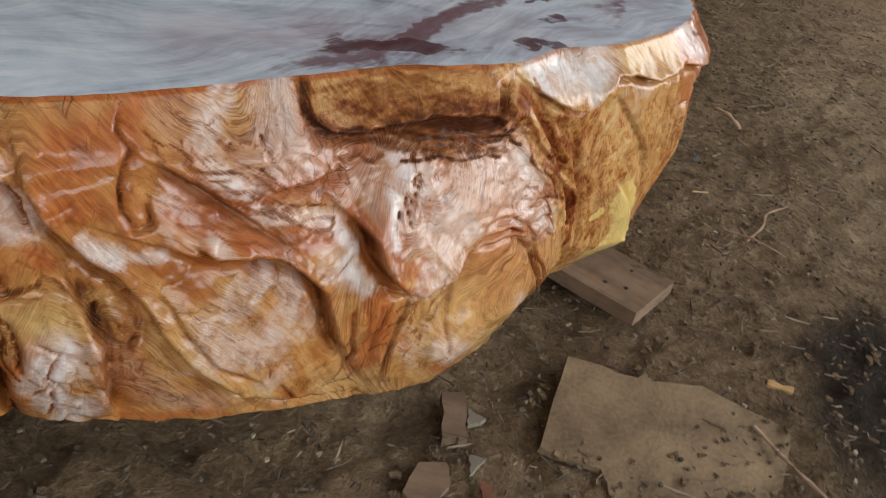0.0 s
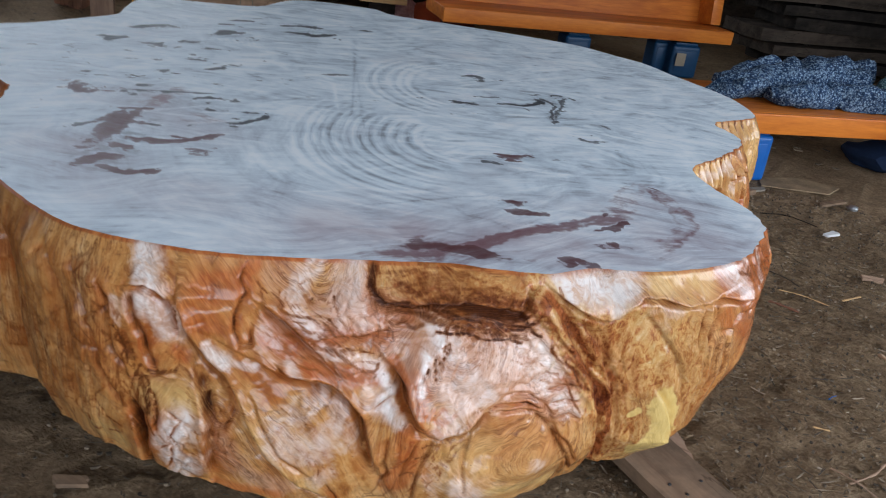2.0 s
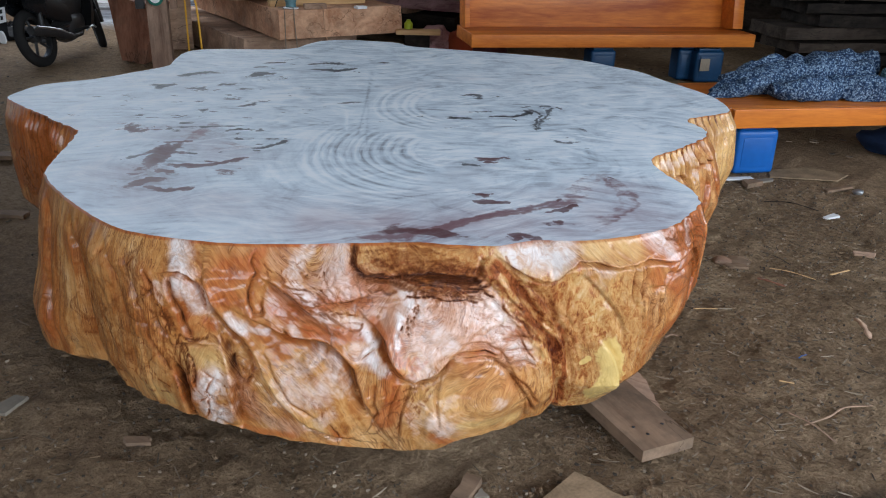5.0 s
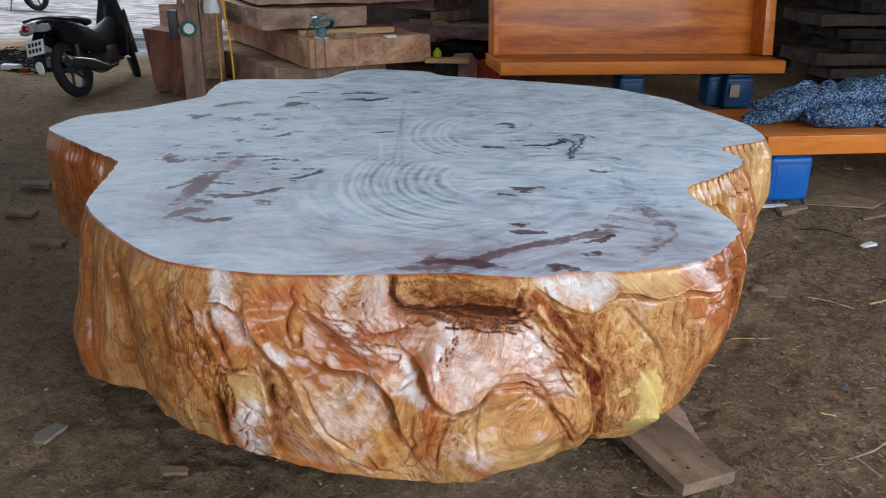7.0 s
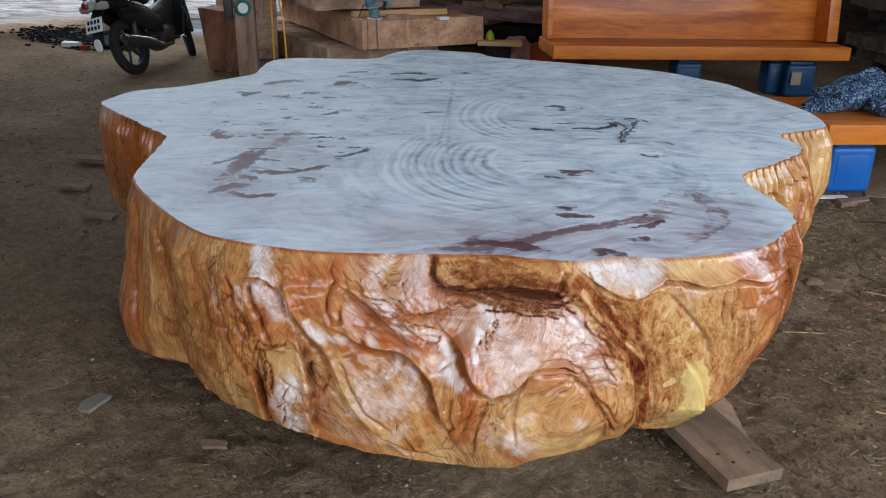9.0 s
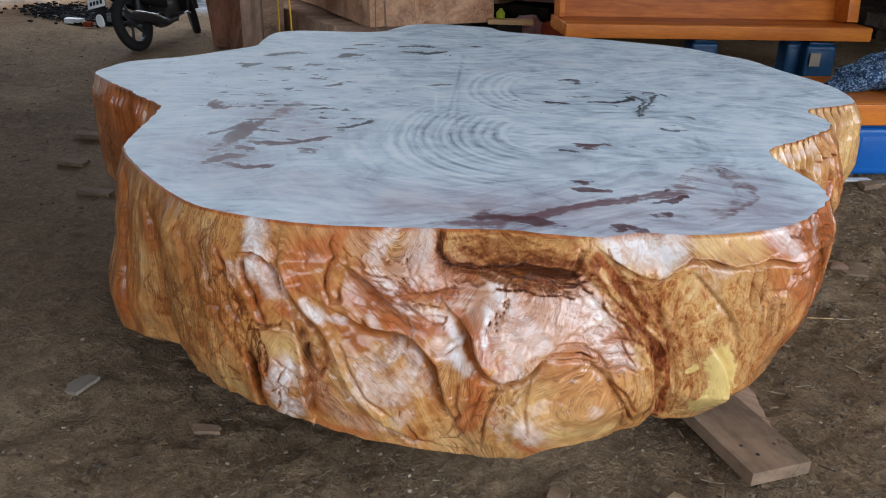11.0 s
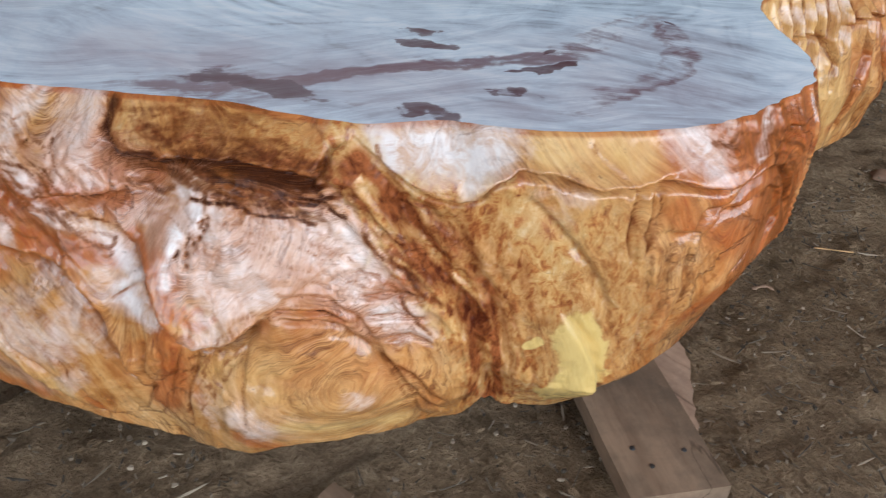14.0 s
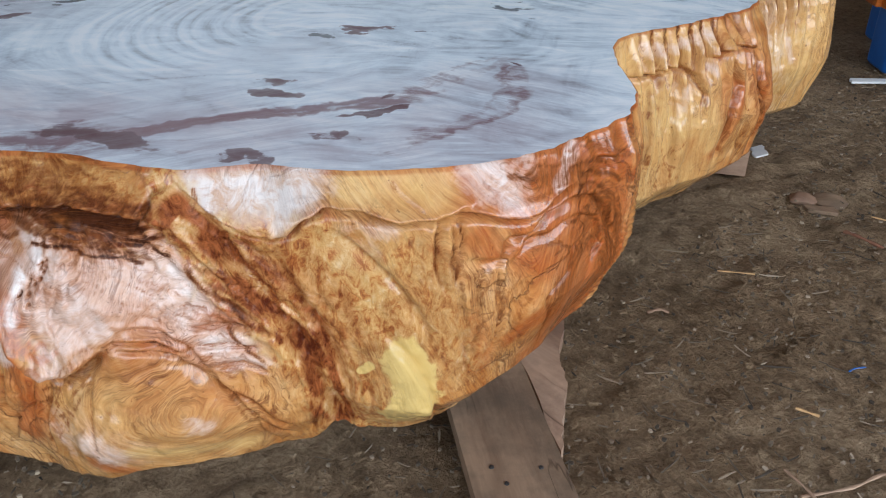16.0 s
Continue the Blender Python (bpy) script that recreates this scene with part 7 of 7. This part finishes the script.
for p, z in (((-5.0, 6.5), .575), ((-5.6, 6.6), .575), ((-5.2, 6.2), .272), ((-4.6, 6.9), .272), ((-5.5, 6.4), .807), ((-5.0, 7.2), .807)):
    board_thing("spacer_stick", "thin wooden spacer between stacked slabs", "spacer", p, (p[0] - .8, p[1] + .34), .06, z - .002, .032, RAW_SLAB, (), "spacers")
board_thing("batten", "fresh pale wooden batten lying on a slab", "batten", (-4.86, 5.98), (-4.45, 6.95), .07, .572, .055, FRESH_WOOD, seed=31)
board_thing("wood_offcut", "small brown wood block on a slab", "offcut", (-4.5, 6.1), (-4.4, 6.3), .06, .572, .05, RAW_SLAB, seed=32)
slab_piece("sandpaper_pack", "small flat white and blue packet on a slab", "packet", [(-4.22, 6.52), (-4.18, 6.62), (-4.11, 6.6), (-4.15, 6.5)], .025, WHITE_PLASTIC, .572, 33)


def router_tool():
    ob = thing("hand_router", pose(-4.6, 6.02, .572, 0, 0, 20), "small teal hand-held wood router standing on a slab", "power tool")
    part("base_plate", lathe([(.075, 0), (.078, .004), (.078, .012), (.06, .016)], 24), WHITE_PLASTIC, ob, "pale base plate")
    part("column", lathe([(.05, .016), (.05, .06), (.055, .065), (.055, .1), (.04, .11)], 20), TEAL, ob)
    part("motor", lathe([(.025, .11), (.045, .12), (.05, .15), (.044, .155), (.044, .185), (.03, .2)], 20, pose(0, 0, .02, 18, -12, 0)), TEAL, ob)
    part("grip", tube(curve([(-.02, 0, .15), (.05, .02, .19), (.11, .05, .17), (.12, .06, .11)]), .02, 8), TEAL, ob)
    part("knob", tube(curve([(.05, 0, .1), (.1, .01, .13), (.12, 0, .17)]), .016, 8), DARK_METAL, ob)
    part("cord", tube(curve([(-.03, 0, .2), (-.1, -.04, .12), (-.12, -.1, .02)]), .005, 6), BLACK_PLASTIC, ob)


router_tool()
for k, (x, y) in enumerate(((-4.55, 5.87), (-4.5, 5.95), (-4.36, 6.22))):
    tagged(part("cord", tube(curve([(x - .12, y + .05, .585), (x + .004, y - .002, .585), (x + .02, y - .008, .45), (x + .02 + .02 * k, y - .008 + .03 * k, .02)]), .0045, 6), (CARD, CARD, END_GRAIN)[k]), "thin cord hanging down the slab end", "cord", "hanging cords")

# farther timber
for z, x0, x1, h, mat, lab in ((.66, -6.7, -5.0, .24, PURPLE_SLAB, "purple-brown sawn slab in a far stack"), (.38, -5.4, -3.9, .15, PURPLE_SLAB, "purple-brown sawn slab in a far stack"),
                               (.10, -5.5, -4.2, .22, DARK_SLAB, "dark old timber low in a far stack"), (.95, -5.6, -4.2, .2, DARK_SLAB, "dark old timber on a far stack")):
    ob = thing("timber_slab", pose(x0, 8.1, z, 0, 0, 12), lab, "timber", "far timber")
    part("slab", block(x1 - x0, .9, h, pose((x1 - x0) / 2, .45, 0), 0, None, None, .02, 7, int(z * 50)), mat, ob)
for z in (.32, .54, .9):
    board_thing("spacer_stick", "thin wooden spacer between stacked slabs", "spacer", (-4.85, 8.2), (-4.9, 9.0), .07, z - .003, .125 if z == .54 else .065, RAW_SLAB, (), "spacers")
board_thing("grey_board", "pale grey board lying on a far stack", "board", (-4.55, 8.25), (-3.9, 8.4), .3, .535, .03, CARD, seed=41)
slab_piece("bark_slab", "torn strip of shredded pale bark", "bark", [(-5.1, 8.05), (-4.7, 8.0), (-4.5, 8.05), (-4.8, 8.3)], .05, RAW_SLAB, .535, 42)
board_thing("pale_board", "pale short board beside the slab stack", "board", (-4.05, 7.0), (-3.7, 7.3), .12, .29, .05, FRESH_WOOD, seed=43)
board_thing("board_prop", "rough block propping a pale board", "wood block", (-4.0, 7.08), (-3.8, 7.25), .14, 0, .29, DARK_SLAB, seed=44)
tagged(part("lime_bottle", lathe([(.03, 0), (.045, .01), (.045, .06), (.02, .09), (.02, .1)], 14, pose(-3.95, 7.08, .34)), LIME), "small lime-yellow plastic bottle on a board", "bottle")


lump("rag_heap", "crumpled rust-red rag heap", "rag", -3.7, 7.75, 0, .2, 1.0, RED_CLOTH, 3)
lump("wood_burl", "dark rounded wood burl", "burl", -3.95, 7.55, 0, .2, 1.1, PURPLE_SLAB, 5)
lump("wood_burl", "dark rounded wood burl", "burl", -3.5, 7.9, 0, .22, .9, MAROON, 6)

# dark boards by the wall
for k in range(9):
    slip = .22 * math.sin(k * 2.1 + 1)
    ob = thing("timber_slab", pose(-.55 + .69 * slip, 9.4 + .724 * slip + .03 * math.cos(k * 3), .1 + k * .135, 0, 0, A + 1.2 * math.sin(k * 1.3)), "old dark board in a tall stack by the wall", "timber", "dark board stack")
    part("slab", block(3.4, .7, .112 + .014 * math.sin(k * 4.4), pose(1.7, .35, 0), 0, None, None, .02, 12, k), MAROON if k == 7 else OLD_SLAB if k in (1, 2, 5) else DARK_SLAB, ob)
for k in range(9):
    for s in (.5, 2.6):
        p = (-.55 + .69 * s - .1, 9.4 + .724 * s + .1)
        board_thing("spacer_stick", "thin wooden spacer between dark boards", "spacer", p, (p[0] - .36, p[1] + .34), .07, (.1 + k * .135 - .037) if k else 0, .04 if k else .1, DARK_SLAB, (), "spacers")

# ---- post with its odds and ends ----
post = thing("shed_post", pose(-5.08, 4.84, 0, 0, -1.2, A), "weathered square timber post holding the shed roof", "post")
part("shaft", block(.18, .16, 3.95, None, 0, None, None, .01, 10, 8), POST_WOOD, post)
part("cleat", block(.06, .1, .34, pose(.14, .02, .62), .006, 2), POST_WOOD, post)
part("socket_box", block(.08, .06, .26, pose(-.15, .02, .62), .008, 2), DARK_METAL, post, "dark electrical box")
disc = thing("grinding_disc", pose(-5.0, 4.744, .73, 90, 0, A), "round green grinding disc hung on the post", "grinding disc")
part("disc", lathe([(.02, 0), (.066, 0), (.07, .004), (.066, .01), (.02, .012)], 28), GREEN, disc)
part("centre_label", lathe([(.008, .011), (.046, .011), (.046, .0145), (.008, .0145)], 24), WHITE_PLASTIC, disc, "white centre label")
tool = thing("hook", pose(-5.02, 4.72, 1.02, 90, 0, A), "small metal hook tool hung on the post", "tool")
part("shank", tube([(0, -.07, 0), (0, .05, 0)], .01, 8), METAL, tool)
part("jaw", tube([(.02 * math.cos(a), .07 + .02 * math.sin(a), 0) for a in np.linspace(-1.2, 4.3, 12)], .008, 8), METAL, tool)
lump("plastic_bag", "crumpled white plastic bag hung on the post", "bag", -4.9, 4.93, .86, .07, 1.6, WHITE_PLASTIC, 9)
tagged(part("yellow_cable", tube(curve([(-4.9, 5.0, 2.6), (-4.92, 5.0, .98), (-4.93, 5.01, .6), (-4.91, 5.0, .02)]), .008, 8), YELLOW), "yellow electric cable hanging beside the post", "cable", "hanging cables")
tagged(part("yellow_cable", tube(curve([(-4.84, 5.0, 2.6), (-4.82, 5.0, .98), (-4.76, 5.0, .6), (-4.72, 5.0, .02)]), .009, 8), YELLOW), "yellow electric cable hanging beside the post", "cable", "hanging cables")

# ---- blocks by the post ----
chunk = thing("chopping_block", pose(-5.98, 5.22, 0, 0, 6, 30), "tapered reddish wooden chopping block", "wood block")
bm = block(.46, .36, .6, None, 0, None, None, .02, 8, 15)
for v in bm.verts:
    v.co.x *= .5 + .55 * v.co.z / .6
    v.co.y *= .7 + .3 * v.co.z / .6
part("block", bm, RED_BLOCK, chunk)
board_thing("crate_end", "pale wooden crate end standing behind the block", "crate", (-6.62, 5.62), (-6.5, 5.9), .04, 0, .78, RAW_SLAB, seed=52)
board_thing("wooden_crate_wall", "pale upright sawn board end behind the block", "board", (-6.45, 5.75), (-6.2, 6.1), .3, 0, .92, RAW_SLAB, seed=51)
lump("stone", "rounded brown field stone", "stone", -6.52, 5.55, 0, .15, .8, STONE, 12)
def ash_bed(r):
    return r.normal(-8.9, .42), r.normal(5.15, .2)


shard_cloud("burnt_litter", "black ash and charred scraps heaped at the yard edge", 1500, ash_bed, lambda r: (r.uniform(.02, .09), r.uniform(.015, .05), r.uniform(.004, .025)), 61, CHAR)
shard_cloud("grey_ash", "grey scraps among the ash", 260, ash_bed, lambda r: (r.uniform(.02, .08), r.uniform(.015, .05), r.uniform(.005, .02)), 62, CARD)
rng = random.Random(77)
for k in range(10):
    lump("burnt_litter", "dark lump of burnt litter at the yard edge", "litter", -8.8 + rng.gauss(0, .5), 5.1 + rng.gauss(0, .25), -.02, rng.uniform(.06, .17), rng.uniform(.2, .5), SOOT, 20 + k, k * 40)
slab_piece("paper_scrap", "white crumpled paper on the litter", "paper", [(-8.4, 4.75), (-8.2, 4.85), (-8.15, 4.75), (-8.3, 4.65)], .05, WHITE_PLASTIC, .005, 23)
slab_piece("brick_bit", "broken bit of red brick", "brick", [(-8.0, 4.75), (-7.93, 4.8), (-7.9, 4.75), (-7.97, 4.7)], .05, RED_CLOTH, 0, 24)

# ---- motorbike ----


def wheel(ob, name, x, r, w, steer=Matrix()):
    m = steer @ pose(x, 0, r, 90, 0, 0)
    hub = part(name, lathe([(.02, -w * .4), (.045, -w * .38), (.05, 0), (.045, w * .38), (.02, w * .4)], 20, m), DARK_METAL, ob)
    ring = [(r - .055 + .05 * math.cos(a), w / 2 * math.sin(a) * 1.0) for a in np.linspace(-2.3, 2.3, 15)]
    bm = bmesh.new()
    k = 40
    rows = [[bm.verts.new(m @ Vector((q * math.cos(j * math.tau / k), q * math.sin(j * math.tau / k), h))) for j in range(k)] for q, h in ring]
    for a, b in zip(rows, rows[1:] + rows[:1]):
        for j in range(k):
            bm.faces.new((a[j], a[(j + 1) % k], b[(j + 1) % k], b[j]))
    bmesh.ops.recalc_face_normals(bm, faces=bm.faces)
    part("tyre", bm, RUBBER, hub, "worn dusty tyre")
    bm = bmesh.new()
    rows = [[bm.verts.new(m @ Vector((q * math.cos(j * math.tau / k), q * math.sin(j * math.tau / k), h))) for j in range(k)] for q, h in ((r - .1, -.03), (r - .07, -.035), (r - .07, .035), (r - .1, .03))]
    for a, b in zip(rows, rows[1:] + rows[:1]):
        for j in range(k):
            bm.faces.new((a[j], a[(j + 1) % k], b[(j + 1) % k], b[j]))
    bmesh.ops.recalc_face_normals(bm, faces=bm.faces)
    part("rim", bm, DARK_METAL, hub)
    for j in range(5):
        a = j * math.tau / 5 + .3
        part("spoke", tube([m @ Vector((.035 * math.cos(a), .035 * math.sin(a), 0)), m @ Vector(((r - .085) * math.cos(a + .25), (r - .085) * math.sin(a + .25), 0))], .014, 8), DARK_METAL, hub)


def motorbike(m, full=True):
    ob = thing("motorbike", m, "black step-through motorbike parked on its side stand", "motorbike")
    wheel(ob, "rear_wheel", 0, .285, .095)
    turned = pose(1.1, 0, 0, 0, 0, 34) @ pose(-1.1, 0, 0)
    wheel(ob, "front_wheel", 1.22, .285, .08, turned)
    part("tail_fairing", loft([oval(-.36, .74, .05, .03), oval(-.25, .74, .10, .06), oval(0, .69, .12, .085), oval(.25, .62, .12, .09), oval(.45, .55, .09, .07)]), BLACK_GLOSS, ob)
    part("seat", loft([oval(-.2, .765, .09, .02), oval(-.05, .765, .12, .032), oval(.2, .73, .125, .04), oval(.4, .69, .10, .045), oval(.5, .69, .06, .03)]), BLACK_PLASTIC, ob, "black vinyl seat")
    for s in (-1, 1):
        part("side_panel", loft([oval(-.12, .6, .02, .05, 12, .75, s * .1), oval(.05, .56, .035, .10, 12, .75, s * .11), oval(.28, .5, .04, .12, 12, .75, s * .115), oval(.48, .44, .03, .09, 12, .75, s * .11)]), BLACK_GLOSS, ob)
    part("grab_rail", tube(curve([(.05, .13, .74), (-.2, .13, .775), (-.36, .07, .79), (-.38, 0, .79), (-.36, -.07, .79), (-.2, -.13, .775), (.05, -.13, .74)]), .012, 8), BLACK_PLASTIC, ob)
    lamp = part("tail_light", loft([oval(-.46, .715, .045, .035), oval(-.44, .72, .06, .05), oval(-.36, .73, .06, .05)]), CLEAR_LENS, ob, "pale tail light housing")
    part("lamp_lens", loft([oval(-.485, .725, .022, .022), oval(-.475, .725, .032, .032), oval(-.43, .725, .034, .034)]), RED_PLASTIC, lamp, "round red lamp lens")
    for s in (-1, 1):
        part("turn_signal", loft([oval(-.42, .70, .022, .028, 10, .75, s * .085), oval(-.34, .705, .03, .042, 10, .75, s * .09), oval(-.27, .70, .02, .03, 10, .75, s * .10)]), CLEAR_LENS, lamp, "clear turn signal")
    part("rear_mudguard", loft([oval(-.46, .33, .06, .012), oval(-.42, .46, .065, .012), oval(-.36, .6, .07, .015), oval(-.28, .68, .07, .02)]), BLACK_PLASTIC, ob)
    plate = part("number_plate", block(.19, .006, .14, pose(-.455, 0, .48, -22, 0, -90), .004, 2), WHITE_PLASTIC, ob, "white plate with dark bars")
    for z in (.083, .025):
        for k in range(4):
            part("bar", block(.024, .003, .036, pose(-.455, 0, .48, -22, 0, -90) @ pose(-.058 + k * .038, -.0045, z), 0), BLACK_PLASTIC, plate)
    part("reflector", loft([oval(-.48, .36, .035, .05), oval(-.465, .36, .04, .06)]), WHITE_PLASTIC, ob, "white mudguard tip")
    part("swing_arm", tube([(0, .08, .285), (.5, .09, .33)], .025, 8), DARK_METAL, ob)
    part("swing_arm", tube([(0, -.08, .285), (.5, -.09, .33)], .025, 8), DARK_METAL, ob)
    for s in (-1, 1):
        part("shock_absorber", tube([(-.02, s * .11, .31), (.06, s * .115, .62)], .024, 10), DARK_METAL, ob)
    part("exhaust", tube(curve([(.62, -.1, .22), (.35, -.14, .22), (.1, -.15, .29), (-.25, -.15, .36)]), [.02] * 8 + [.042] * 17, 12), DARK_METAL, ob)
    part("heat_shield", tube(curve([(.3, -.17, .25), (.1, -.195, .315), (-.2, -.195, .38)]), .012, 8), METAL, ob, "bare metal heat shield strip")
    part("foot_lever", tube(curve([(.56, -.2, .24), (.66, -.21, .27), (.74, -.2, .25)]), .009, 6), METAL, ob)
    part("chain_case", block(.52, .02, .1, pose(.25, .1, .26), .02, 3), BLACK_PLASTIC, ob)
    part("engine", loft([oval(.42, .3, .1, .1), oval(.5, .3, .13, .13), oval(.68, .32, .12, .12), oval(.8, .36, .07, .07)]), DARK_METAL, ob)
    part("frame_spine", tube(curve([(.35, 0, .6), (.6, 0, .5), (.85, 0, .55), (1.0, 0, .8)]), .06, 10), BLACK_PLASTIC, ob)
    part("leg_shield", loft([[(.78, -.13, .26), (.78, .13, .26), (.84, .13, .26), (.84, -.13, .26)], [(.84, -.17, .46), (.84, .17, .46), (.90, .16, .46), (.90, -.16, .46)], [(.93, -.17, .68), (.93, .17, .68), (1.0, .13, .68), (1.0, -.13, .68)], [(1.0, -.10, .9), (1.0, .10, .9), (1.08, .07, .9), (1.08, -.07, .9)]]), BLACK_PLASTIC, ob)
    part("centre_tunnel", loft([oval(.44, .5, .07, .1), oval(.6, .5, .08, .13), oval(.8, .54, .075, .14), oval(.93, .62, .06, .1)]), DARK_METAL, ob, "grey plastic centre cover")
    part("side_cover", block(.26, .012, .12, pose(.5, .135, .36, 0, 0, 0), .01, 2), BLACK_GLOSS, ob)
    for k in range(3):
        part("trim_stripe", block(.13 - k * .02, .006, .014, pose(.62, .10, .52 + k * .045, 0, -25, 0), .002, 1), CLEAR_LENS, ob)
    part("fork", tube([turned @ Vector((1.22, .07, .285)), turned @ Vector((1.06, .07, .75))], .022, 10), DARK_METAL, ob)
    part("fork", tube([turned @ Vector((1.22, -.07, .285)), turned @ Vector((1.06, -.07, .75))], .022, 10), DARK_METAL, ob)
    fender = bmesh.new()
    rows = [[fender.verts.new(turned @ Vector((1.22 + (.31 + dz) * math.cos(a), y, .285 + (.31 + dz) * math.sin(a)))) for y, dz in ((-.06, -.03), (-.045, .01), (.045, .01), (.06, -.03))] for a in np.linspace(.2, 2.7, 12)]
    for p, q in zip(rows, rows[1:]):
        for j in range(3):
            fender.faces.new((p[j], p[j + 1], q[j + 1], q[j]))
    bmesh.ops.solidify(fender, geom=fender.faces[:], thickness=.006)
    part("front_fender", fender, BLACK_GLOSS, ob)
    part("handlebar", tube(curve([(.92, .33, .98), (1.0, .2, 1.0), (1.03, 0, .98), (1.0, -.2, 1.0), (.92, -.33, .98)]), .017, 8), BLACK_PLASTIC, ob)
    part("headlight_cowl", loft([oval(.96, .98, .08, .05), oval(1.04, .97, .13, .09), oval(1.14, .94, .1, .07), oval(1.18, .93, .05, .03)]), BLACK_GLOSS, ob)
    for s in (-1, 1):
        mir = part("mirror", loft([oval(.93, 1.2, .05, .03, 12, .75, s * .32), oval(.97, 1.2, .045, .028, 12, .75, s * .32)]), BLACK_PLASTIC, ob)
        part("stalk", tube([(.96, s * .24, 1.0), (.95, s * .31, 1.18)], .007, 6), BLACK_PLASTIC, mir)
        part("foot_peg", tube([(.5, s * .1, .26), (.5, s * .27, .27)], .016, 8), RUBBER, ob)
    part("side_stand", tube([(.45, .1, .2), (.38, .26, .045)], .013, 8), DARK_METAL, ob)
    return ob


motorbike(pose(-6.36, 4.45, -.025, 0, 0, 116) @ pose(0, 0, 0, -15, 0, 0))
motorbike(pose(-13.9, 8.3, .01, 0, 0, 200) @ pose(0, 0, 0, -8, 0, 0))
